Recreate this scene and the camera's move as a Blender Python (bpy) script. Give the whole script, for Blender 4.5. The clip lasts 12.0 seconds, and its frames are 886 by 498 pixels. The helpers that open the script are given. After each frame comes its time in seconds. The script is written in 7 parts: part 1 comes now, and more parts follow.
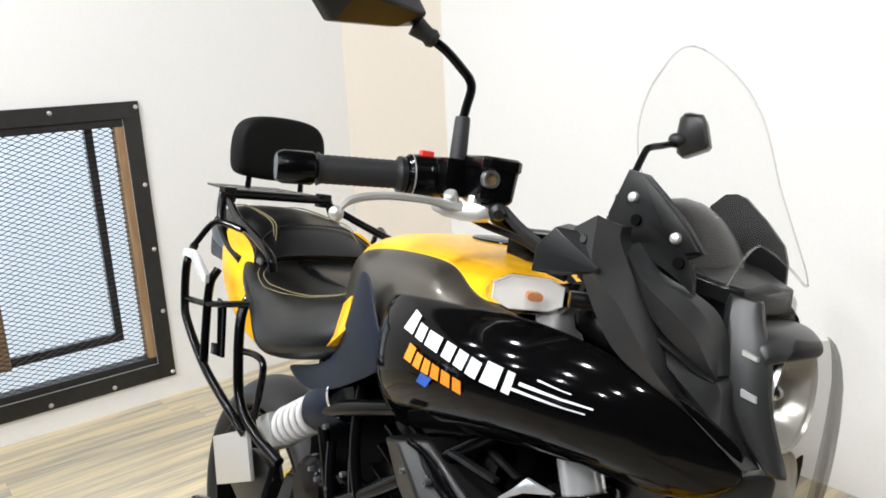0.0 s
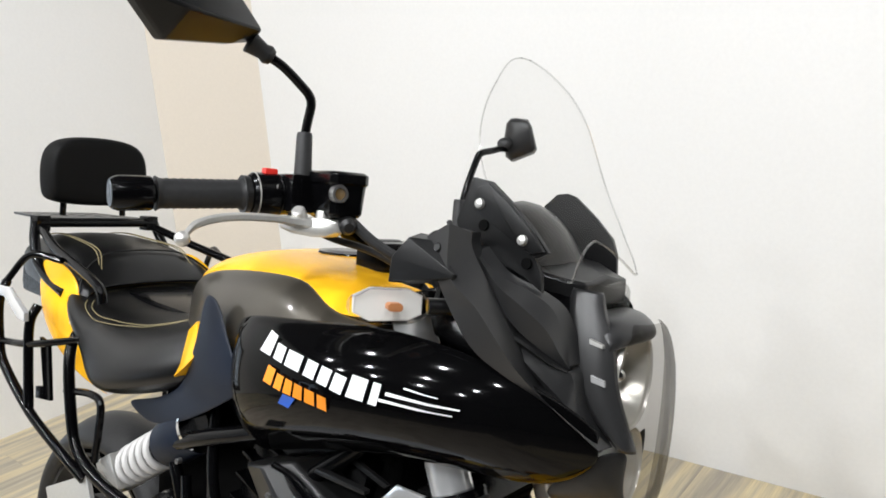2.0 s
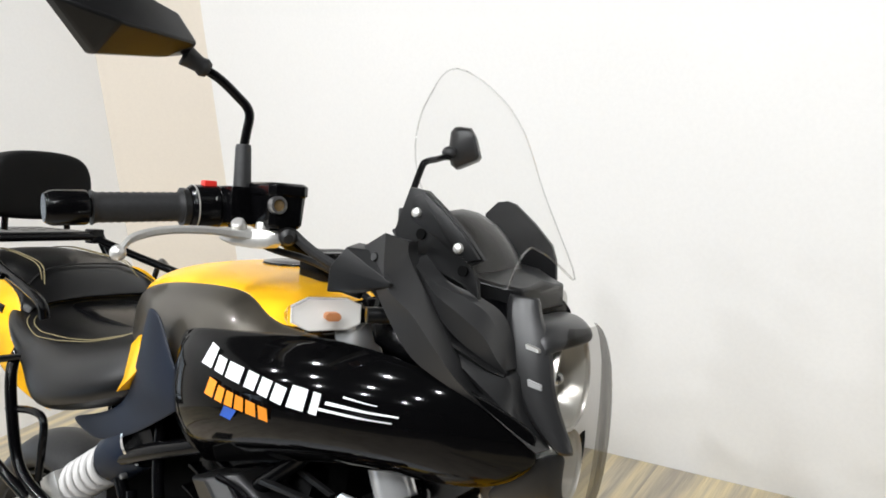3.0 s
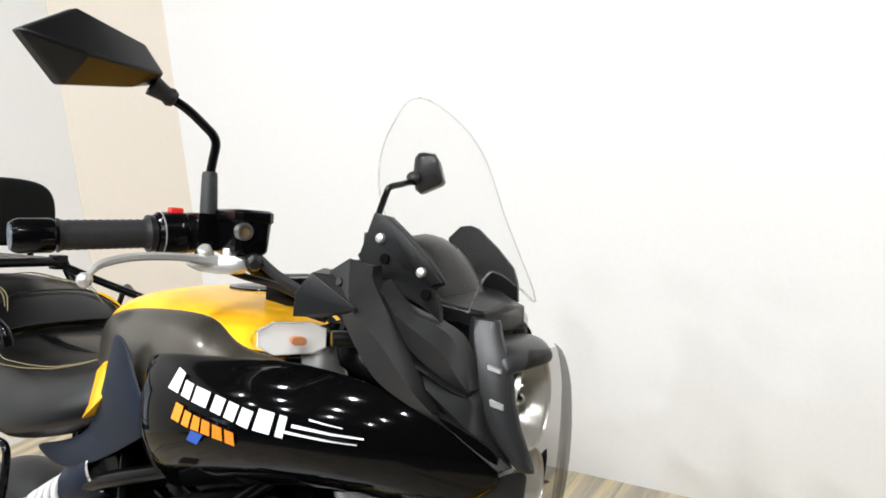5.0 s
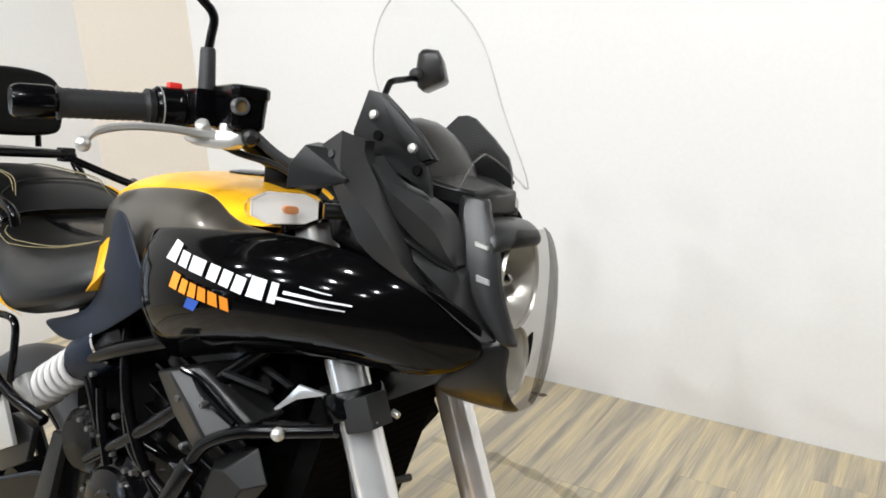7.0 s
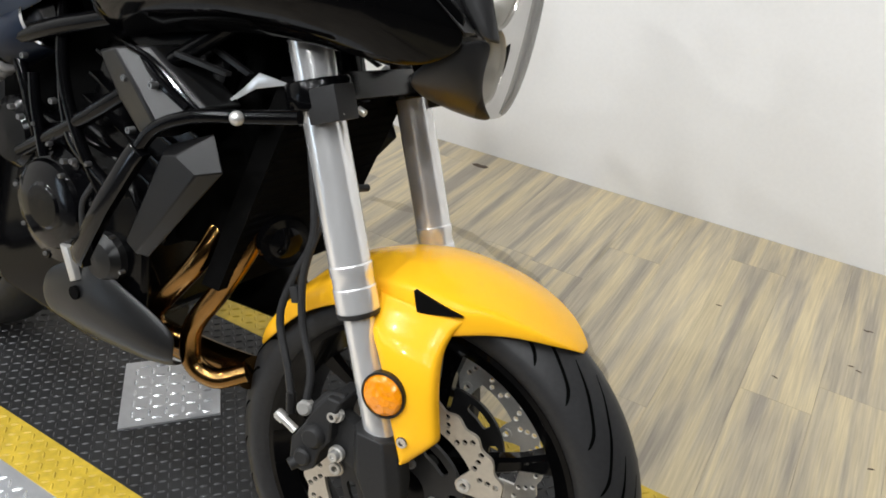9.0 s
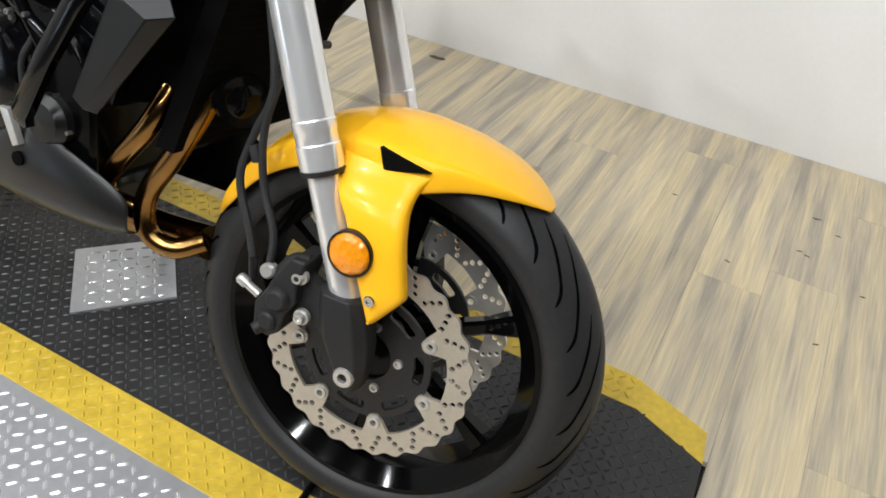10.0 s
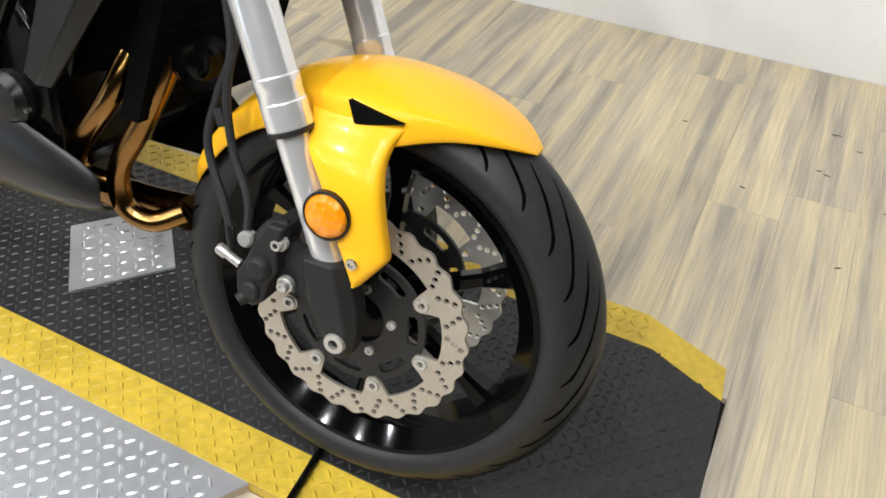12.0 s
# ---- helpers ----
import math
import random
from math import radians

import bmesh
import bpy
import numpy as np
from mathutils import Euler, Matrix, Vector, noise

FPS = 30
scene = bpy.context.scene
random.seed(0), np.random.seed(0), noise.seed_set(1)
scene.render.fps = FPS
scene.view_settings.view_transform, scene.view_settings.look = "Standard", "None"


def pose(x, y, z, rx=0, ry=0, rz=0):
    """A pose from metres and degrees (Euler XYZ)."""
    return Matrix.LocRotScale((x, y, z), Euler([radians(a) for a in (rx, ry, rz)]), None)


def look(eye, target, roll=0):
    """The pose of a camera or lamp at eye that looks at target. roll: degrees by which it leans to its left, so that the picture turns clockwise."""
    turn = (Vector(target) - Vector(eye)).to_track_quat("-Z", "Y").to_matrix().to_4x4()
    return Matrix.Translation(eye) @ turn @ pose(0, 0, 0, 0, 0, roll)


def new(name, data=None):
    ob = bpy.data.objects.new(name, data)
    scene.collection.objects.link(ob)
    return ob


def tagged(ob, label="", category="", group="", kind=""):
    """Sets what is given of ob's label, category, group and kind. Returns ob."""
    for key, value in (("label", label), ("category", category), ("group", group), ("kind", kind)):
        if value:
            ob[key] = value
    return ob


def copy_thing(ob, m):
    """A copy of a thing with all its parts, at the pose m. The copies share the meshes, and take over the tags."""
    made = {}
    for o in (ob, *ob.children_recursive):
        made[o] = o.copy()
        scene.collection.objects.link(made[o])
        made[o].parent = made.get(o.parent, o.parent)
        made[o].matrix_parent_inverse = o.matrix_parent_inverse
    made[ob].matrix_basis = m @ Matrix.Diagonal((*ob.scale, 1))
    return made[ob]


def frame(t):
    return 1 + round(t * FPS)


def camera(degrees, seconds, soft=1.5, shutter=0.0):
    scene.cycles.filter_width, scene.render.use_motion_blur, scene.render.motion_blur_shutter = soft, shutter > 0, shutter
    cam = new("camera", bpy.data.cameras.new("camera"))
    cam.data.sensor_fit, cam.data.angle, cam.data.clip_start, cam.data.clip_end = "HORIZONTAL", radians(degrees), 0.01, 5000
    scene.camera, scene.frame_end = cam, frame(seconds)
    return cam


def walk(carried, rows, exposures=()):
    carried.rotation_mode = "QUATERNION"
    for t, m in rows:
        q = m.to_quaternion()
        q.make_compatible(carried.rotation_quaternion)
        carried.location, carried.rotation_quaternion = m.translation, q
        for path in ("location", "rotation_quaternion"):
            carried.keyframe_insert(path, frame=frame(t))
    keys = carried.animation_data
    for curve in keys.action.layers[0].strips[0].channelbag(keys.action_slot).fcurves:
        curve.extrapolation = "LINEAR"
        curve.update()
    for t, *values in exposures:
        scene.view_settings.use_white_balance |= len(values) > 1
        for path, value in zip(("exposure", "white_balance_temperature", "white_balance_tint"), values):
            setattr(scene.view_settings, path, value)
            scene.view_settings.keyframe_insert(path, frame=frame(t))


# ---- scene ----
cam = camera(59.09, 12.0, soft=1.7)
# seconds, eye, then heading to the left of +y, pitch and roll in degrees
PATH = [
    (0, 0.3458, -0.5228, 1.2810, 51.97, -13.65, -3.00),
    (0.5, 0.3077, -0.5921, 1.3153, 46.79, -12.81, -3.62),
    (1, 0.3082, -0.5814, 1.3051, 42.29, -13.28, -3.65),
    (1.5, 0.3125, -0.5640, 1.2974, 40.01, -13.57, -3.84),
    (2, 0.3290, -0.5511, 1.2933, 38.75, -14.08, -4.15),
    (2.5, 0.3455, -0.5533, 1.2905, 37.60, -13.87, -4.36),
    (3, 0.3580, -0.5435, 1.2968, 35.94, -13.83, -4.50),
    (3.2, 0.3591, -0.5463, 1.3057, 35.27, -13.36, -4.24),
    (4.8, 0.3732, -0.5537, 1.3133, 33.94, -12.59, -4.61),
    (5, 0.3765, -0.5587, 1.3056, 33.45, -12.47, -4.40),
    (5.5, 0.3991, -0.5557, 1.3006, 34.77, -12.42, -4.53),
    (6, 0.4123, -0.5712, 1.2831, 35.38, -13.37, -3.81),
    (6.5, 0.4171, -0.5694, 1.2721, 35.13, -15.86, -2.96),
    (6.7, 0.4165, -0.5704, 1.2622, 35.03, -16.22, -3.19),
    (8.3, 0.3858, -0.5947, 1.1737, 31.28, -26.55, 1.52),
    (8.5, 0.3853, -0.6001, 1.1595, 30.73, -28.05, 2.28),
    (9, 0.3759, -0.6069, 1.1231, 28.97, -31.66, 4.27),
    (9.5, 0.3795, -0.6145, 1.0877, 27.07, -35.06, 5.42),
    (10, 0.3739, -0.6327, 1.0537, 23.87, -37.43, 7.08),
    (10.5, 0.3596, -0.6458, 1.0190, 20.70, -40.34, 7.01),
    (11, 0.3387, -0.6453, 0.9880, 17.86, -43.01, 8.32),
    (11.5, 0.3372, -0.6363, 0.9929, 17.48, -43.69, 8.73),
    (12, 0.3949, -0.5686, 1.0360, 25.86, -41.77, 1.59),
]


def sight(x, y, z, heading, pitch, roll):
    h, p = radians(heading), radians(pitch)
    ahead = Vector((-math.sin(h) * math.cos(p), math.cos(h) * math.cos(p), math.sin(p)))
    return look((x, y, z), Vector((x, y, z)) + ahead, roll)


walk(cam, [(row[0], sight(*row[1:])) for row in PATH], exposures=[(0.0, 0.0), (1.5, -0.12), (2.0, -0.14), (3.0, -0.1), (5.0, 0.0), (6.5, -0.06), (8.5, -0.22), (9.0, -0.27), (9.5, -0.28), (10.5, -0.16), (11.5, -0.09), (12.0, -0.08)])

# ---- world and light ----
world = bpy.data.worlds.new("world")
scene.world = world
world.use_nodes = True
sky = world.node_tree.nodes.new("ShaderNodeTexSky")
sky.sky_type, sky.sun_disc = "NISHITA", False
sky.sun_elevation, sky.sun_rotation = radians(40), radians(200)
world.node_tree.links.new(sky.outputs[0], world.node_tree.nodes["Background"].inputs[0])
world.node_tree.nodes["Background"].inputs[1].default_value = 0.10

CEILING = 2.75
BACK_Y, WINDOW_X, EAST_X = 1.625, -2.72, 0.775


def area_lamp(name, x, y, z, sx, sy, watts, colour, rx=0, ry=0, rz=0):
    data = bpy.data.lights.new(name, "AREA")
    data.shape, data.size, data.size_y, data.energy, data.color = "RECTANGLE", sx, sy, watts, colour
    ob = new(name, data)
    ob.matrix_world = pose(x, y, z, rx, ry, rz)
    return ob


# ---- materials ----
def material(name, base=(0.8, 0.8, 0.8), rough=0.5, metal=0.0, coat=0.0, emit=None, strength=0.0):
    m = bpy.data.materials.new(name)
    m.use_nodes = True
    b = m.node_tree.nodes["Principled BSDF"]
    b.inputs["Base Color"].default_value = (*base, 1)
    b.inputs["Roughness"].default_value, b.inputs["Metallic"].default_value = rough, metal
    b.inputs["Coat Weight"].default_value, b.inputs["Coat Roughness"].default_value = coat, 0.03
    if emit:
        b.inputs["Emission Color"].default_value, b.inputs["Emission Strength"].default_value = (*emit, 1), strength
    return m


def nodes_of(m):
    t = m.node_tree
    return t, t.nodes, t.links, t.nodes["Principled BSDF"]


def grained(m, scale=40.0, amount=0.12, bump=0.0, rough_amount=0.08, stretch=(1, 1, 1), stain=3.0, distance=0.002):
    """Fine grain and broad stains over the base colour, gloss and relief."""
    t, n, l, b = nodes_of(m)
    base = tuple(b.inputs["Base Color"].default_value)
    rough = b.inputs["Roughness"].default_value
    co = n.new("ShaderNodeTexCoord")
    mp = n.new("ShaderNodeMapping")
    mp.inputs["Scale"].default_value = stretch
    l.new(co.outputs["Object"], mp.inputs[0])
    fine, broad = n.new("ShaderNodeTexNoise"), n.new("ShaderNodeTexNoise")
    fine.inputs["Scale"].default_value, fine.inputs["Detail"].default_value = scale, 6
    broad.inputs["Scale"].default_value, broad.inputs["Detail"].default_value = stain, 4
    l.new(mp.outputs[0], fine.inputs["Vector"])
    l.new(mp.outputs[0], broad.inputs["Vector"])
    add = n.new("ShaderNodeMath")
    add.operation = "ADD"
    l.new(fine.outputs["Fac"], add.inputs[0])
    l.new(broad.outputs["Fac"], add.inputs[1])
    ramp = n.new("ShaderNodeMapRange")
    ramp.inputs["From Min"].default_value, ramp.inputs["From Max"].default_value = 0.6, 1.4
    ramp.inputs["To Min"].default_value, ramp.inputs["To Max"].default_value = 1 - amount, 1 + amount
    l.new(add.outputs[0], ramp.inputs["Value"])
    mul = n.new("ShaderNodeMix")
    mul.data_type, mul.blend_type = "RGBA", "MULTIPLY"
    mul.inputs[0].default_value = 1.0
    mul.inputs[6].default_value = base
    l.new(ramp.outputs[0], mul.inputs[7])
    l.new(mul.outputs[2], b.inputs["Base Color"])
    rr = n.new("ShaderNodeMapRange")
    rr.inputs["To Min"].default_value, rr.inputs["To Max"].default_value = max(0.02, rough - rough_amount), min(1, rough + rough_amount)
    l.new(broad.outputs["Fac"], rr.inputs["Value"])
    l.new(rr.outputs[0], b.inputs["Roughness"])
    if bump:
        bp = n.new("ShaderNodeBump")
        bp.inputs["Strength"].default_value, bp.inputs["Distance"].default_value = bump, distance
        l.new(fine.outputs["Fac"], bp.inputs["Height"])
        l.new(bp.outputs[0], b.inputs["Normal"])
    return m


WALL = grained(material("wall_paint", (0.82, 0.812, 0.80), 0.75), 90, 0.025, 0.08, 0.05, stain=1.2)
BEIGE = grained(material("beige_wall_paint", (0.74, 0.67, 0.58), 0.75), 90, 0.03, 0.08, 0.05, stain=1.2)
CEIL = grained(material("dark_ceiling_paint", (0.045, 0.045, 0.047), 0.9), 60, 0.05)
DIM = grained(material("charcoal_wall_paint", (0.035, 0.035, 0.036), 0.85), 60, 0.05)
BLACK_GLOSS = material("gloss_black_paint", (0.002, 0.002, 0.0022), 0.07)
YELLOW = grained(material("pearl_yellow_paint", (1.0, 0.51, 0.018), 0.24, coat=0.12), 1200, 0.03, 0, 0.03)
GREY_GLOSS = grained(material("metallic_grey_paint", (0.070, 0.062, 0.050), 0.32, 0.5, coat=0.35), 900, 0.10)
MATT = grained(material("matt_black_plastic", (0.005, 0.005, 0.0053), 0.34), 500, 0.12, 0.05, 0.06, distance=0.0004)
DARK = grained(material("dark_engine_metal", (0.002, 0.002, 0.0023), 0.16), 120, 0.15, 0.05)
BLUEGREY = grained(material("blue_grey_plastic", (0.005, 0.009, 0.019), 0.40), 300, 0.1, 0.05, 0.06)
VINYL = grained(material("black_seat_vinyl", (0.003, 0.003, 0.0032), 0.33), 900, 0.12, 0.14, 0.04, distance=0.0005)
PAD = grained(material("black_backrest_fabric", (0.0035, 0.0035, 0.0035), 0.6), 700, 0.2, 0.4, 0.05, distance=0.0008)
RUBBER = grained(material("tyre_rubber", (0.022, 0.022, 0.0228), 0.46), 160, 0.25, 0.15, 0.1, distance=0.0006)
CAST = grained(material("grey_black_cast_metal", (0.022, 0.022, 0.0225), 0.55), 220, 0.15, 0.2, 0.08, distance=0.0008)
STEEL = grained(material("brushed_steel", (0.66, 0.65, 0.62), 0.36, 0.7), 200, 0.08, 0.0, 0.1)
BOLT_STEEL = material("dull_bolt_steel", (0.30, 0.30, 0.30), 0.28, 0.9)
CHROME = material("chrome", (0.82, 0.82, 0.82), 0.09, 1.0)
ALU = grained(material("silver_fork_metal", (0.93, 0.93, 0.93), 0.19, 0.65, coat=0.3), 60, 0.05, 0, 0.06, (1, 1, 0.1))
BRONZE = grained(material("heat_tinted_header_pipe", (0.26, 0.145, 0.050), 0.17, 1.0), 25, 0.3, 0, 0.1)
for dull, level in ((MATT, 0.35), (RUBBER, 0.3), (VINYL, 0.38), (CAST, 0.25), (PAD, 0.12), (DARK, 0.18), (BLACK_GLOSS, 0.17), (BLUEGREY, 0.22), (YELLOW, 0.15), (GREY_GLOSS, 0.4)):
    dull.node_tree.nodes["Principled BSDF"].inputs["Specular IOR Level"].default_value = level
CHARCOAL = grained(material("charcoal_metal", (0.012, 0.012, 0.0122), 0.33, 0.2), 90, 0.12, 0.05)
ORANGE_LENS = material("amber_reflector", (0.92, 0.30, 0.004), 0.16, coat=0.6)
t, n, l, bs = nodes_of(ORANGE_LENS)
cells, relief = n.new("ShaderNodeTexVoronoi"), n.new("ShaderNodeBump")
cells.inputs["Scale"].default_value = 120
relief.inputs["Strength"].default_value, relief.inputs["Distance"].default_value = 0.7, 0.003
place = n.new("ShaderNodeTexCoord")
l.new(place.outputs["Object"], cells.inputs["Vector"])
l.new(cells.outputs["Distance"], relief.inputs["Height"])
l.new(relief.outputs[0], bs.inputs["Normal"])
RED = material("red_plastic", (0.75, 0.03, 0.02), 0.4)
WHITE_DECAL = material("white_decal", (0.85, 0.85, 0.86), 0.35)
ORANGE_DECAL = material("orange_decal", (0.9, 0.27, 0.01), 0.4)
BLUE_DECAL = material("blue_decal", (0.02, 0.10, 0.5), 0.4)
FLUID = material("brown_brake_fluid", (0.16, 0.105, 0.045), 0.15, coat=0.5)
THREAD = material("dull_gold_thread", (0.20, 0.165, 0.085), 0.8)
SPRING_WHITE = grained(material("white_spring_paint", (0.55, 0.54, 0.53), 0.4), 80, 0.05)


def thin_pane(name, tint, gloss=0.08):
    """A thin clear sheet: light passes straight on, with a weak gloss over it."""
    m = bpy.data.materials.new(name)
    m.use_nodes = True
    t = m.node_tree
    n, l = t.nodes, t.links
    n.remove(n["Principled BSDF"])
    clear, shine, mix, fr = n.new("ShaderNodeBsdfTransparent"), n.new("ShaderNodeBsdfGlossy"), n.new("ShaderNodeMixShader"), n.new("ShaderNodeFresnel")
    clear.inputs[0].default_value = (*tint, 1)
    shine.inputs["Roughness"].default_value = 0.03
    fr.inputs["IOR"].default_value = 1.3 + gloss
    weak = n.new("ShaderNodeMath")
    weak.operation = "MULTIPLY"
    weak.inputs[1].default_value = 0.35
    l.new(fr.outputs[0], weak.inputs[0])
    l.new(weak.outputs[0], mix.inputs[0])
    l.new(clear.outputs[0], mix.inputs[1])
    l.new(shine.outputs[0], mix.inputs[2])
    l.new(mix.outputs[0], n["Material Output"].inputs[0])
    return m


CLEAR = thin_pane("clear_polycarbonate", (0.965, 0.965, 0.96), 0.05)
EDGE_CLEAR = thin_pane("polycarbonate_edge", (0.90, 0.90, 0.895), 0.15)
SMOKE = thin_pane("smoked_lamp_lens", (0.61, 0.602, 0.59), 0.1)
LAMP_CLEAR = thin_pane("clear_lamp_lens", (0.90, 0.895, 0.88), 0.1)


# ---- mesh tools ----
def finish(bm, name, mat, parent=None, label="", smooth=35.0, sub=0, bevel=0.0):
    me = bpy.data.meshes.new(name)
    bmesh.ops.recalc_face_normals(bm, faces=bm.faces)
    bm.to_mesh(me)
    bm.free()
    for m in mat if isinstance(mat, (list, tuple)) else [mat]:
        me.materials.append(m)
    ob = new(name, me)
    if smooth:
        me.polygons.foreach_set("use_smooth", [True] * len(me.polygons))
        me.set_sharp_from_angle(angle=radians(smooth))
    if bevel:
        bv = ob.modifiers.new("bevel", "BEVEL")
        bv.width, bv.segments, bv.limit_method, bv.angle_limit = bevel, 2, "ANGLE", radians(35)
    if sub:
        sb = ob.modifiers.new("subdivision", "SUBSURF")
        sb.levels = sb.render_levels = sub
    if parent:
        ob.parent = parent
    if label:
        ob["label"] = label
    return ob


def part(name, bm, mat, parent, label="", **how):
    return finish(bm, name, mat, parent, label, **how)


def block(size, at=(0, 0, 0), turn=(0, 0, 0), bm=None, bevel=0.0):
    bm = bm or bmesh.new()
    m = pose(*at, *turn) @ Matrix.Diagonal((*size, 1))
    made = bmesh.ops.create_cube(bm, size=1, matrix=m)
    if bevel:
        edges = {e for v in made["verts"] for e in v.link_edges}
        bmesh.ops.bevel(bm, geom=list(edges), offset=bevel, segments=2, profile=0.7, affect="EDGES")
    return bm


def rod(a, b, r, r2=None, n=20, bm=None, caps=True):
    """A round bar from a to b."""
    bm = bm or bmesh.new()
    a, b = Vector(a), Vector(b)
    turn = (b - a).to_track_quat("Z", "Y").to_matrix().to_4x4()
    bmesh.ops.create_cone(bm, cap_ends=caps, segments=n, radius1=r, radius2=r if r2 is None else r2, depth=(b - a).length,
                          matrix=Matrix.Translation((a + b) / 2) @ turn)
    return bm


def smooth_path(points, steps=6):
    """Catmull-Rom through the points."""
    p = [Vector(q) for q in points]
    p = [2 * p[0] - p[1], *p, 2 * p[-1] - p[-2]]
    out = []
    for i in range(1, len(p) - 2):
        for k in range(steps):
            u = k / steps
            out.append(0.5 * (2 * p[i] + (p[i + 1] - p[i - 1]) * u + (2 * p[i - 1] - 5 * p[i] + 4 * p[i + 1] - p[i + 2]) * u * u
                              + (3 * p[i] - p[i - 1] - 3 * p[i + 1] + p[i + 2]) * u ** 3))
    out.append(p[-2])
    return out


def tube(points, r, n=12, bm=None, steps=6, smooth=True):
    """A bent round tube along the points; r may be one radius or one for each point of the path."""
    bm = bm or bmesh.new()
    path = smooth_path(points, steps) if smooth else [Vector(q) for q in points]
    side = None
    rings = []
    for i, c in enumerate(path):
        d = (path[min(i + 1, len(path) - 1)] - path[max(i - 1, 0)]).normalized()
        if side is None:
            side = d.orthogonal().normalized()
        side = (side - d * side.dot(d)).normalized()
        up = d.cross(side)
        rad = r if isinstance(r, (int, float)) else r[0] + (r[1] - r[0]) * i / (len(path) - 1)
        rings.append([bm.verts.new(c + rad * (math.cos(a) * side + math.sin(a) * up)) for a in (2 * math.pi * k / n for k in range(n))])
    skin(bm, rings)
    return bm


def skin(bm, rings, closed=True, caps=True):
    n = len(rings[0])
    for a, b in zip(rings, rings[1:]):
        for k in range(n if closed else n - 1):
            bm.faces.new((a[k], a[(k + 1) % n], b[(k + 1) % n], b[k]))
    if caps and closed:
        bm.faces.new(rings[0][::-1])
        bm.faces.new(rings[-1])


def loft(sections, closed=True, caps=True):
    bm = bmesh.new()
    skin(bm, [[bm.verts.new(p) for p in s] for s in sections], closed, caps)
    return bm


def slab(outline, thick, bevel=0.0, inward=None):
    """A plate with the outline (points in space, roughly in one plane), grown by thick away from its front along inward."""
    bm = bmesh.new()
    pts = [Vector(p) for p in outline]
    nrm = Vector((0, 0, 0))
    for a, b in zip(pts, pts[1:] + pts[:1]):
        nrm += a.cross(b)
    nrm.normalize()
    inward = Vector(inward).normalized() if inward else -nrm
    front = [bm.verts.new(p) for p in pts]
    back = [bm.verts.new(p + inward * thick) for p in pts]
    bm.faces.new(front)
    bm.faces.new(back[::-1])
    n = len(pts)
    rim = [bm.faces.new((front[k], back[k], back[(k + 1) % n], front[(k + 1) % n])) for k in range(n)]
    if bevel:
        edges = [e for e in bm.edges if (e.verts[0] in front and e.verts[1] in front)]
        bmesh.ops.recalc_face_normals(bm, faces=bm.faces)
        bmesh.ops.bevel(bm, geom=edges, offset=bevel, segments=2, profile=0.6, affect="EDGES")
    return bm


def lathe(profile, at, axis, n=48, bm=None, closed=False):
    """Turns (radius, height) pairs about the axis at a place."""
    bm = bm or bmesh.new()
    turn = Vector(axis).to_track_quat("Z", "Y").to_matrix()
    rings = []
    for k in range(n):
        a = 2 * math.pi * k / n
        rings.append([bm.verts.new(Vector(at) + turn @ Vector((r * math.cos(a), r * math.sin(a), h))) for r, h in profile])
    m = len(profile)
    for k in range(n):
        a, b = rings[k], rings[(k + 1) % n]
        for i in range(m if closed else m - 1):
            bm.faces.new((a[i], a[(i + 1) % m], b[(i + 1) % m], b[i]))
    return bm


def ball(at, r, bm=None, squash=(1, 1, 1), n=16):
    bm = bm or bmesh.new()
    bmesh.ops.create_uvsphere(bm, u_segments=n, v_segments=n // 2, radius=r, matrix=Matrix.Translation(at) @ Matrix.Diagonal((*squash, 1)))
    return bm


def setting(name, bm, mat, label, **how):
    return tagged(finish(bm, name, mat, **how), label, name.split("_")[0], kind="structure")


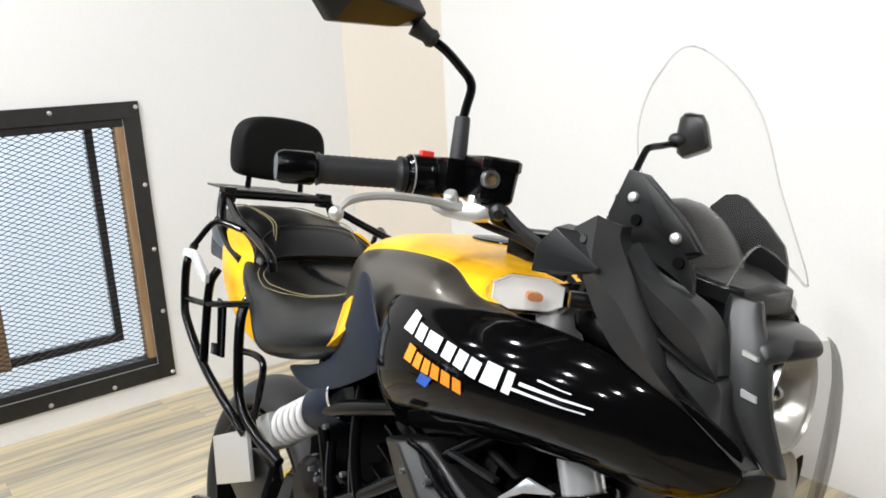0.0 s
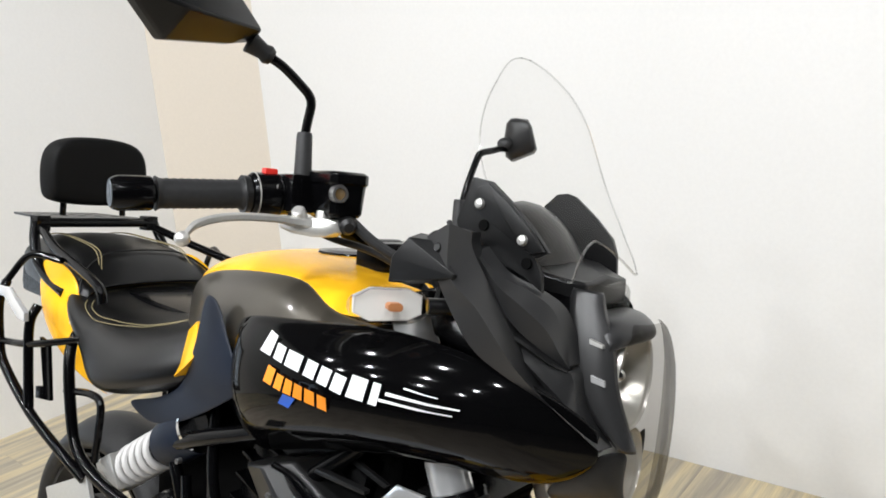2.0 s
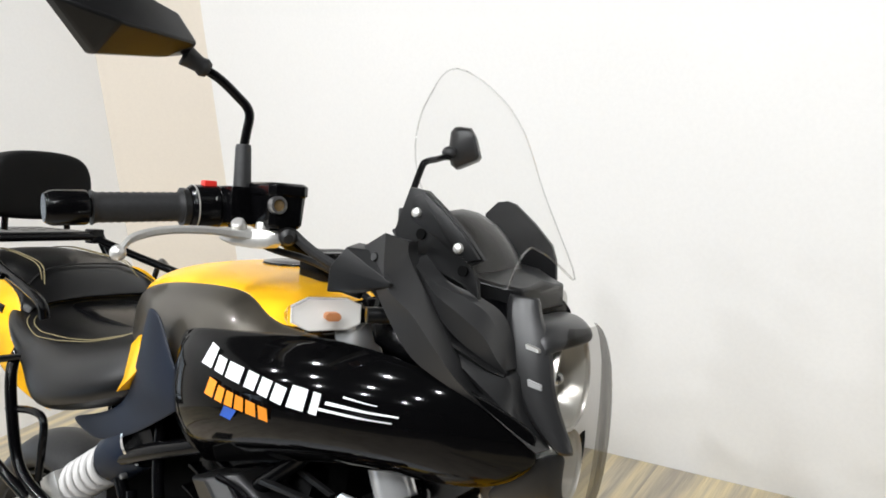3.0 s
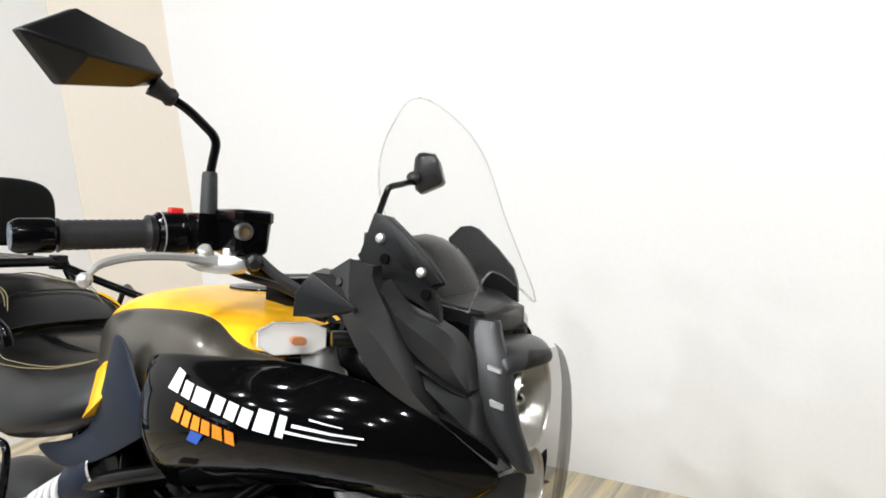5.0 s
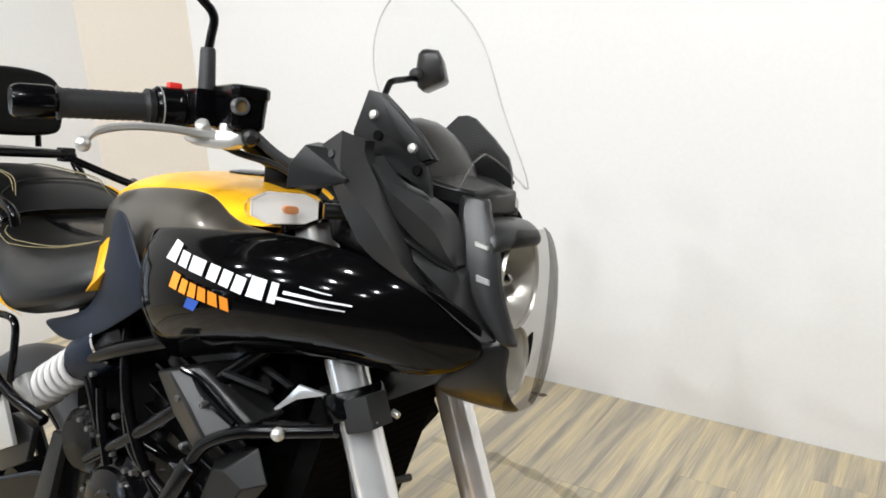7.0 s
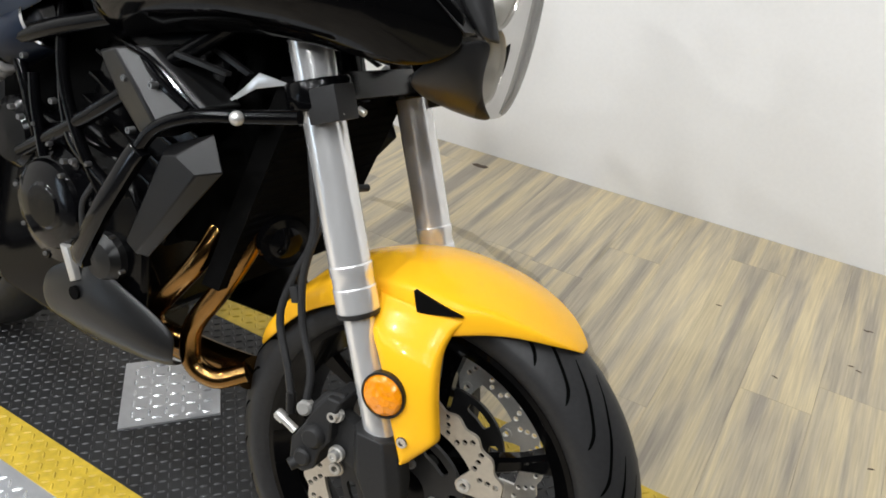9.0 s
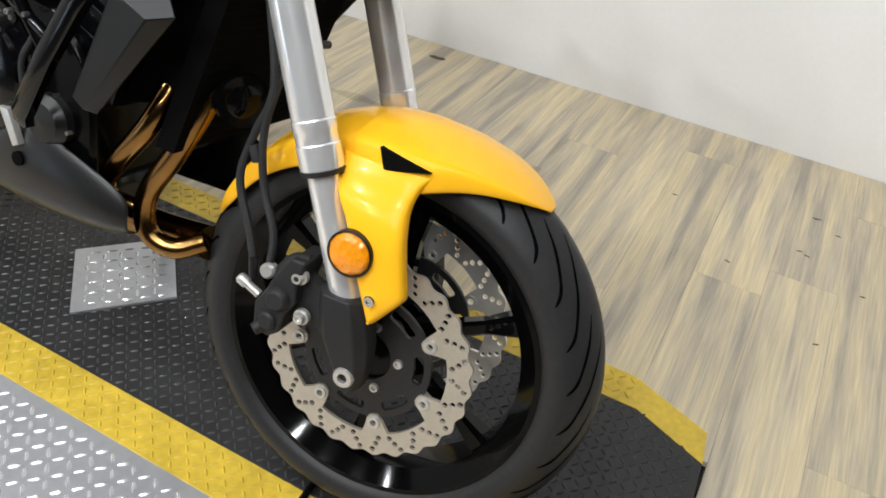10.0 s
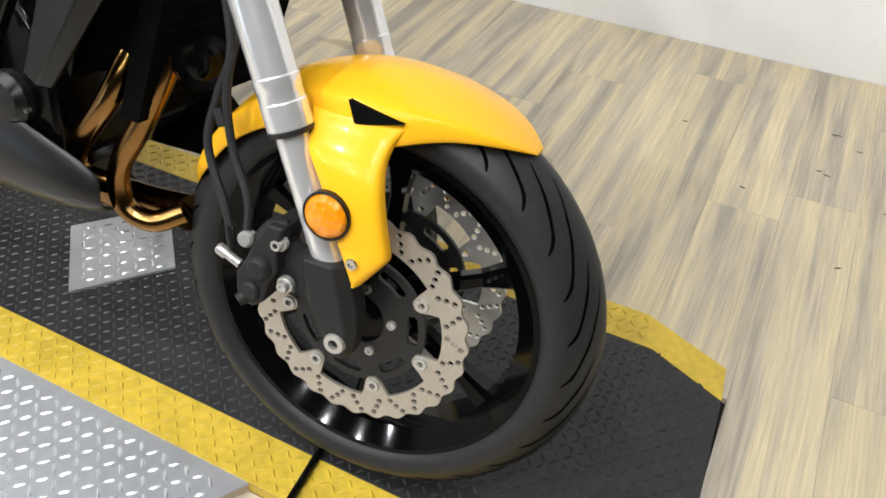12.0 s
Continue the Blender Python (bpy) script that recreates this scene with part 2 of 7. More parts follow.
# ---- the room ----
def floor_material(name, colours, along, length=6.0, across=45.0, rough=0.45, knots=0.5):
    """Wood-look boards: streaks along one axis, a tone of its own for every board."""
    m = material(name, colours[0], rough)
    t, n, l, b = nodes_of(m)
    co, mp, info = n.new("ShaderNodeTexCoord"), n.new("ShaderNodeMapping"), n.new("ShaderNodeObjectInfo")
    mp.inputs["Scale"].default_value = (across, length, 1) if along == "y" else (length, across, 1)
    l.new(co.outputs["Object"], mp.inputs[0])
    shift = n.new("ShaderNodeVectorMath")
    shift.operation = "ADD"
    sc = n.new("ShaderNodeVectorMath")
    sc.operation = "SCALE"
    sc.inputs[0].default_value = (31.0, 17.0, 9.0)
    l.new(info.outputs["Random"], sc.inputs["Scale"])
    l.new(mp.outputs[0], shift.inputs[0])
    l.new(sc.outputs[0], shift.inputs[1])
    streak, cloud = n.new("ShaderNodeTexNoise"), n.new("ShaderNodeTexNoise")
    streak.inputs["Scale"].default_value, streak.inputs["Detail"].default_value, streak.inputs["Roughness"].default_value = 1.0, 8, 0.62
    cloud.inputs["Scale"].default_value, cloud.inputs["Detail"].default_value, cloud.inputs["Distortion"].default_value = 0.55, 5, 0.6
    cloud.inputs["Roughness"].default_value = 0.55
    l.new(shift.outputs[0], streak.inputs["Vector"])
    l.new(shift.outputs[0], cloud.inputs["Vector"])
    ramp = n.new("ShaderNodeValToRGB")
    ramp.color_ramp.elements[0].position, ramp.color_ramp.elements[0].color = 0.40, (*colours[1], 1)
    ramp.color_ramp.elements[1].position, ramp.color_ramp.elements[1].color = 0.56, (*colours[0], 1)
    e = ramp.color_ramp.elements.new(0.48)
    e.color = (*colours[2], 1)
    mixf = n.new("ShaderNodeMix")
    mixf.inputs[0].default_value = 0.70
    l.new(streak.outputs["Fac"], mixf.inputs[2])
    l.new(cloud.outputs["Fac"], mixf.inputs[3])
    l.new(mixf.outputs[0], ramp.inputs[0])
    tone = n.new("ShaderNodeMapRange")
    tone.inputs["To Min"].default_value, tone.inputs["To Max"].default_value = 0.93, 1.06
    l.new(info.outputs["Random"], tone.inputs["Value"])
    mul = n.new("ShaderNodeMix")
    mul.data_type, mul.blend_type = "RGBA", "MULTIPLY"
    mul.inputs[0].default_value = 1.0
    l.new(ramp.outputs[0], mul.inputs[6])
    l.new(tone.outputs[0], mul.inputs[7])
    # dark knots and cracks
    vor = n.new("ShaderNodeTexVoronoi")
    vor.inputs["Scale"].default_value = 0.55
    vm = n.new("ShaderNodeMapping")
    vm.inputs["Scale"].default_value = (0.45, 1, 1) if along == "y" else (1, 0.45, 1)
    l.new(shift.outputs[0], vm.inputs[0])
    l.new(vm.outputs[0], vor.inputs["Vector"])
    kr = n.new("ShaderNodeMapRange")
    kr.inputs["From Min"].default_value, kr.inputs["From Max"].default_value = 0.03, 0.12
    kr.inputs["To Min"].default_value, kr.inputs["To Max"].default_value = 1 - knots, 1.0
    l.new(vor.outputs["Distance"], kr.inputs["Value"])
    mul2 = n.new("ShaderNodeMix")
    mul2.data_type, mul2.blend_type = "RGBA", "MULTIPLY"
    mul2.inputs[0].default_value = 1.0
    l.new(mul.outputs[2], mul2.inputs[6])
    l.new(kr.outputs[0], mul2.inputs[7])
    l.new(mul2.outputs[2], b.inputs["Base Color"])
    fm, fine = n.new("ShaderNodeMapping"), n.new("ShaderNodeTexNoise")
    fm.inputs["Scale"].default_value = (9, 5, 1) if along == "y" else (5, 9, 1)
    fine.inputs["Scale"].default_value, fine.inputs["Detail"].default_value = 1.0, 5
    l.new(shift.outputs[0], fm.inputs[0])
    l.new(fm.outputs[0], fine.inputs["Vector"])
    fr = n.new("ShaderNodeMapRange")
    fr.inputs["From Min"].default_value, fr.inputs["From Max"].default_value = 0.3, 0.7
    fr.inputs["To Min"].default_value, fr.inputs["To Max"].default_value = 0.86, 1.12
    l.new(fine.outputs["Fac"], fr.inputs["Value"])
    mul3 = n.new("ShaderNodeMix")
    mul3.data_type, mul3.blend_type = "RGBA", "MULTIPLY"
    mul3.inputs[0].default_value = 1.0
    l.new(mul2.outputs[2], mul3.inputs[6])
    l.new(fr.outputs[0], mul3.inputs[7])
    l.new(mul3.outputs[2], b.inputs["Base Color"])
    bp = n.new("ShaderNodeBump")
    bp.inputs["Strength"].default_value, bp.inputs["Distance"].default_value = 0.15, 0.001
    l.new(fine.outputs["Fac"], bp.inputs["Height"])
    l.new(bp.outputs[0], b.inputs["Normal"])
    return m


BOARD = floor_material("weathered_wood_board", ((0.66, 0.555, 0.355), (0.37, 0.325, 0.262), (0.52, 0.45, 0.325)), "y", 1.7, 30.0)
TILE = floor_material("pale_wood_tile", ((0.62, 0.54, 0.43), (0.44, 0.37, 0.29), (0.55, 0.47, 0.37)), "y", 5.0, 16.0, 0.4, 0.1)
SCREED = grained(material("dark_screed", (0.10, 0.09, 0.08), 0.9), 30, 0.2)
GREY_PLATE = grained(material("worn_grey_steel", (0.50, 0.51, 0.53), 0.38, 0.55), 60, 0.10, 0.05, 0.1, stain=5)
BLACK_PLATE = grained(material("scuffed_black_painted_steel", (0.016, 0.016, 0.0165), 0.5), 70, 0.35, 0.05, 0.1, stain=6)
WORN_PLATE = grained(material("worn_black_tread_bars", (0.050, 0.050, 0.052), 0.38, 0.2), 70, 0.4, 0.05, 0.12, stain=5)
YELLOW_PLATE = grained(material("scuffed_yellow_painted_steel", (0.62, 0.43, 0.040), 0.45), 70, 0.26, 0.05, 0.1, stain=9)
BAR_STEEL = grained(material("polished_tread_bars", (0.70, 0.71, 0.73), 0.26, 0.7), 80, 0.08)
PLY = grained(material("plywood_edge", (0.52, 0.43, 0.32), 0.7), 60, 0.2, 0, 0.05, (1, 1, 12))
FRAME_STEEL = grained(material("dark_window_frame_steel", (0.030, 0.029, 0.028), 0.45, 0.5), 30, 0.3, 0.05, 0.1)
RAW_WOOD = grained(material("raw_timber", (0.36, 0.22, 0.11), 0.75), 60, 0.3, 0.05, 0.1, (1, 1, 0.15))

FRONT_Y, WEST_Y, FAR_X = -4.0, -4.0, 3.2
setting("wall_back", block((EAST_X + 0.12 - WINDOW_X + 0.12, 0.12, CEILING + 0.06), ((EAST_X + WINDOW_X) / 2, BACK_Y + 0.06, CEILING / 2 - 0.03)), WALL, "plain white painted back wall of the display bay", smooth=0)
setting("wall_nib", loft([[(x, y, z) for x, y in ((EAST_X, BACK_Y), (EAST_X + 0.15, 0.40), (EAST_X + 0.27, 0.40), (EAST_X + 0.12, BACK_Y))] for z in (-0.03, CEILING)]), WALL, "short white painted side wall of the display bay", smooth=0)
setting("wall_front", block((FAR_X - WINDOW_X + 0.24, 0.12, CEILING), ((FAR_X + WINDOW_X) / 2, FRONT_Y - 0.06, CEILING / 2)), DIM, "plain charcoal wall that closes the room", smooth=0)
setting("wall_far", block((0.12, BACK_Y - FRONT_Y + 0.12, CEILING), (FAR_X + 0.06, (BACK_Y + FRONT_Y) / 2, CEILING / 2)), DIM, "plain charcoal wall that closes the room", smooth=0)
setting("wall_bay_end", block((FAR_X - EAST_X - 0.12, 0.12, CEILING), ((FAR_X + EAST_X + 0.12) / 2, BACK_Y + 0.06, CEILING / 2)), WALL, "plain white wall that closes the room", smooth=0)
setting("ceiling", block((FAR_X - WINDOW_X + 0.3, BACK_Y - FRONT_Y + 0.3, 0.1), ((FAR_X + WINDOW_X) / 2, (BACK_Y + FRONT_Y) / 2, CEILING + 0.05)), CEIL, "plain dark ceiling above the display bay", smooth=0)

# the window wall, with its opening
WIN_Y0, WIN_Y1, WIN_Z0, WIN_Z1 = -0.62, 0.385, 0.145, 1.125
WALL_T = 0.16
NEXT_WINDOW = 3.1


def window_wall():
    bm = bmesh.new()
    x = WINDOW_X - WALL_T / 2
    edges = [FRONT_Y, WIN_Y0 - NEXT_WINDOW, WIN_Y1 - NEXT_WINDOW, WIN_Y0, WIN_Y1, BACK_Y]
    for y0, y1 in zip(edges[::2], edges[1::2]):
        block((WALL_T, y1 - y0, CEILING), (x, (y0 + y1) / 2, CEILING / 2), bm=bm)
    for y0, y1 in zip(edges[1:-1:2], edges[2:-1:2]):
        block((WALL_T, y1 - y0, WIN_Z0), (x, (y0 + y1) / 2, WIN_Z0 / 2), bm=bm)
        block((WALL_T, y1 - y0, CEILING - WIN_Z1), (x, (y0 + y1) / 2, (CEILING + WIN_Z1) / 2), bm=bm)
    block((WALL_T, BACK_Y - FRONT_Y, 0.03), (x, (BACK_Y + FRONT_Y) / 2, -0.015), bm=bm)
    return bm


setting("wall_window", window_wall(), WALL, "white painted wall round a low barred window", smooth=0)
# the slanting panel that cuts off the corner of the bay
cut = [(WINDOW_X, 1.37), (-2.33, BACK_Y)]
setting("wall_corner", loft([[(x, y, z) for x, y in (cut[0], cut[1], (WINDOW_X, BACK_Y))] for z in (-0.03, CEILING)]), BEIGE, "beige slanting wall panel across the corner", smooth=0)

window = tagged(new("window_1"), "low window with a dark steel frame and expanded metal mesh", "window", kind="structure")


def frame_piece(name, y0, y1, z0, z1, depth, x, mat, parent, bevel=0.002):
    return part(name, block((depth, y1 - y0, z1 - z0), (x, (y0 + y1) / 2, (z0 + z1) / 2), bevel=bevel), mat, parent, smooth=0)


FL = 0.062
X0 = WINDOW_X + 0.006
top = frame_piece("window_frame", WIN_Y0 - FL, WIN_Y1 + FL, WIN_Z1, WIN_Z1 + FL, 0.012, X0, FRAME_STEEL, window)
frame_piece("window_frame", WIN_Y0 - FL, WIN_Y1 + FL, WIN_Z0 - FL, WIN_Z0, 0.012, X0, FRAME_STEEL, window)
frame_piece("window_frame", WIN_Y1, WIN_Y1 + FL, WIN_Z0, WIN_Z1, 0.012, X0, FRAME_STEEL, window)
frame_piece("window_frame", WIN_Y0 - FL, WIN_Y0, WIN_Z0, WIN_Z1, 0.012, X0, FRAME_STEEL, window)
# raw timber inside the opening
frame_piece("jamb", WIN_Y1 - 0.03, WIN_Y1 - 0.001, WIN_Z0 + 0.03, WIN_Z1 - 0.03, 0.06, WINDOW_X - 0.032, RAW_WOOD, window)
frame_piece("jamb", WIN_Y0 + 0.001, WIN_Y0 + 0.03, WIN_Z0 + 0.03, WIN_Z1 - 0.03, 0.06, WINDOW_X - 0.032, RAW_WOOD, window)
frame_piece("jamb", WIN_Y0 + 0.001, WIN_Y1 - 0.001, WIN_Z1 - 0.029, WIN_Z1 - 0.001, 0.06, WINDOW_X - 0.032, FRAME_STEEL, window)
frame_piece("window_sill", WIN_Y0 + 0.001, WIN_Y1 - 0.001, WIN_Z0 + 0.001, WIN_Z0 + 0.029, 0.06, WINDOW_X - 0.032, FRAME_STEEL, window)
# sash further back: stile, rail and a post of raw timber
XS = WINDOW_X - 0.125
frame_piece("sash", WIN_Y1 - 0.115, WIN_Y1 - 0.085, WIN_Z0 + 0.13, WIN_Z1 - 0.002, 0.03, XS, CHARCOAL, window)
frame_piece("sash", WIN_Y0 + 0.002, WIN_Y1 - 0.085, WIN_Z0 + 0.095, WIN_Z0 + 0.129, 0.03, XS, CHARCOAL, window)
frame_piece("post", -0.20, -0.115, WIN_Z0 + 0.096, WIN_Z1 - 0.002, 0.03, XS + 0.031, RAW_WOOD, window)


def bolts_on_frame():
    b = lathe([(0.0, 0.006), (0.005, 0.0055), (0.008, 0.002), (0.009, 0.0)], (0, 0, 0), (1, 0, 0), 12)
    first = part("bolt", b, STEEL, window)
    spots = [(WIN_Y1 + 0.05 - 0.30 * k, WIN_Z1 + 0.04) for k in range(4)] + [(WIN_Y1 + 0.05 - 0.23 * k, WIN_Z0 - 0.045) for k in range(5)]
    spots += [(WIN_Y1 + 0.045, z) for z in (0.87, 0.615, 0.36)]
    for i, (y, z) in enumerate(spots):
        ob = first if i == 0 else first.copy()
        if i:
            scene.collection.objects.link(ob)
        ob.location = (WINDOW_X + 0.0125, y, z)


bolts_on_frame()


def mesh_screen():
    """Expanded metal: two sets of slanting strands that cross."""
    bm = bmesh.new()
    x = WINDOW_X - 0.012
    y0, y1, z0, z1 = WIN_Y0 + 0.002, WIN_Y1 - 0.031, WIN_Z0 + 0.03, WIN_Z1 - 0.03
    pitch_y, pitch_z = 0.040, 0.018
    slope = pitch_z / pitch_y
    for sign in (1, -1):
        k = -80
        while k < 160:
            zc = z0 + k * pitch_z
            # strand z = zc + sign * slope * (y - y0)
            pts = []
            for y in (y0, y1):
                pts.append((y, zc + sign * slope * (y - y0)))
            (ya, za), (yb, zb) = pts
            lo, hi = 0.0, 1.0
            dz = zb - za
            for bound, keep_above in ((z0, True), (z1, False)):
                u = (bound - za) / dz
                if (dz > 0) == keep_above:
                    lo = max(lo, u)
                else:
                    hi = min(hi, u)
            if lo < hi:
                a = Vector((x + 0.0012 * sign, ya + (yb - ya) * lo, za + dz * lo))
                b = Vector((x + 0.0012 * sign, ya + (yb - ya) * hi, za + dz * hi))
                if (b - a).length > 0.01:
                    rod(a, b, 0.0016, n=4, bm=bm, caps=False)
            k += 1
    return bm


part("mesh_screen", mesh_screen(), FRAME_STEEL, window, "dark expanded metal mesh", smooth=0)["kind"] = "stuff"
pane = part("pane", block((0.006, WIN_Y1 - WIN_Y0 - 0.004, WIN_Z1 - WIN_Z0 - 0.004), (XS - 0.021, (WIN_Y0 + WIN_Y1) / 2, (WIN_Z0 + WIN_Z1) / 2)), CLEAR, window, smooth=0)
pane.visible_shadow = False
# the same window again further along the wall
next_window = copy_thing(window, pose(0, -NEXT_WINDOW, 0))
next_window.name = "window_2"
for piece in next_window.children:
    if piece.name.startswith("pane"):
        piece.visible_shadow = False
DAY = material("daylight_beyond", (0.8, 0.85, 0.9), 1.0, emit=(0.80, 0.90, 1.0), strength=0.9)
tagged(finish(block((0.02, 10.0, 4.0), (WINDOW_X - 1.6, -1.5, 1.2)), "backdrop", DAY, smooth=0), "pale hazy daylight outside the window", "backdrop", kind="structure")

# ---- ceiling lamps: two tracks of small bright spots ----
LAMP_GLOW = material("lamp_glow", (1, 1, 1), 0.5, emit=(0.962, 0.982, 1.0), strength=1080.0)
LAMP_BODY = material("white_lamp_body", (0.7, 0.7, 0.7), 0.4)


def ceiling_spot(x, y):
    lamp = tagged(new("ceiling_spotlight"), "small white round ceiling spotlight with a bright lens", "lamp", "ceiling spotlights")
    part("body", lathe([(0.0, 0.0), (0.052, 0.0), (0.056, -0.06), (0.046, -0.064), (0.042, -0.05)], (0, 0, 0), (0, 0, 1), 20), LAMP_BODY, lamp)
    part("lens", lathe([(0.0, -0.055), (0.038, -0.055)], (0, 0, 0), (0, 0, 1), 16), LAMP_GLOW, lamp, "glowing warm white lens")
    lamp.location = (x, y, CEILING)
    return lamp


first_spot = ceiling_spot(-1.95, -0.75)
for row, y in enumerate((-0.75, -1.75, -2.75)):
    for k in range(4):
        if row or k:
            copy_thing(first_spot, pose(-1.95 + 0.95 * k, y, CEILING, 38))
first_spot.rotation_euler = (radians(38), 0, 0)
area_lamp("window_daylight", WINDOW_X - 0.2, (WIN_Y0 + WIN_Y1) / 2, 0.65, 1.0, 0.95, 2.6, (0.80, 0.90, 1.0), 0, -90, 0)
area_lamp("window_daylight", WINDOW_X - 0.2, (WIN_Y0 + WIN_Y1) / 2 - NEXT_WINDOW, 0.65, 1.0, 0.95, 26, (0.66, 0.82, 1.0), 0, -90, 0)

# ---- floor, turntable and ramp ----
setting("floor", block((FAR_X - WINDOW_X + 0.3, BACK_Y - FRONT_Y + 0.3, 0.1), ((FAR_X + WINDOW_X) / 2, (BACK_Y + FRONT_Y) / 2, -0.082)), SCREED, "weathered wood-look plank floor with pale tiles in front", smooth=0)
floor = bpy.data.objects["floor"]
HUB = Vector((-0.675, 0.187, 0))
DISC_R = 0.625
RAMP_X0, RAMP_X1 = -1.83, 0.465
RAMP_Y0, RAMP_Y1 = -0.122, 0.497

table = tagged(new("turntable"), "round display turntable covered in worn grey tread plate", "turntable")
ramp = tagged(new("runway"), "black tread plate runway with yellow painted edges", "platform")
TOP = -0.004
part("disc", lathe([(0.0, TOP - 0.003), (DISC_R - 0.002, TOP - 0.003), (DISC_R, TOP - 0.005), (DISC_R, -0.008)], HUB, (0, 0, 1), 96), GREY_PLATE, table)
part("rim", lathe([(0.0, -0.008), (DISC_R - 0.003, -0.008), (DISC_R - 0.003, -0.031), (0.0, -0.031)], HUB, (0, 0, 1), 96), PLY, table, "raw plywood edge")


def strip(name, pts, mat, label=""):
    return part(name, slab([(x, y, TOP) for x, y in pts], 0.0268, 0.001, (0, 0, -1)), mat, ramp, label, smooth=0)


strip("deck", [(RAMP_X0, -0.04), (RAMP_X1 + 0.018, -0.04), (RAMP_X1, 0.36), (0.33, 0.418), (RAMP_X0, 0.418)], BLACK_PLATE)
strip("yellow_edge", [(RAMP_X0, RAMP_Y0), (RAMP_X1 + 0.024, RAMP_Y0), (RAMP_X1 + 0.0182, -0.0405), (RAMP_X0, -0.0405)], YELLOW_PLATE, "scuffed yellow painted edge")
strip("yellow_edge", [(RAMP_X0, 0.4185), (0.3302, 0.4185), (RAMP_X1, 0.3606), (RAMP_X1 - 0.008, 0.434), (0.305, RAMP_Y1), (RAMP_X0, RAMP_Y1)], YELLOW_PLATE, "scuffed yellow painted edge")
# the loose square of bare tread plate under the engine
square = tagged(new("tread_plate"), "loose square of bare silver tread plate on the runway", "metal plate")
part("plate", slab([(-0.668, 0.042, TOP + 0.005), (-0.54, 0.185, TOP + 0.005), (-0.676, 0.322, TOP + 0.005), (-0.807, 0.18, TOP + 0.005)], 0.005, 0.001, (0, 0, -1)), GREY_PLATE, square, smooth=0)


def tread(xmin, xmax, ymin, ymax, z, inside, step=0.0285, size=1.0):
    """Raised bars of tread plate, set crosswise by turns."""
    bm = bmesh.new()
    i = 0
    x = xmin
    while x < xmax:
        j = 0
        y = ymin
        while y < ymax:
            if inside(x, y):
                a = radians(45 if (i + j) % 2 else -45)
                c, s = math.cos(a), math.sin(a)
                l, w, h = 0.0092 * size, 0.0026 * size, 0.0022
                ring = []
                for dx, dy, up in ((-l, 0, 0), (-l * 0.5, -w, 0), (l * 0.5, -w, 0), (l, 0, 0), (l * 0.5, w, 0), (-l * 0.5, w, 0)):
                    ring.append(bm.verts.new((x + dx * c - dy * s, y + dx * s + dy * c, z)))
                t0 = bm.verts.new((x - l * 0.55 * c, y - l * 0.55 * s, z + h))
                t1 = bm.verts.new((x + l * 0.55 * c, y + l * 0.55 * s, z + h))
                a0, a1, a2, a3, a4, a5 = ring
                for f in ((a0, a1, t0), (a1, a2, t1, t0), (a2, a3, t1), (a3, a4, t1), (a4, a5, t0, t1), (a5, a0, t0)):
                    bm.faces.new(f)
            y += step * 0.72
            j += 1
        x += step * 0.72
        i += 1
    return bm


def in_ramp(y0, y1):
    return lambda x, y: y0 + 0.008 < y < y1 - 0.008 and x < RAMP_X1 and (y < 0.36 or x < 0.33 or y < 0.42 - (x - 0.33) * 0.43) 


part("tread", tread(-1.4, RAMP_X1 - 0.01, -0.03, 0.41, TOP, in_ramp(-0.04, 0.418), 0.0235, 0.86), WORN_PLATE, ramp, smooth=25)["kind"] = "stuff"
part("tread", tread(-1.4, RAMP_X1 + 0.01, RAMP_Y0 + 0.01, -0.045, TOP, in_ramp(RAMP_Y0, -0.04), 0.0260, 0.95), YELLOW_PLATE, ramp, smooth=25)["kind"] = "stuff"
part("tread", tread(-1.4, RAMP_X1 - 0.01, 0.42, RAMP_Y1 - 0.004, TOP, lambda x, y: 0.424 < y < 0.49 and x < 0.31), YELLOW_PLATE, ramp, smooth=25)["kind"] = "stuff"
part("tread", tread(-1.3, 0.0, -0.46, RAMP_Y0, TOP - 0.003, lambda x, y: (Vector((x, y, 0)) - HUB).length < DISC_R - 0.018 and y < RAMP_Y0 - 0.012, 0.0310, 1.15), BAR_STEEL, table, smooth=25)["kind"] = "stuff"
part("tread", tread(-0.81, -0.54, 0.04, 0.325, TOP + 0.005, lambda x, y: abs(x + 0.674) + abs(y - 0.182) < 0.118, 0.0310, 1.15), BAR_STEEL, square, smooth=25)["kind"] = "stuff"
# black locking rod across the yellow edge
latch = tagged(new("locking_rod"), "thin black steel rod across the yellow edge", "rod")
part("rod", tube([(-0.067, -0.013, TOP + 0.007), (-0.062, -0.07, TOP + 0.007), (-0.057, -0.128, TOP + 0.007), (-0.055, -0.137, -0.010), (-0.053, -0.142, -0.026)], 0.0062, 8), DARK, latch)


# ---- the motorcycle ----
LEAN, STEER, RAKE = 12.3, 4.53, 25.0
bike = tagged(new("motorcycle"), "yellow and black touring motorcycle leaning on its side stand", "motorcycle")
bike.rotation_euler = (radians(-LEAN), 0, 0)
axis = Vector((-math.sin(radians(RAKE)), 0, math.cos(radians(RAKE))))
TURNED = Matrix.Translation((0.108, 0, 0)) @ Matrix.Rotation(radians(STEER), 4, axis) @ Matrix.Translation((-0.108, 0, 0))
FLIP = Matrix.Diagonal((1, -1, 1, 1))


def steered(name, bm, mat, parent=bike, label="", **how):
    """A piece that turns with the handlebar."""
    bm.transform(TURNED)
    return part(name, bm, mat, parent, label, **how)


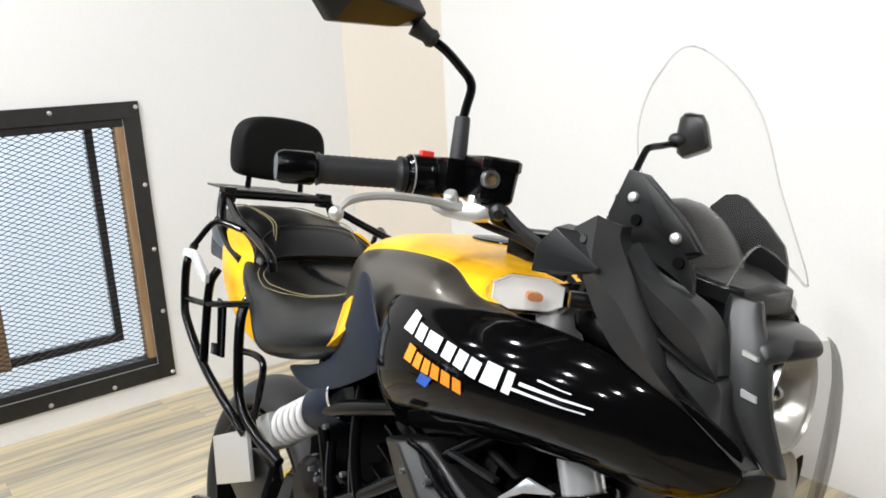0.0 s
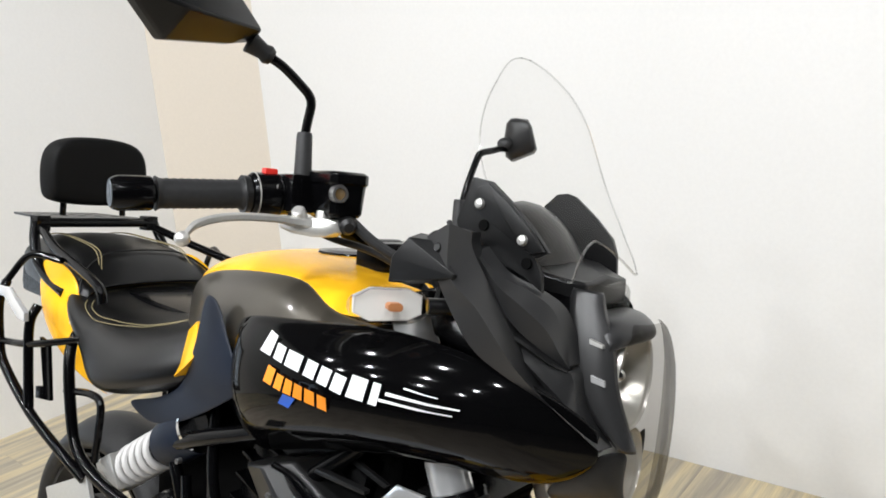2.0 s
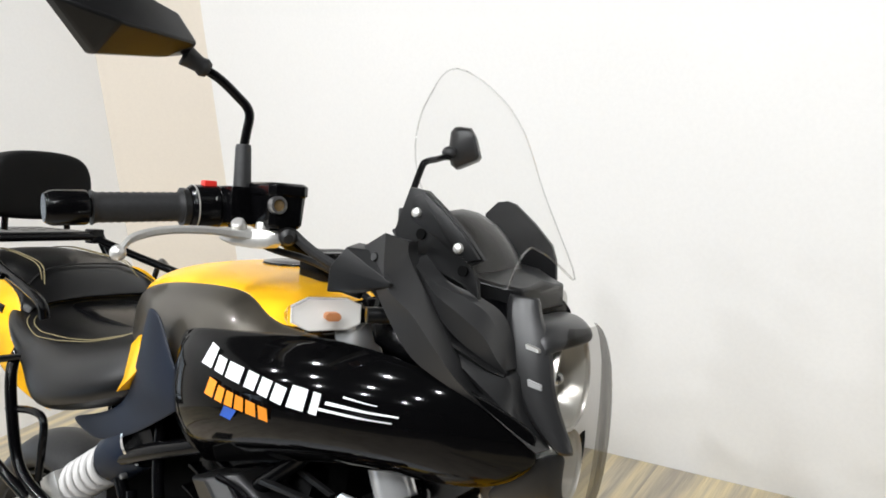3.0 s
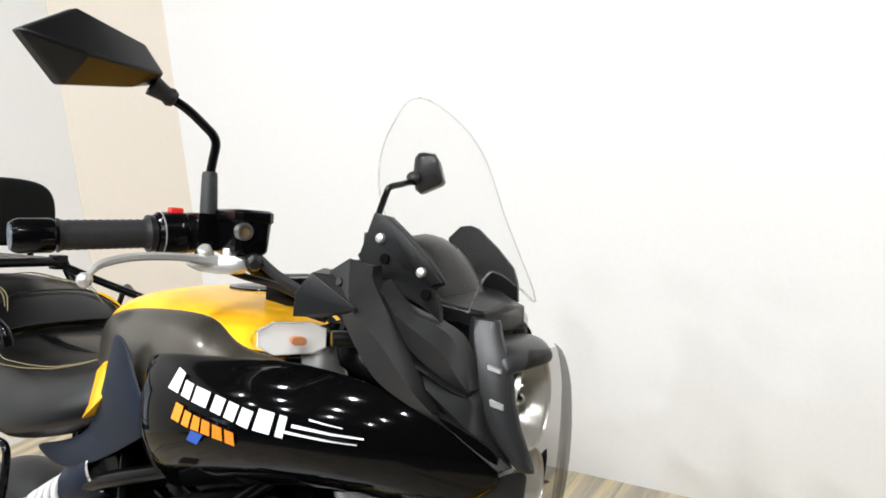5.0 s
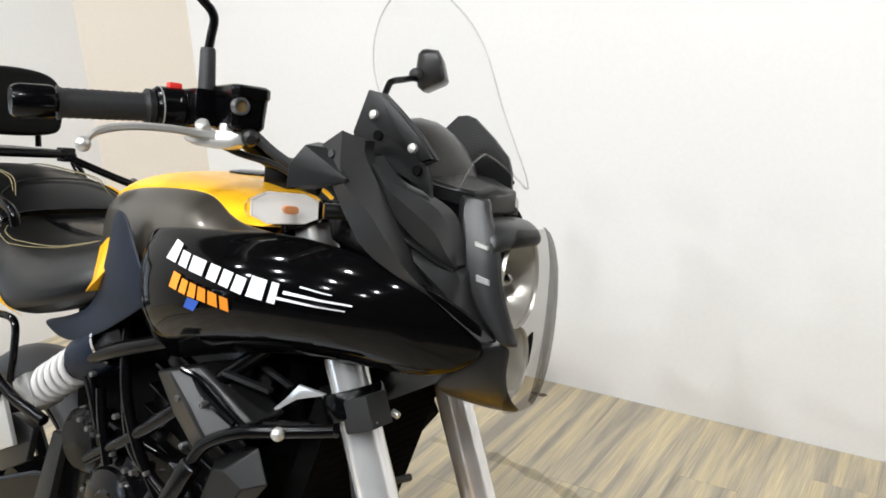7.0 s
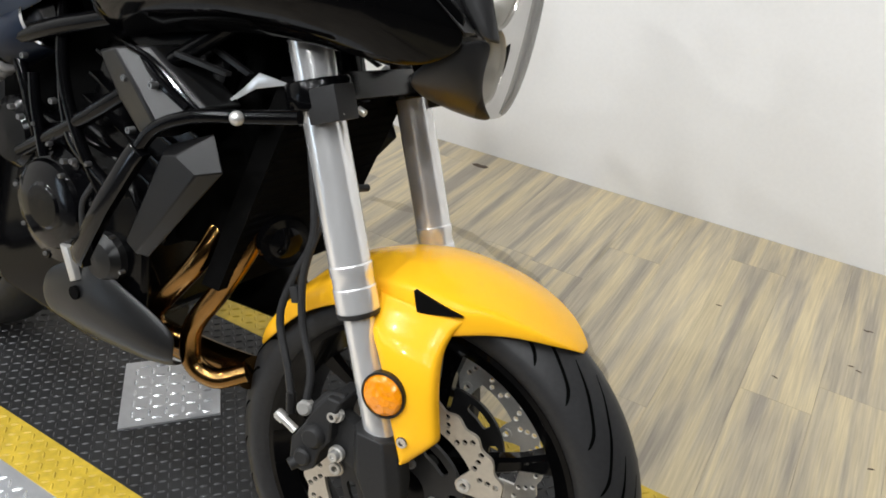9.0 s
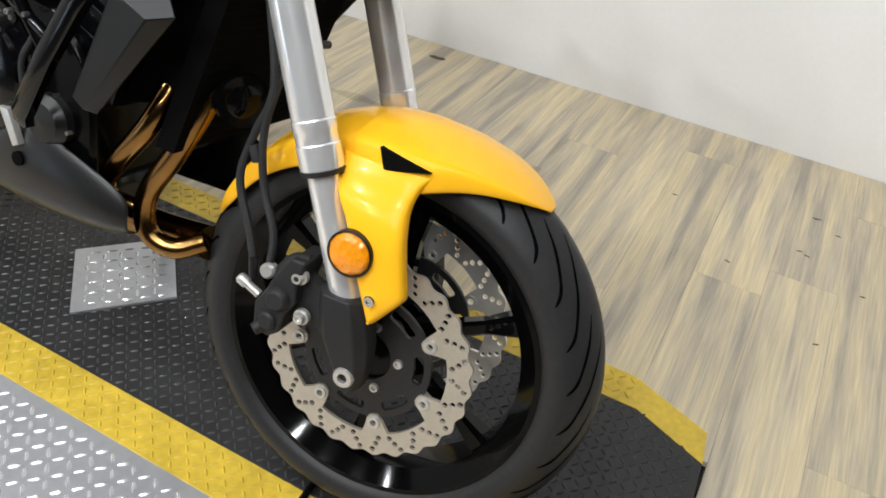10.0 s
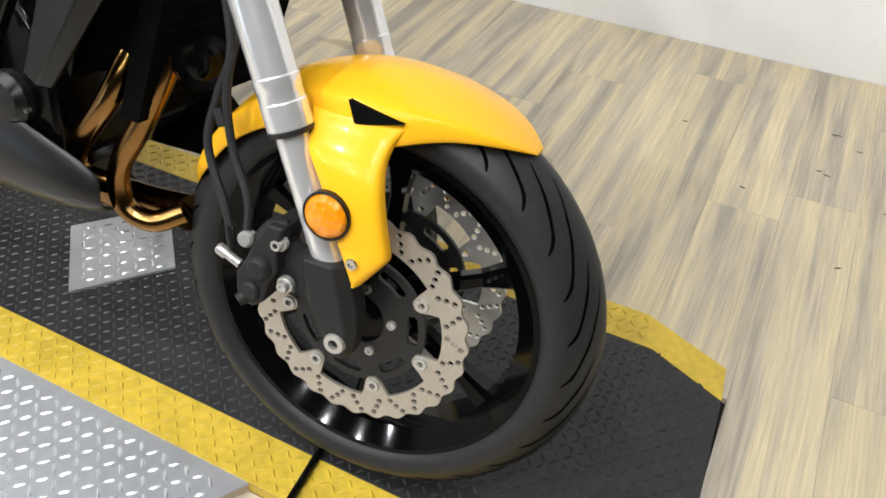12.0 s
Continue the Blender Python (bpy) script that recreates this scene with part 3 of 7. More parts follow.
def both(make, name, mat, parent=bike, label="", turn=False, **how):
    """The same piece on the right and, mirrored, on the left."""
    for side in (0, 1):
        bm = make()
        if side:
            bm.transform(FLIP)
            bmesh.ops.reverse_faces(bm, faces=bm.faces)
        (steered if turn else part)(name, bm, mat, parent, label, **how)


def sheet(rows, name, mat, thick=0.004, sub=2, parent=bike, label="", mirror=True, smooth=60, crease=()):
    """A moulded shell: rows of points skinned and given thickness."""
    for side in ((1, -1) if mirror else (1,)):
        bm = bmesh.new()
        skin(bm, [[bm.verts.new((x, y * side, z)) for x, y, z in row] for row in rows], closed=False, caps=False)
        ob = part(name, bm, mat, parent, label, smooth=smooth)
        so = ob.modifiers.new("thickness", "SOLIDIFY")
        so.thickness, so.offset = thick, 0
        if sub:
            sb = ob.modifiers.new("subdivision", "SUBSURF")
            sb.levels = sb.render_levels = sub
            sb.boundary_smooth = "PRESERVE_CORNERS"


def bolt_at(p, r, direction, parent, mat=None, h=0.005, name="bolt", turn=True):
    bm = lathe([(0.0, h * 0.6), (r * 0.45, h * 0.6), (r * 0.5, h), (r * 0.85, h), (r, h * 0.7), (r, -h)], p, direction, 14)
    return (steered if turn else part)(name, bm, mat or STEEL, parent)


# -- front wheel --
AXLE = Vector((0, 0, 0.30))
Y = (0, 1, 0)
wheel = part("front_wheel", lathe([(0.0, -0.055), (0.028, -0.055), (0.034, -0.03), (0.030, 0.0), (0.034, 0.03), (0.028, 0.055), (0.0, 0.055)], AXLE, Y, 32), BLACK_GLOSS, bike, "black cast front wheel")
wheel.data.transform(TURNED)
TYRE = [(0.227, -0.044), (0.2335, -0.0525), (0.243, -0.0575), (0.2525, -0.0580), (0.2625, -0.0545), (0.2755, -0.0445), (0.2870, -0.0315), (0.2950, -0.0165), (0.2985, -0.0055),
        (0.2985, 0.0055), (0.2950, 0.0165), (0.2870, 0.0315), (0.2755, 0.0445), (0.2625, 0.0545), (0.2525, 0.0580), (0.243, 0.0575), (0.2335, 0.0525), (0.227, 0.044)]


def crown(h):
    """The tyre's radius at a distance from its middle."""
    pts = sorted((a, r) for r, a in TYRE[4:14])
    for (a, ra), (b, rb) in zip(pts, pts[1:]):
        if a <= h <= b:
            return ra + (rb - ra) * (h - a) / (b - a)
    return pts[-1][1]


def tyre_mesh(centre, profile):
    return lathe(profile, centre, Y, 96)


def groove(centre, start, reach, width, side):
    """A thin strip laid on the tyre for a tread groove: it runs along the tread, drifts to the shoulder and hooks into
    the sidewall.
    """
    line = [Vector((d, h, 0)) for d, h in ((27, 0.009), (20, 0.0205), (16.4, 0.0265), (10.7, 0.0348), (6.2, 0.0412), (2.6, 0.0465), (0.6, 0.0515), (0.0, 0.0540)) if d <= reach]
    line = smooth_path(line, 3)
    bm = bmesh.new()
    flat = [(radians(d) * 0.28, h) for d, h, _ in line]
    rims = []
    for k, (s, h) in enumerate(flat):
        (s0, h0), (s1, h1) = flat[max(0, k - 1)], flat[min(len(flat) - 1, k + 1)]
        n = math.hypot(s1 - s0, h1 - h0) or 1.0
        w = width * min(1.0, 0.3 + 3.0 * k / len(flat), 0.4 + 3.0 * (len(flat) - 1 - k) / len(flat)) / 2
        pair = []
        for q in (-1, 1):
            a, y = start + (s - q * w * (h1 - h0) / n) / 0.28, min(0.0545, h + q * w * (s1 - s0) / n)
            r = crown(y) + 0.0006
            pair.append(bm.verts.new(Vector(centre) + Vector((r * math.cos(a), y * side, r * math.sin(a)))))
        rims.append(pair)
    for p, q in zip(rims, rims[1:]):
        bm.faces.new((p[0], p[1], q[1], q[0]))
    return bm


tyre = steered("tyre", tyre_mesh(AXLE, TYRE), RUBBER, wheel, "worn black road tyre")
# no groove is cut: its inner shade is painted as near-black strips
GROOVE_SHADE = material("tyre_groove_shade", (0.002, 0.002, 0.002), 1.0)
GROOVE_SHADE.node_tree.nodes["Principled BSDF"].inputs["Specular IOR Level"].default_value = 0.02
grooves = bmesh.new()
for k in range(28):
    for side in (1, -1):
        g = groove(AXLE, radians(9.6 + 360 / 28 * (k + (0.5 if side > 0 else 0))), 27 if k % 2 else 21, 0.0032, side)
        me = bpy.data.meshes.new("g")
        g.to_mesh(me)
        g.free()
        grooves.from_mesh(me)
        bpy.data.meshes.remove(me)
steered("groove", grooves, GROOVE_SHADE, wheel)["kind"] = "stuff"
RIM = [(0.222, -0.049), (0.2295, -0.049), (0.2295, -0.043), (0.214, -0.036), (0.206, -0.02), (0.204, 0.0), (0.206, 0.02), (0.214, 0.036), (0.2295, 0.043), (0.2295, 0.049), (0.222, 0.049), (0.198, 0.03), (0.195, 0.0), (0.198, -0.03)]
steered("rim", lathe(RIM, AXLE, Y, 96, closed=True), BLACK_GLOSS, wheel)
for k in range(6):
    a = radians(27 + 60 * k)
    d, t = Vector((math.cos(a), 0, math.sin(a))), Vector((-math.sin(a), 0, math.cos(a)))
    rows = []
    for r, w, h in ((0.025, 0.018, 0.022), (0.09, 0.011, 0.015), (0.15, 0.010, 0.014), (0.20, 0.017, 0.022)):
        c = AXLE + d * r
        rows.append([c + t * sx * w + Vector((0, sy * h, 0)) for sx, sy in ((-1, -0.6), (-0.6, -1), (0.6, -1), (1, -0.6), (1, 0.6), (0.6, 1), (-0.6, 1), (-1, 0.6))])
    steered("spoke", loft(rows), BLACK_GLOSS, wheel)


def cut_plate(outer, holes, thick, place):
    """A flat plate with an outline and real holes; place maps (u, v, depth) to space."""
    bm = bmesh.new()
    edges = []
    for loop in [outer, *holes]:
        vs = [bm.verts.new((u, v, 0)) for u, v in loop]
        edges += [bm.edges.new((vs[i], vs[(i + 1) % len(vs)])) for i in range(len(vs))]
    bmesh.ops.triangle_fill(bm, use_beauty=True, use_dissolve=False, edges=edges)
    made = bmesh.ops.extrude_face_region(bm, geom=list(bm.faces))
    for v in made["geom"]:
        if isinstance(v, bmesh.types.BMVert):
            v.co.z = thick
    for v in bm.verts:
        v.co = place(*v.co)
    return bm


def ring_loop(u, v, r, n=8):
    return [(u + r * math.cos(2 * math.pi * k / n), v + r * math.sin(2 * math.pi * k / n)) for k in range(n)]


BOLT_A = [radians(31.5 - 360 / 7 * k) for k in range(7)]


def brake_disc(side):
    n = 336
    outer = [((0.1475 + 0.0026 * math.sin(28 * a)) * math.cos(a), (0.1475 + 0.0026 * math.sin(28 * a)) * math.sin(a)) for a in (2 * math.pi * k / n for k in range(n))]
    inner = []
    for k in range(168):
        a = 2 * math.pi * k / 168
        near = min(abs((a - b + math.pi) % (2 * math.pi) - math.pi) for b in BOLT_A)
        r = 0.1155 - 0.029 * max(0.0, 1 - (near / 0.155) ** 4)
        inner.append((r * math.cos(a), r * math.sin(a)))
    holes = [inner]
    for k in range(28):
        a = 2 * math.pi * (k + 0.4) / 28
        for j, r in enumerate((0.1225, 0.1315, 0.1405)):
            b = a + 0.045 * (j - 1) * (1 if k % 2 else -1)
            holes.append(ring_loop(r * math.cos(b), r * math.sin(b), 0.0040, 10))
    for b in BOLT_A:
        holes.append(ring_loop(0.0981 * math.cos(b), 0.0981 * math.sin(b), 0.0048, 10))
    y = 0.0747 * side
    return cut_plate(outer, holes, 0.005, lambda u, v, d: Vector((u, y - d * side + 0.0025 * side, 0.30 + v)))


def carrier(side):
    outer = ring_loop(0, 0, 0.092, 84)
    holes = [ring_loop(0, 0, 0.036, 28)]
    for b in BOLT_A:
        c = b + math.pi / 7
        slot = [(r * math.cos(c + d), r * math.sin(c + d)) for r, d in ((0.0805, -0.27), (0.083, -0.22), (0.083, 0.0), (0.083, 0.22), (0.0805, 0.27), (0.0715, 0.27), (0.069, 0.22), (0.069, 0.0), (0.069, -0.22), (0.0715, -0.27))]
        holes.append(slot)
    y = 0.0705 * side
    return cut_plate(outer, holes, 0.006, lambda u, v, d: Vector((u, y - d * side + 0.003 * side, 0.30 + v)))


CARRIER = grained(material("black_disc_carrier", (0.014, 0.014, 0.0145), 0.42), 200, 0.15, 0.05)
DISC_STEEL = grained(material("brake_disc_steel", (0.60, 0.55, 0.47), 0.40, 0.7), 140, 0.10, 0, 0.1)
for side in (-1, 1):
    disc = steered("brake_disc", brake_disc(side), DISC_STEEL if side < 0 else STEEL, wheel, "wavy drilled steel brake disc", smooth=30)
    steered("carrier", carrier(side), CARRIER, disc, smooth=30)
    for b in BOLT_A:
        p = Vector((0.0981 * math.cos(b), 0.077 * side, 0.30 + 0.0981 * math.sin(b)))
        bm = lathe([(0.0045, 0.0), (0.0045, 0.003), (0.0085, 0.003), (0.0095, 0.0015), (0.0095, -0.006)], p, (0, side, 0), 18)
        steered("bobbin", bm, STEEL, disc)
    steered("hub_cap", lathe([(0.0, 0.0), (0.04, 0.0), (0.043, -0.01), (0.043, -0.04)], (0, 0.066 * side, 0.30), (0, side, 0), 32), DARK, disc)
    for k in range(5):
        a = radians(8 + 72 * k)
        bm = lathe([(0.0, 0.001), (0.003, 0.001), (0.0035, 0.004), (0.006, 0.004), (0.0068, 0.0)], (0.047 * math.cos(a), 0.0735 * side, 0.30 + 0.047 * math.sin(a)), (0, side, 0), 14)
        steered("bolt", bm, STEEL, disc)

# -- forks --
fork = new("front_fork")
fork.parent = bike


def fork_x(z):
    return -(z - 0.30) * 0.40 + 0.015


def fork_leg():
    def p(z):
        return Vector((fork_x(z), -0.114, z))
    out = {}
    d = (p(1.03) - p(0.545)).normalized()
    base = p(0.545)
    out["stanchion"] = rod(p(0.33), p(0.56), 0.0205, n=32)
    out["sleeve"] = lathe([(0.021, 0.0), (0.0255, 0.0), (0.0268, 0.002), (0.0268, 0.030), (0.0258, 0.032), (0.0258, 0.045), (0.0266, 0.047), (0.0266, 0.058), (0.0256, 0.060), (0.0252, 0.2), (0.0255, 0.50), (0.0, 0.50)], base, d, 36)
    out["seal"] = lathe([(0.0206, -0.006), (0.026, -0.005), (0.0275, 0.001), (0.0206, 0.001)], base, d, 32, closed=True)
    return out


for side in (0, 1):
    legs = fork_leg()
    for nm, bm in legs.items():
        if side:
            bm.transform(FLIP)
        steered(nm, bm, {"stanchion": ALU, "sleeve": ALU, "seal": RUBBER}[nm], fork, {"stanchion": "chromed fork tube", "sleeve": "silver fork sleeve", "seal": ""}[nm], smooth=22)


def fork_foot():
    rows = []
    for z, xm, w, y0, y1 in ((0.405, -0.026, 0.029, -0.143, -0.088), (0.385, -0.02, 0.032, -0.145, -0.088), (0.345, -0.012, 0.034, -0.142, -0.090), (0.31, -0.002, 0.026, -0.136, -0.094), (0.285, 0.002, 0.018, -0.132, -0.098), (0.272, 0.002, 0.008, -0.128, -0.102)):
        rows.append([Vector((xm + sx * w, (y0 + y1) / 2 + sy * (y1 - y0) / 2, z)) for sx, sy in ((-1, -0.5), (-0.6, -1), (0.6, -1), (1, -0.5), (1, 0.5), (0.6, 1), (-0.6, 1), (-1, 0.5))])
    return loft(rows)


both(fork_foot, "fork_foot", CAST, fork, "grey-black cast fork foot", True, bevel=0.002)
both(lambda: block((0.075, 0.022, 0.055), (-0.052, -0.117, 0.372), (0, 20, 0), bevel=0.006), "caliper_bracket", CAST, fork, "", True)
for side in (-1, 1):
    bm = lathe([(0.006, 0.002), (0.0065, 0.0), (0.0065, 0.006), (0.0125, 0.006), (0.014, 0.003), (0.014, -0.012)], (0, 0.1335 * side, 0.299), (0, side, 0), 24)
    steered("axle_bolt", bm, STEEL, fork)
# triple clamps
for z, h in ((0.785, 0.034), (1.0, 0.026)):
    def clamp_ring():
        p = Vector((fork_x(z), -0.114, z))
        d = Vector((-0.37, 0, 0.93)).normalized()
        return lathe([(0.0258, -h / 2), (0.037, -h / 2), (0.039, -h / 2 + 0.003), (0.039, h / 2 - 0.003), (0.037, h / 2), (0.0258, h / 2)], p, d, 28, closed=True)
    both(clamp_ring, "clamp", DARK, fork, "black triple clamp", True)
    steered("yoke", block((0.075, 0.19, h), (fork_x(z) - 0.015, 0, z), (0, -22, 0), bevel=0.006), DARK, fork)
both(lambda: block((0.040, 0.042, 0.040), (fork_x(0.79) + 0.030, -0.130, 0.782), (0, -22, 0), bevel=0.003), "clamp_lug", CAST, fork, "grey clamp lug", True)
for dy in (-0.098, -0.146):
    bolt_at((fork_x(0.79) + 0.048, dy + 0.005, 0.775), 0.0045, (1, 0, -0.3), fork)
steered("stem", rod((fork_x(0.76) - 0.035, 0, 0.76), (fork_x(1.02) - 0.035, 0, 1.02), 0.028), DARK, fork)

# -- brake calipers and hoses --
caliper = new("brake_caliper")
caliper.parent = bike
steered("body", loft([[Vector((x, y, z)) for x, z in ((-0.130, 0.322), (-0.108, 0.318), (-0.093, 0.330), (-0.089, 0.356), (-0.076, 0.378), (-0.078, 0.402), (-0.070, 0.436), (-0.090, 0.436), (-0.110, 0.404), (-0.118, 0.384), (-0.132, 0.360))] for y in (-0.146, -0.142, -0.100, -0.090)]), CAST, caliper, "grey-black brake caliper", bevel=0.003)
steered("piston_cover", lathe([(0.0, 0.010), (0.011, 0.010), (0.0145, 0.007), (0.0165, 0.0), (0.0165, -0.006)], (-0.099, -0.146, 0.377), (0, -1, 0), 28), CAST, caliper)
steered("piston_cover", lathe([(0.0, 0.007), (0.009, 0.007), (0.012, 0.004), (0.0135, -0.006)], (-0.110, -0.146, 0.342), (0, -1, 0), 24), CAST, caliper)
steered("bridge", tube([(-0.074, -0.126, 0.428), (-0.092, -0.130, 0.425), (-0.108, -0.132, 0.402)], 0.011, 12), CAST, caliper)
steered("pin_boss", rod((-0.118, -0.138, 0.330), (-0.126, -0.150, 0.323), 0.010, 0.008), CAST, caliper)
for x, z in ((-0.079, 0.412), (-0.069, 0.359)):
    steered("bolt_washer", lathe([(0.0, 0.002), (0.0105, 0.002), (0.011, -0.004)], (x, -0.137, z), (0, -1, 0), 20), STEEL, caliper)
    bolt_at((x, -0.139, z), 0.0075, (0, -1, 0), caliper, h=0.008)
steered("bleed_nipple", rod((-0.130, -0.140, 0.368), (-0.155, -0.142, 0.381), 0.0055), STEEL, caliper)
steered("bleed_cap", lathe([(0.0, 0.006), (0.005, 0.006), (0.0075, 0.003), (0.0075, -0.008)], (-0.155, -0.142, 0.381), (-0.85, -0.1, 0.45), 14), STEEL, caliper)
steered("banjo", lathe([(0.0, 0.008), (0.007, 0.008), (0.010, 0.004), (0.010, -0.008)], (-0.120, -0.142, 0.407), (0.2, -1, 0.2), 14), STEEL, caliper)
steered("hose_end", rod((-0.142, -0.138, 0.388), (-0.147, -0.136, 0.415), 0.0062), CHARCOAL, caliper)
steered("brake_hose", tube([(-0.145, -0.137, 0.408), (-0.160, -0.130, 0.44), (-0.190, -0.118, 0.50), (-0.180, -0.112, 0.56), (-0.162, -0.112, 0.62), (-0.19, -0.10, 0.72), (-0.22, -0.08, 0.79)], 0.0052, 10), RUBBER, caliper, "black rubber brake hose")
steered("brake_hose", tube([(-0.122, -0.138, 0.410), (-0.130, -0.126, 0.45), (-0.157, -0.116, 0.50), (-0.168, -0.112, 0.56), (-0.160, -0.108, 0.62), (-0.17, -0.06, 0.66), (-0.16, 0.0, 0.66)], 0.0052, 10), RUBBER, caliper, "black rubber brake hose")
steered("hose_clip", block((0.012, 0.014, 0.022), (-0.174, -0.112, 0.535), (0, -20, 0), bevel=0.003), RUBBER, caliper)
left_caliper = new("brake_caliper")
left_caliper.parent = bike
steered("body", loft([[Vector((x, y, z)) for x, z in ((-0.150, 0.318), (-0.108, 0.308), (-0.088, 0.335), (-0.080, 0.385), (-0.094, 0.43), (-0.128, 0.428), (-0.150, 0.40), (-0.158, 0.36))] for y in (0.150, 0.142, 0.100, 0.090)]), DARK, left_caliper, "black brake caliper", bevel=0.004)

# -- front mudguard --
guard = new("front_mudguard")
guard.parent = bike


def lerp(table, u):
    for (a, va), (b, vb) in zip(table, table[1:]):
        if a <= u <= b:
            return va + (vb - va) * (u - a) / (b - a)
    return table[0][1] if u < table[0][0] else table[-1][1]


def guard_shell():
    rows = []
    for k in range(29):
        deg = 55 + (160 - 55) * k / 28
        a = radians(deg)
        top = lerp([(55, 0.304), (60, 0.305), (75, 0.3085), (91, 0.314), (99, 0.315), (120, 0.312), (160, 0.290)], deg)
        low = lerp([(55, 0.303), (58, 0.300), (64, 0.290), (71, 0.275), (78, 0.258), (84, 0.244), (90, 0.240), (105, 0.252), (135, 0.266), (150, 0.268), (160, 0.284)], deg)
        w = lerp([(55, 0.14), (58, 0.40), (64, 0.72), (73, 0.96), (82, 1.2), (96, 1.22), (108, 1.05), (150, 0.85), (160, 0.45)], deg)
        row = []
        for y, f in ((-0.080, 0.0), (-0.079, 0.35), (-0.077, 0.58), (-0.073, 0.68), (-0.062, 0.75), (-0.030, 0.93), (0.0, 1.0), (0.030, 0.93), (0.062, 0.75), (0.073, 0.68), (0.077, 0.58), (0.079, 0.35), (0.080, 0.0)):
            r = low + (top - low) * f
            row.append((r * math.cos(a), y * w, 0.30 + r * math.sin(a)))
        rows.append(row)
    bm = bmesh.new()
    skin(bm, [[bm.verts.new(p) for p in row] for row in rows], closed=False, caps=False)
    return bm


shell = steered("shell", guard_shell(), YELLOW, guard, "glossy yellow mudguard shell", smooth=50)
so = shell.modifiers.new("thickness", "SOLIDIFY")
so.thickness, so.offset = 0.0035, -1
sb = shell.modifiers.new("subdivision", "SUBSURF")
sb.levels = sb.render_levels = 1


def flange():
    def y_at(z):
        return lerp([(0.38, -0.140), (0.50, -0.140), (0.53, -0.128), (0.545, -0.114), (0.558, -0.101), (0.570, -0.0935)], z)
    bm = bmesh.new()
    # strips between the rear and the front edge, level by level
    levels = [(0.387, 0.0165, 0.022), (0.392, 0.0145, 0.026), (0.410, 0.0065, 0.0395), (0.428, -0.002, 0.0535), (0.434, -0.0045, 0.0550), (0.46, -0.016, 0.0475), (0.495, -0.028, 0.0395), (0.515, -0.042, 0.0350), (0.53, -0.056, 0.0315), (0.545, -0.062, 0.0305), (0.558, -0.066, 0.034), (0.570, -0.072, 0.045)]
    rows = []
    for z, xa, xb in levels:
        y = y_at(z)
        rows.append([(xa - 0.001, y + 0.022, z), (xa, y + 0.004, z), (xa + 0.006, y, z), ((xa + xb) / 2, y - 0.0015, z), (xb - 0.006, y, z), (xb, y + 0.004, z), (xb + 0.001, y + 0.018, z)])
    skin(bm, [[bm.verts.new(p) for p in row] for row in rows], closed=False, caps=False)
    return bm


for side in (0, 1):
    bm = flange()
    if side:
        bm.transform(FLIP)
    ob = steered("bracket", bm, YELLOW, guard, "glossy yellow mudguard leg", smooth=50)
    so = ob.modifiers.new("thickness", "SOLIDIFY")
    so.thickness, so.offset = 0.004, 0
    sb = ob.modifiers.new("subdivision", "SUBSURF")
    sb.levels = sb.render_levels = 2
# near-black colour paints the shade inside holes; airbox and radiator wear it too
SHADE_BLACK = material("hole_shade_black", (0.003, 0.003, 0.003), 0.9)
SHADE_BLACK.node_tree.nodes["Principled BSDF"].inputs["Specular IOR Level"].default_value = 0.05
both(lambda: slab([(-0.024, -0.0985, 0.588), (0.042, -0.0975, 0.576), (0.0, -0.1000, 0.566), (-0.014, -0.1005, 0.5635)], 0.012, 0.0, (0, 1, 0)), "vent", SHADE_BLACK, guard, "dark vent opening", True)
both(lambda: lathe([(0.0, 0.010), (0.017, 0.009), (0.024, 0.006), (0.0265, 0.002), (0.0265, -0.008)], (-0.0165, -0.1445, 0.470), (0, -1, 0), 36), "reflector", ORANGE_LENS, guard, "round amber reflector", True)
both(lambda: lathe([(0.0265, 0.004), (0.029, 0.003), (0.029, -0.008), (0.0265, -0.008)], (-0.0165, -0.1445, 0.470), (0, -1, 0), 36, closed=True), "reflector_rim", MATT, guard, "", True)
bolt_at((0.018, -0.1425, 0.420), 0.0075, (0, -1, 0), guard, CHROME)

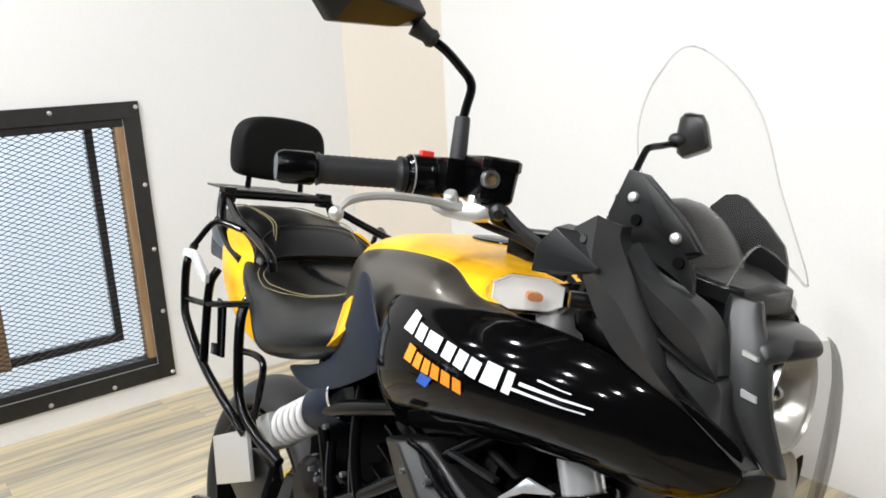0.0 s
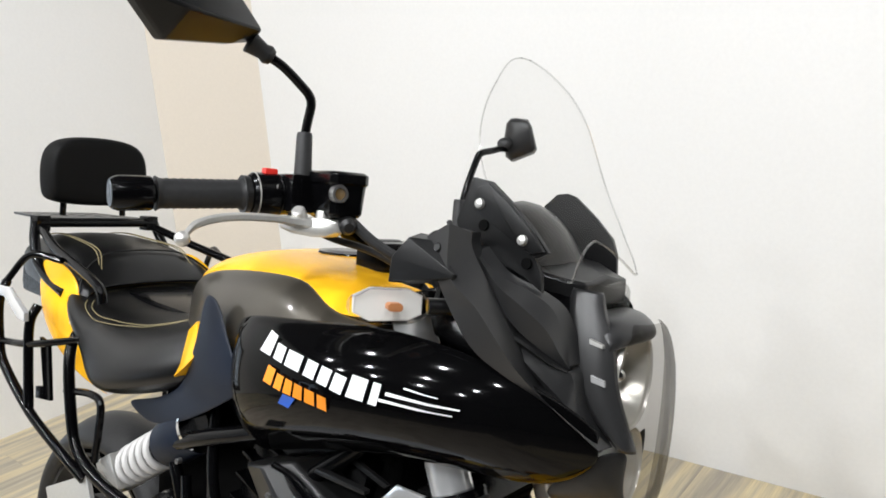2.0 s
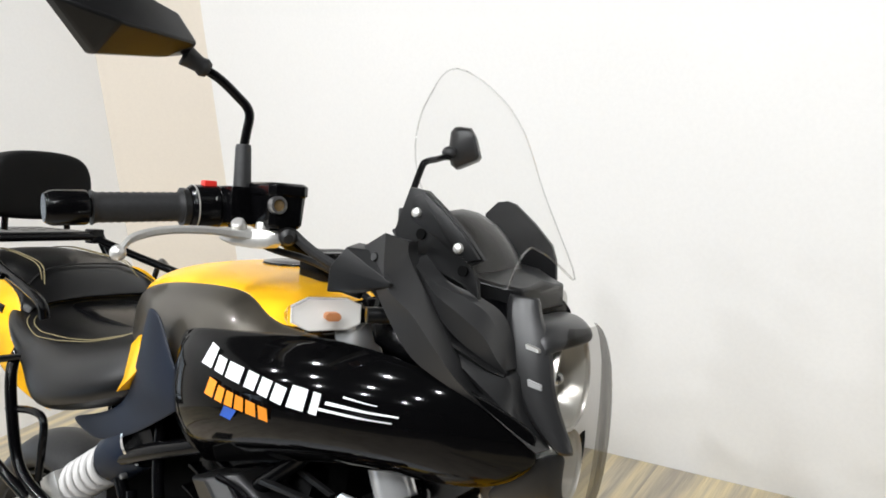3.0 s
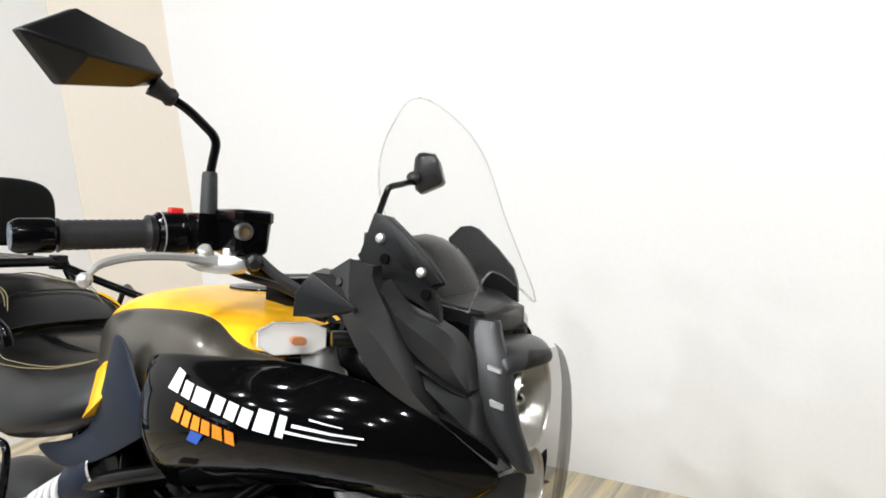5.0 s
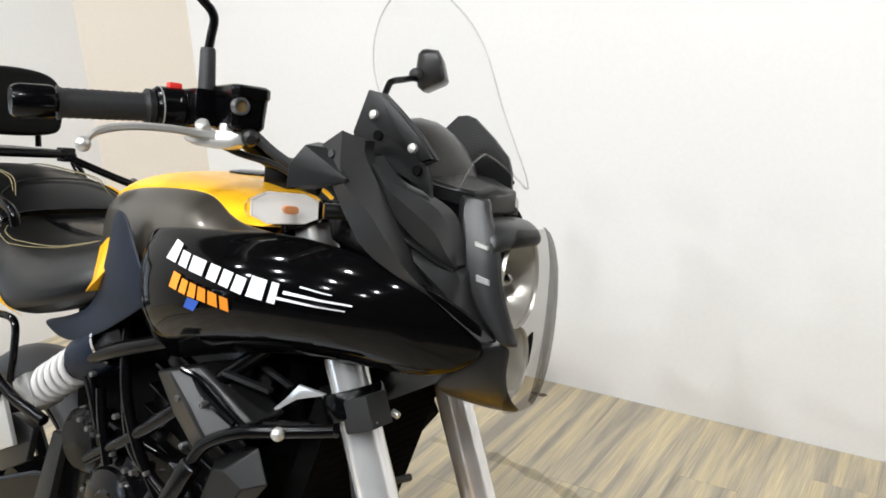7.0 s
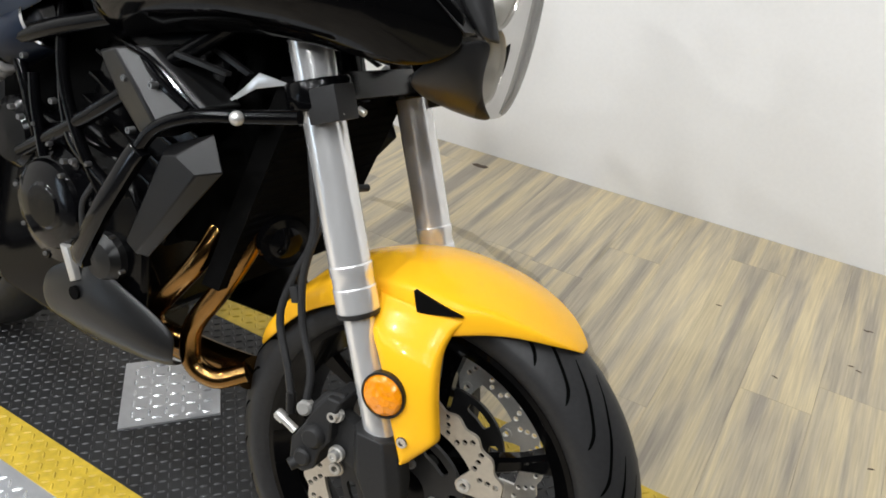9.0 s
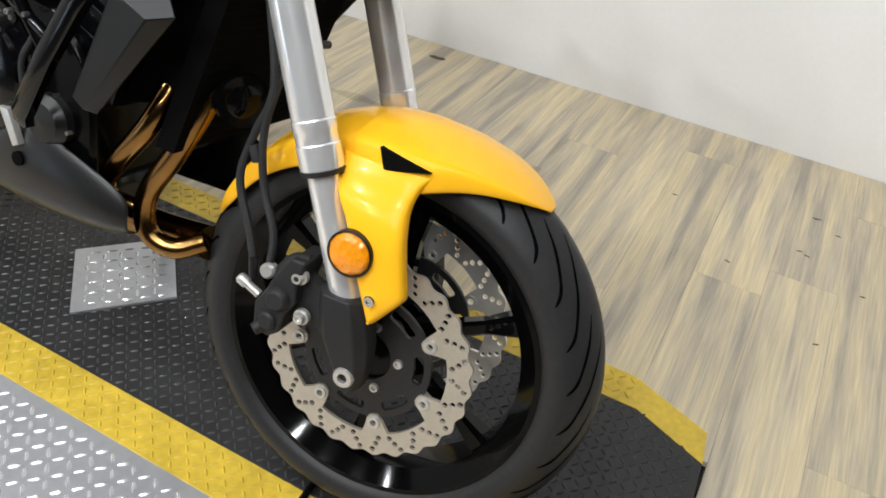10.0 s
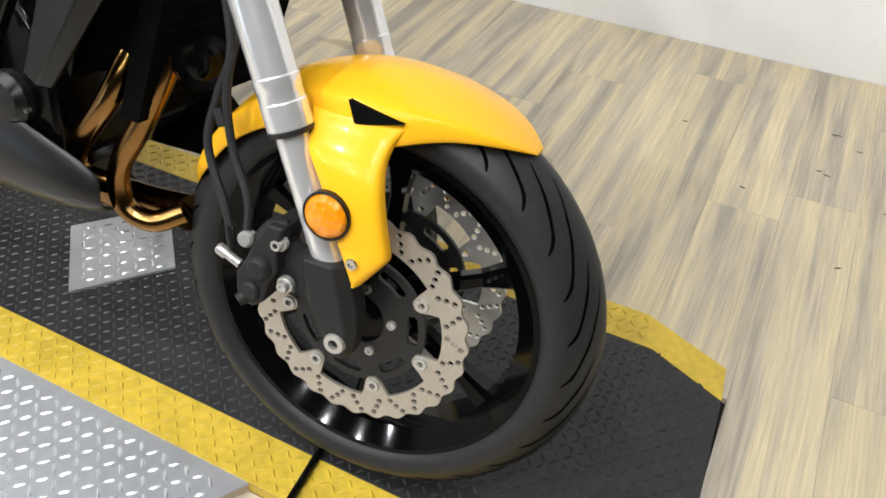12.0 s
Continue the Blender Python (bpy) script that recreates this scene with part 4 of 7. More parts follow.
# -- handlebar, controls and mirrors --
bar = new("handlebar")
bar.parent = bike
G0, G1, G2 = Vector((-0.424, -0.192, 1.120)), Vector((-0.4415, -0.2248, 1.118)), Vector((-0.4805, -0.3168, 1.111))
GE = Vector((-0.4985, -0.3588, 1.108))
for side in (0, 1):
    m = Matrix.Translation((0, 0, -0.06)) @ FLIP if side else Matrix.Identity(4)

    def put(name, bm, mat, label="", **how):
        bm.transform(m)
        if side:
            bmesh.ops.reverse_faces(bm, faces=bm.faces)
        return steered(name, bm, mat, bar, label, **how)
    put("tube", tube([(-0.375, 0.0, 1.062), (-0.376, -0.07, 1.066), (-0.39, -0.13, 1.10), (-0.412, -0.17, 1.119), G0, G1, G2, GE], 0.011, 14), DARK)
    d = (G2 - G1).normalized()
    prof = []
    length = (G2 - G1).length
    for k in range(25):
        u = k / 24 * length
        prof.append((0.0168 + (0.0007 if k % 2 else 0.0) + (0.003 if k in (0, 24) else 0), u))
    put("grip", lathe([(0.011, 0.0), *prof, (0.011, length)], G1, d, 28), RUBBER, "black ribbed rubber grip")
    put("bar_end", lathe([(0.012, 0.0), (0.0185, 0.001), (0.0195, 0.004), (0.0195, 0.036), (0.0175, 0.042), (0.012, 0.043), (0.0, 0.040)], G2 + d * 0.003, d, 28), DARK, "black bar-end weight")
    put("end_ring", lathe([(0.0, 0.0015), (0.0155, 0.0015), (0.0165, 0.0), (0.0165, -0.003)], G2 + d * 0.046, d, 24), DARK)
    put("collar", lathe([(0.011, 0.0), (0.022, 0.0), (0.0225, 0.004), (0.0225, 0.007), (0.011, 0.007)], G1 - d * 0.006, d, 28, closed=True), CHARCOAL)
    put("switch_housing", lathe([(0.011, -0.024), (0.0235, -0.024), (0.025, -0.021), (0.025, -0.001), (0.0235, 0.0005), (0.0262, 0.003), (0.0262, 0.030), (0.023, 0.034), (0.011, 0.034)], G1 - d * 0.042, d, 24, closed=True), DARK, "black switch housing")
    put("housing_hole", rod(G1 - d * 0.055 + Vector((0.022, -0.006, 0.006)), G1 - d * 0.055 + Vector((0.0265, -0.007, 0.0065)), 0.0050, n=14), SHADE_BLACK)
    put("housing_seam", lathe([(0.0245, 0.0), (0.0268, 0.0), (0.0268, 0.0014), (0.0245, 0.0014)], G1 - d * 0.014, d, 24, closed=True), STEEL)
    for yy, zz in ((0.0, -0.016),):
        put("screw_ring", rod(G1 - d * 0.022 + Vector((0.020, 0.004, 0.008)), G1 - d * 0.022 + Vector((0.027, 0.004, 0.010)), 0.004), STEEL)
    if not side:
        put("stop_switch", block((0.014, 0.016, 0.010), G1 - d * 0.030 + Vector((0.002, 0, 0.0265)), (0, 0, -22), bevel=0.003), RED, "red stop switch")
    # reservoir, clamp and lever
    put("reservoir", loft([[Vector((-0.357, -0.160, z)) + pose(0, 0, 0, 0, 0, -22) @ Vector((sx * w, sy * dd, 0)) for sx, sy in ((-1, -0.7), (-0.85, -1), (0.85, -1), (1, -0.7), (1, 0.7), (0.85, 1), (-0.85, 1), (-1, 0.7))] for z, w, dd in ((1.100, 0.036, 0.018), (1.104, 0.040, 0.021), (1.138, 0.043, 0.023), (1.139, 0.045, 0.025), (1.150, 0.045, 0.025), (1.153, 0.041, 0.021))]), DARK, "black brake fluid reservoir", bevel=0.002)
    put("sight_ring", lathe([(0.0068, 0.0), (0.0072, 0.004), (0.0098, 0.004), (0.0105, 0.002), (0.0105, -0.006), (0.0068, -0.006)], (-0.3225, -0.1895, 1.127), (0.927, -0.375, 0.0), 24, closed=True), BOLT_STEEL)
    put("sight_glass", lathe([(0.0, 0.0015), (0.0072, 0.001), (0.0072, -0.006)], (-0.3225, -0.1895, 1.127), (0.927, -0.375, 0.0), 20), FLUID)
    put("lever_clamp", block((0.045, 0.032, 0.046), (-0.402, -0.176, 1.124), (0, 0, -22), bevel=0.006), DARK)
    put("lever_perch", loft([[c + Vector((0.36, 0.93, 0)) * sx * w + Vector((0, 0, sz * h)) for sx, sz in ((-1, -0.6), (-0.7, -1), (0.7, -1), (1, -0.6), (1, 0.6), (0.7, 1), (-0.7, 1), (-1, 0.6))] for c, w, h in ((Vector((-0.396, -0.196, 1.087)), 0.008, 0.005), (Vector((-0.380, -0.190, 1.086)), 0.013, 0.009), (Vector((-0.355, -0.184, 1.086)), 0.014, 0.011), (Vector((-0.338, -0.180, 1.087)), 0.011, 0.010), (Vector((-0.330, -0.178, 1.088)), 0.006, 0.006))]), STEEL, "cast alloy lever pivot")
    put("perch_bolt", lathe([(0.0, 0.008), (0.006, 0.008), (0.008, 0.006), (0.009, 0.0), (0.009, -0.010)], (-0.372, -0.200, 1.100), (0.25, -0.6, 0.75), 16), STEEL)
    put("banjo_fitting", lathe([(0.0, 0.011), (0.006, 0.011), (0.008, 0.008), (0.0105, 0.006), (0.0105, -0.006), (0.008, -0.008)], (-0.322, -0.172, 1.092), (0.75, -0.55, -0.3), 18), CHARCOAL)
    put("lever", loft([[c + Vector((0, 0, sz * h)) + Vector((0.93, -0.36, 0)) * sx * w for sx, sz in ((-1, -0.5), (-0.5, -1), (0.5, -1), (1, -0.5), (1, 0.5), (0.5, 1), (-0.5, 1), (-1, 0.5))] for c, w, h in zip(smooth_path([(-0.352, -0.178, 1.089), (-0.372, -0.202, 1.091), (-0.388, -0.237, 1.0935), (-0.402, -0.280, 1.0915), (-0.404, -0.318, 1.083), (-0.400, -0.337, 1.070)], 4), [0.010] * 4 + [0.008] * 6 + [0.007] * 11, [0.0075] * 3 + [0.0060] * 3 + [0.0046] * 15)]), STEEL, "bare alloy lever")
    put("lever_tip", ball((-0.3995, -0.340, 1.067), 0.0085), STEEL)
    put("pivot_bolt", lathe([(0.0, 0.012), (0.007, 0.012), (0.008, 0.008), (0.008, -0.012)], (-0.352, -0.182, 1.094), (0, 0, 1), 14), STEEL)
    # mirror
    put("mirror_boss", lathe([(0.0, 0.062), (0.0085, 0.062), (0.0095, 0.058), (0.011, 0.0), (0.0, 0.0)], (-0.392, -0.178, 1.135), (-0.03, 0, 1), 20), RUBBER)
    if side:
        steered("mirror_stem", tube([(-0.392, 0.178, 1.10), (-0.392, 0.190, 1.15), (-0.390, 0.214, 1.204), (-0.387, 0.222, 1.215), (-0.384, 0.250, 1.222), (-0.383, 0.275, 1.228), (-0.385, 0.300, 1.230)], 0.0056, 12), DARK, bar)
    else:
        put("mirror_stem", tube([(-0.394, -0.178, 1.19), (-0.391, -0.177, 1.212), (-0.388, -0.1765, 1.230), (-0.389, -0.180, 1.2405), (-0.393, -0.190, 1.2505), (-0.400, -0.214, 1.268), (-0.412, -0.234, 1.280)], 0.0056, 12), DARK)
    if not side:
        put("mirror_joint", lathe([(0.0, 0.0), (0.009, 0.002), (0.0115, 0.008), (0.0095, 0.014), (0.011, 0.022), (0.013, 0.032), (0.0, 0.034)], (-0.405, -0.226, 1.275), (-0.35, -0.75, 0.42), 18), RUBBER)
    if side:
        continue
    face = [(-0.412, 1.312), (-0.348, 1.351), (-0.256, 1.336), (-0.234, 1.310), (-0.238, 1.293), (-0.27, 1.284), (-0.362, 1.268)]
    bm = bmesh.new()
    rim = [bm.verts.new((-0.440 - 0.05 * (y + 0.32), y, z)) for y, z in face]
    mid = [bm.verts.new((-0.424 - 0.05 * (y + 0.32), y, z)) for y, z in face]
    r0, r1 = bm.verts.new((-0.393, -0.354, 1.300)), bm.verts.new((-0.386, -0.262, 1.298))
    n = len(face)
    for k in range(n):
        bm.faces.new((rim[k], rim[(k + 1) % n], mid[(k + 1) % n], mid[k]))
    bm.faces.new(rim[::-1])
    for f in ((mid[0], mid[1], r0), (mid[1], mid[2], r1, r0), (mid[2], mid[3], r1), (mid[3], mid[4], r1), (mid[4], mid[5], r1), (mid[5], mid[6], r0, r1), (mid[6], mid[0], r0)):
        bm.faces.new(f)
    head = put("mirror_head", bm, MATT, "black angular mirror shell", smooth=20, bevel=0.003)
    glassbm = bmesh.new()
    glassbm.faces.new([glassbm.verts.new((-0.4415 - 0.05 * (y + 0.32), -0.32 + (y + 0.32) * 0.94, 1.31 + (z - 1.31) * 0.92)) for y, z in face])
    put("mirror_glass", glassbm, CHROME, "mirror glass", smooth=0)
# the left mirror is folded back along the line of sight past the screen
FOLD = Vector((-0.50, 0.86, 0.02))
BACK = [(-0.391, 1.273), (-0.366, 1.270), (-0.357, 1.258), (-0.345, 1.222), (-0.350, 1.215), (-0.393, 1.199), (-0.406, 1.207), (-0.412, 1.235), (-0.409, 1.264), (-0.401, 1.272)]
rows = []
for along_head, grow in ((0.0, 0.72), (0.004, 0.90), (0.014, 1.0), (0.11, 0.94), (0.150, 0.75), (0.156, 0.6)):
    rows.append([Vector((-0.378 + (x + 0.378) * grow, 0.300, 1.237 + (z - 1.237) * grow)) + FOLD * along_head for x, z in BACK])
part("mirror_head", loft(rows), MATT, bar, "black folded mirror shell", smooth=40)
part("mirror_glass", loft([[p + Vector((-0.0025, 0, 0)) for p in (Vector((-0.405, 0.312, 1.21)), Vector((-0.405, 0.312, 1.262)), Vector((-0.47, 0.425, 1.258)), Vector((-0.47, 0.425, 1.215)))], [p + Vector((-0.006, -0.003, 0)) for p in (Vector((-0.405, 0.312, 1.21)), Vector((-0.405, 0.312, 1.262)), Vector((-0.47, 0.425, 1.258)), Vector((-0.47, 0.425, 1.215)))]]), CHROME, bar, "mirror glass", smooth=0)
part("mirror_joint", ball((-0.407, 0.298, 1.228), 0.011, squash=(1.3, 1, 1)), RUBBER, bar)
both(lambda: tube([(-0.325, -0.165, 1.098), (-0.300, -0.150, 1.075), (-0.272, -0.128, 1.055), (-0.25, -0.09, 1.035), (-0.24, -0.05, 0.98)], 0.0065, 10), "hose", RUBBER, bar, "black brake hose", True)
both(lambda: tube([(-0.41, -0.178, 1.10), (-0.37, -0.15, 1.075), (-0.32, -0.12, 1.06), (-0.28, -0.085, 1.03), (-0.25, -0.04, 0.98)], 0.0045, 10), "cable", RUBBER, bar, "black control cable", True)
steered("bar_clamp", block((0.05, 0.12, 0.04), (-0.375, 0, 1.05), bevel=0.008), DARK, bar)

# -- fuel tank --
tank = new("fuel_tank")
tank.parent = bike


def half(rows):
    """Mirrors rows of right-hand points (from the middle outwards) into full rows."""
    return [[(x, -y, z) for x, y, z in row[:0:-1]] + [(x, y, z) for x, y, z in row] for row in rows]


def shell_of(rows, name, mat, parent, label="", thick=0.004, sub=2, smooth=60):
    return sheet(rows, name, mat, thick, sub, parent, label, mirror=False, smooth=smooth)


def station(x, *yz):
    return [(x, -y, z) for y, z in yz]


shell_of(half([
    station(-0.742, (0.0, 0.985), (0.02, 0.984), (0.038, 0.978), (0.048, 0.968)),
    station(-0.70, (0.0, 1.008), (0.045, 1.006), (0.072, 0.998), (0.086, 0.985)),
    station(-0.65, (0.0, 1.026), (0.06, 1.024), (0.098, 1.012), (0.112, 0.998)),
    station(-0.60, (0.0, 1.037), (0.07, 1.035), (0.115, 1.024), (0.130, 1.010)),
    station(-0.53, (0.0, 1.045), (0.08, 1.043), (0.125, 1.034), (0.142, 1.020)),
    station(-0.44, (0.0, 1.044), (0.08, 1.042), (0.128, 1.035), (0.148, 1.024)),
    station(-0.385, (0.0, 1.038), (0.08, 1.036), (0.130, 1.030), (0.150, 1.021)),
    station(-0.362, (0.0, 1.034), (0.08, 1.032), (0.132, 1.020), (0.156, 1.000)),
    station(-0.33, (0.0, 1.028), (0.08, 1.026), (0.132, 1.010), (0.160, 0.990)),
    station(-0.285, (0.0, 1.018), (0.07, 1.016), (0.122, 1.003), (0.150, 0.988)),
]), "tank_top", YELLOW, tank, "glossy yellow top of the tank")
sheet([
    station(-0.72, (0.062, 0.975), (0.072, 0.965), (0.080, 0.94), (0.082, 0.87)),
    station(-0.70, (0.082, 0.988), (0.095, 0.975), (0.102, 0.95), (0.105, 0.88)),
    station(-0.65, (0.108, 1.000), (0.125, 0.985), (0.135, 0.955), (0.138, 0.88)),
    station(-0.60, (0.126, 1.012), (0.146, 0.997), (0.160, 0.96), (0.165, 0.88)),
    station(-0.53, (0.138, 1.022), (0.162, 1.006), (0.180, 0.968), (0.184, 0.88)),
    station(-0.44, (0.144, 1.026), (0.170, 1.010), (0.192, 0.97), (0.196, 0.90)),
    station(-0.385, (0.147, 1.023), (0.174, 1.004), (0.196, 0.966), (0.199, 0.90)),
    station(-0.355, (0.154, 1.000), (0.178, 0.990), (0.198, 0.958), (0.199, 0.90)),
    station(-0.31, (0.158, 0.988), (0.178, 0.980), (0.196, 0.95), (0.198, 0.90)),
    station(-0.25, (0.148, 0.985), (0.170, 0.975), (0.188, 0.945), (0.188, 0.90)),
], "tank_side", GREY_GLOSS, 0.004, 2, tank, "dark metallic grey tank side")
part("filler_cap", lathe([(0.0, 0.0025), (0.030, 0.0025), (0.034, 0.001), (0.041, 0.001), (0.044, -0.006)], (-0.47, 0, 1.0465), (0.02, 0, 1), 36), DARK, tank, "black filler cap")

# -- black side cowls with the lettering --
cowl = new("side_cowl")
cowl.parent = bike
COWL = [
    station(-0.475, (0.180, 0.966), (0.190, 0.940), (0.196, 0.893), (0.186, 0.840), (0.150, 0.795)),
    station(-0.452, (0.190, 0.974), (0.208, 0.948), (0.214, 0.898), (0.204, 0.842), (0.160, 0.795)),
    station(-0.42, (0.193, 0.98), (0.219, 0.957), (0.230, 0.905), (0.215, 0.848), (0.165, 0.800)),
    station(-0.33, (0.186, 0.985), (0.222, 0.965), (0.238, 0.915), (0.222, 0.862), (0.168, 0.828)),
    station(-0.24, (0.178, 0.994), (0.214, 0.972), (0.232, 0.925), (0.214, 0.874), (0.166, 0.845)),
    station(-0.15, (0.165, 0.985), (0.190, 0.962), (0.204, 0.922), (0.190, 0.878), (0.150, 0.850)),
    station(-0.08, (0.143, 0.962), (0.160, 0.944), (0.168, 0.915), (0.158, 0.878), (0.124, 0.842)),
    station(-0.037, (0.113, 0.936), (0.120, 0.924), (0.124, 0.906), (0.118, 0.882), (0.098, 0.848)),
    station(-0.010, (0.086, 0.907), (0.090, 0.903), (0.091, 0.895), (0.089, 0.888), (0.084, 0.876)),
]
sheet(COWL, "panel", BLACK_GLOSS, 0.004, 2, cowl, "glossy black side cowl", mirror=False)
sheet([[(x, -y, z) for x, y, z in row] for row in COWL[:-2]], "panel", BLACK_GLOSS, 0.004, 2, cowl, "glossy black side cowl", mirror=False)


def cowl_y(x, z):
    """How far out the cowl stands at x and z."""
    rows = [[(-p[1], p[2]) for p in row] for row in COWL]
    xs = [row[0][0] for row in COWL]

    def side(row):
        pts = sorted(((zz, yy) for yy, zz in row))
        return lerp(pts, z)
    for k in range(len(xs) - 1):
        if xs[k] <= x <= xs[k + 1]:
            u = (x - xs[k]) / (xs[k + 1] - xs[k])
            return side(rows[k]) * (1 - u) + side(rows[k + 1]) * u
    return side(rows[-1])


def on_cowl(points, lift=0.0012):
    return [(x, -cowl_y(x, z) - lift, z) for x, z in points]


def decal(name, points, mat, label):
    bm = bmesh.new()
    bm.faces.new([bm.verts.new(p) for p in on_cowl(points, 0.0022)])
    return part(name, bm, mat, cowl, label, smooth=0)


# the maker's name as plain white bars, the model's as orange ones
def bars(first, last, shares, heights, drop, gap, mat, label, lean=0.0):
    """Plain upright bars in a row between two points of the cowl, each as wide as its share."""
    a, b = Vector(first), Vector(last)
    total, done = sum(shares), 0.0
    for share, tall in zip(shares, heights):
        p0, p1 = a + (b - a) * (done / total), a + (b - a) * ((done + share * (1 - gap)) / total)
        q = p0.lerp(p1, 0.5)
        decal("lettering_bar", [(p0.x, p0.y + drop), (q.x, q.y + drop), (p1.x, p1.y + drop), (p1.x + lean, p1.y + tall), (q.x + lean, q.y + tall), (p0.x + lean, p0.y + tall)], mat, label)
        done += share


bars((-0.381, 0.9565), (-0.199, 0.9275), (1.15, 0.95, 1.35, 0.95, 0.9, 0.95, 1.05, 0.5), (0.0125, 0.0075, 0.0075, 0.0075, 0.0075, 0.0075, 0.0125, 0.0125), -0.0100, 0.24, WHITE_DECAL, "white lettering bar", 0.002)
bars((-0.362, 0.9245), (-0.262, 0.9075), (1.1, 0.9, 0.8, 0.9, 1.0, 0.9), (0.0095, 0.0075, 0.0075, 0.0075, 0.0075, 0.0075), -0.0090, 0.22, ORANGE_DECAL, "orange lettering bar", 0.003)
decal("decal", [(-0.338, 0.894), (-0.322, 0.891), (-0.309, 0.905), (-0.326, 0.908)], BLUE_DECAL, "small blue decal")
for x0, z0, x1, z1, thick in ((-0.193, 0.9335, -0.118, 0.9260, 0.0030), (-0.199, 0.9265, -0.124, 0.9195, 0.0026), (-0.176, 0.9405, -0.140, 0.9350, 0.0014)):
    steps = [(x0 + (x1 - x0) * k / 5, z0 + (z1 - z0) * k / 5) for k in range(6)]
    decal("stripe", [(x, z - thick * (1 - 0.12 * k)) for k, (x, z) in enumerate(steps)] + [(x, z + 0.0004) for x, z in steps[::-1]], WHITE_DECAL, "thin white stripe")

# -- front fairing --
FAIRING = grained(material("satin_charcoal_plastic", (0.019, 0.019, 0.0196), 0.35), 500, 0.1, 0.04, 0.05, distance=0.0004)
FAIRING.node_tree.nodes["Principled BSDF"].inputs["Specular IOR Level"].default_value = 0.6
fairing = new("front_fairing")
fairing.parent = bike


def fin(left, ridge, right, name="fin", mat=None):
    """A crisp moulded fin: two facets that meet in a sharp ridge, and a rim turned in on either side."""
    a, b, c = smooth_path(left, 5), smooth_path(ridge, 5), smooth_path(right, 5)
    lines = [[p + Vector((0.004, 0.022, 0)) for p in a], a, b, c, [p + Vector((-0.004, 0.022, 0)) for p in c]]
    bm = bmesh.new()
    rows = [[bm.verts.new(ring[0])] + [bm.verts.new(p.lerp(q, f)) for p, q in zip(ring, ring[1:]) for f in (0.5, 1.0)] for ring in zip(*lines)]
    skin(bm, rows)
    bm.verts.index_update()
    bm.edges.index_update()
    creases = [{row[k].index for row in rows} for k in (2, 4, 6)]
    ridges = [e.index for e in bm.edges if any(e.verts[0].index in c and e.verts[1].index in c for c in creases)]
    ob = part(name, bm, mat or FAIRING, fairing, smooth=45)
    for k in ridges:
        ob.data.edges[k].use_edge_sharp = True


fin([(-0.181, -0.178, 1.096), (-0.164, -0.180, 1.056), (-0.144, -0.176, 1.019), (-0.121, -0.168, 0.985), (-0.090, -0.155, 0.962), (-0.048, -0.130, 0.934), (-0.008, -0.098, 0.892)],
    [(-0.150, -0.182, 1.112), (-0.143, -0.187, 1.060), (-0.115, -0.177, 1.030), (-0.094, -0.167, 0.999), (-0.074, -0.153, 0.967), (-0.040, -0.130, 0.930), (-0.004, -0.100, 0.892)],
    [(-0.142, -0.152, 1.103), (-0.138, -0.155, 1.086), (-0.115, -0.149, 1.045), (-0.091, -0.138, 0.998), (-0.070, -0.124, 0.953), (-0.042, -0.104, 0.915), (-0.011, -0.084, 0.886)])
fin([(-0.146, -0.140, 1.088), (-0.118, -0.138, 1.062), (-0.085, -0.122, 1.046), (-0.065, -0.107, 1.028), (-0.054, -0.098, 0.998), (-0.047, -0.096, 0.972)],
    [(-0.140, -0.148, 1.083), (-0.109, -0.149, 1.052), (-0.085, -0.136, 1.031), (-0.064, -0.121, 1.009), (-0.052, -0.111, 0.985), (-0.045, -0.101, 0.970)],
    [(-0.140, -0.144, 1.078), (-0.112, -0.143, 1.033), (-0.092, -0.133, 1.007), (-0.074, -0.119, 0.989), (-0.059, -0.108, 0.977), (-0.046, -0.099, 0.968)])
fin([(-0.097, -0.139, 1.004), (-0.079, -0.127, 0.991), (-0.062, -0.114, 0.978), (-0.047, -0.102, 0.968)],
    [(-0.095, -0.141, 1.000), (-0.076, -0.129, 0.987), (-0.059, -0.117, 0.974), (-0.046, -0.104, 0.966)],
    [(-0.097, -0.137, 0.996), (-0.077, -0.125, 0.983), (-0.060, -0.112, 0.970), (-0.047, -0.101, 0.964)], "lip", CHARCOAL)
fin([(-0.090, -0.128, 0.994), (-0.065, -0.115, 0.974), (-0.044, -0.099, 0.964), (-0.035, -0.092, 0.925), (-0.014, -0.080, 0.886)],
    [(-0.079, -0.135, 0.976), (-0.062, -0.125, 0.958), (-0.047, -0.113, 0.940), (-0.032, -0.101, 0.918), (-0.011, -0.086, 0.887)],
    [(-0.080, -0.126, 0.965), (-0.068, -0.119, 0.953), (-0.052, -0.107, 0.929), (-0.036, -0.094, 0.910), (-0.015, -0.080, 0.885)])
# dark backing behind the fins
sheet([
    station(-0.20, (0.09, 1.080), (0.125, 1.065), (0.140, 1.03), (0.150, 0.98)),
    station(-0.14, (0.08, 1.065), (0.104, 1.050), (0.124, 1.015), (0.140, 0.97)),
    station(-0.08, (0.06, 1.045), (0.080, 1.030), (0.098, 0.99), (0.110, 0.940)),
    station(-0.045, (0.04, 1.030), (0.056, 1.015), (0.062, 0.975), (0.060, 0.890)),
], "inner_panel", DARK, 0.004, 1, fairing)
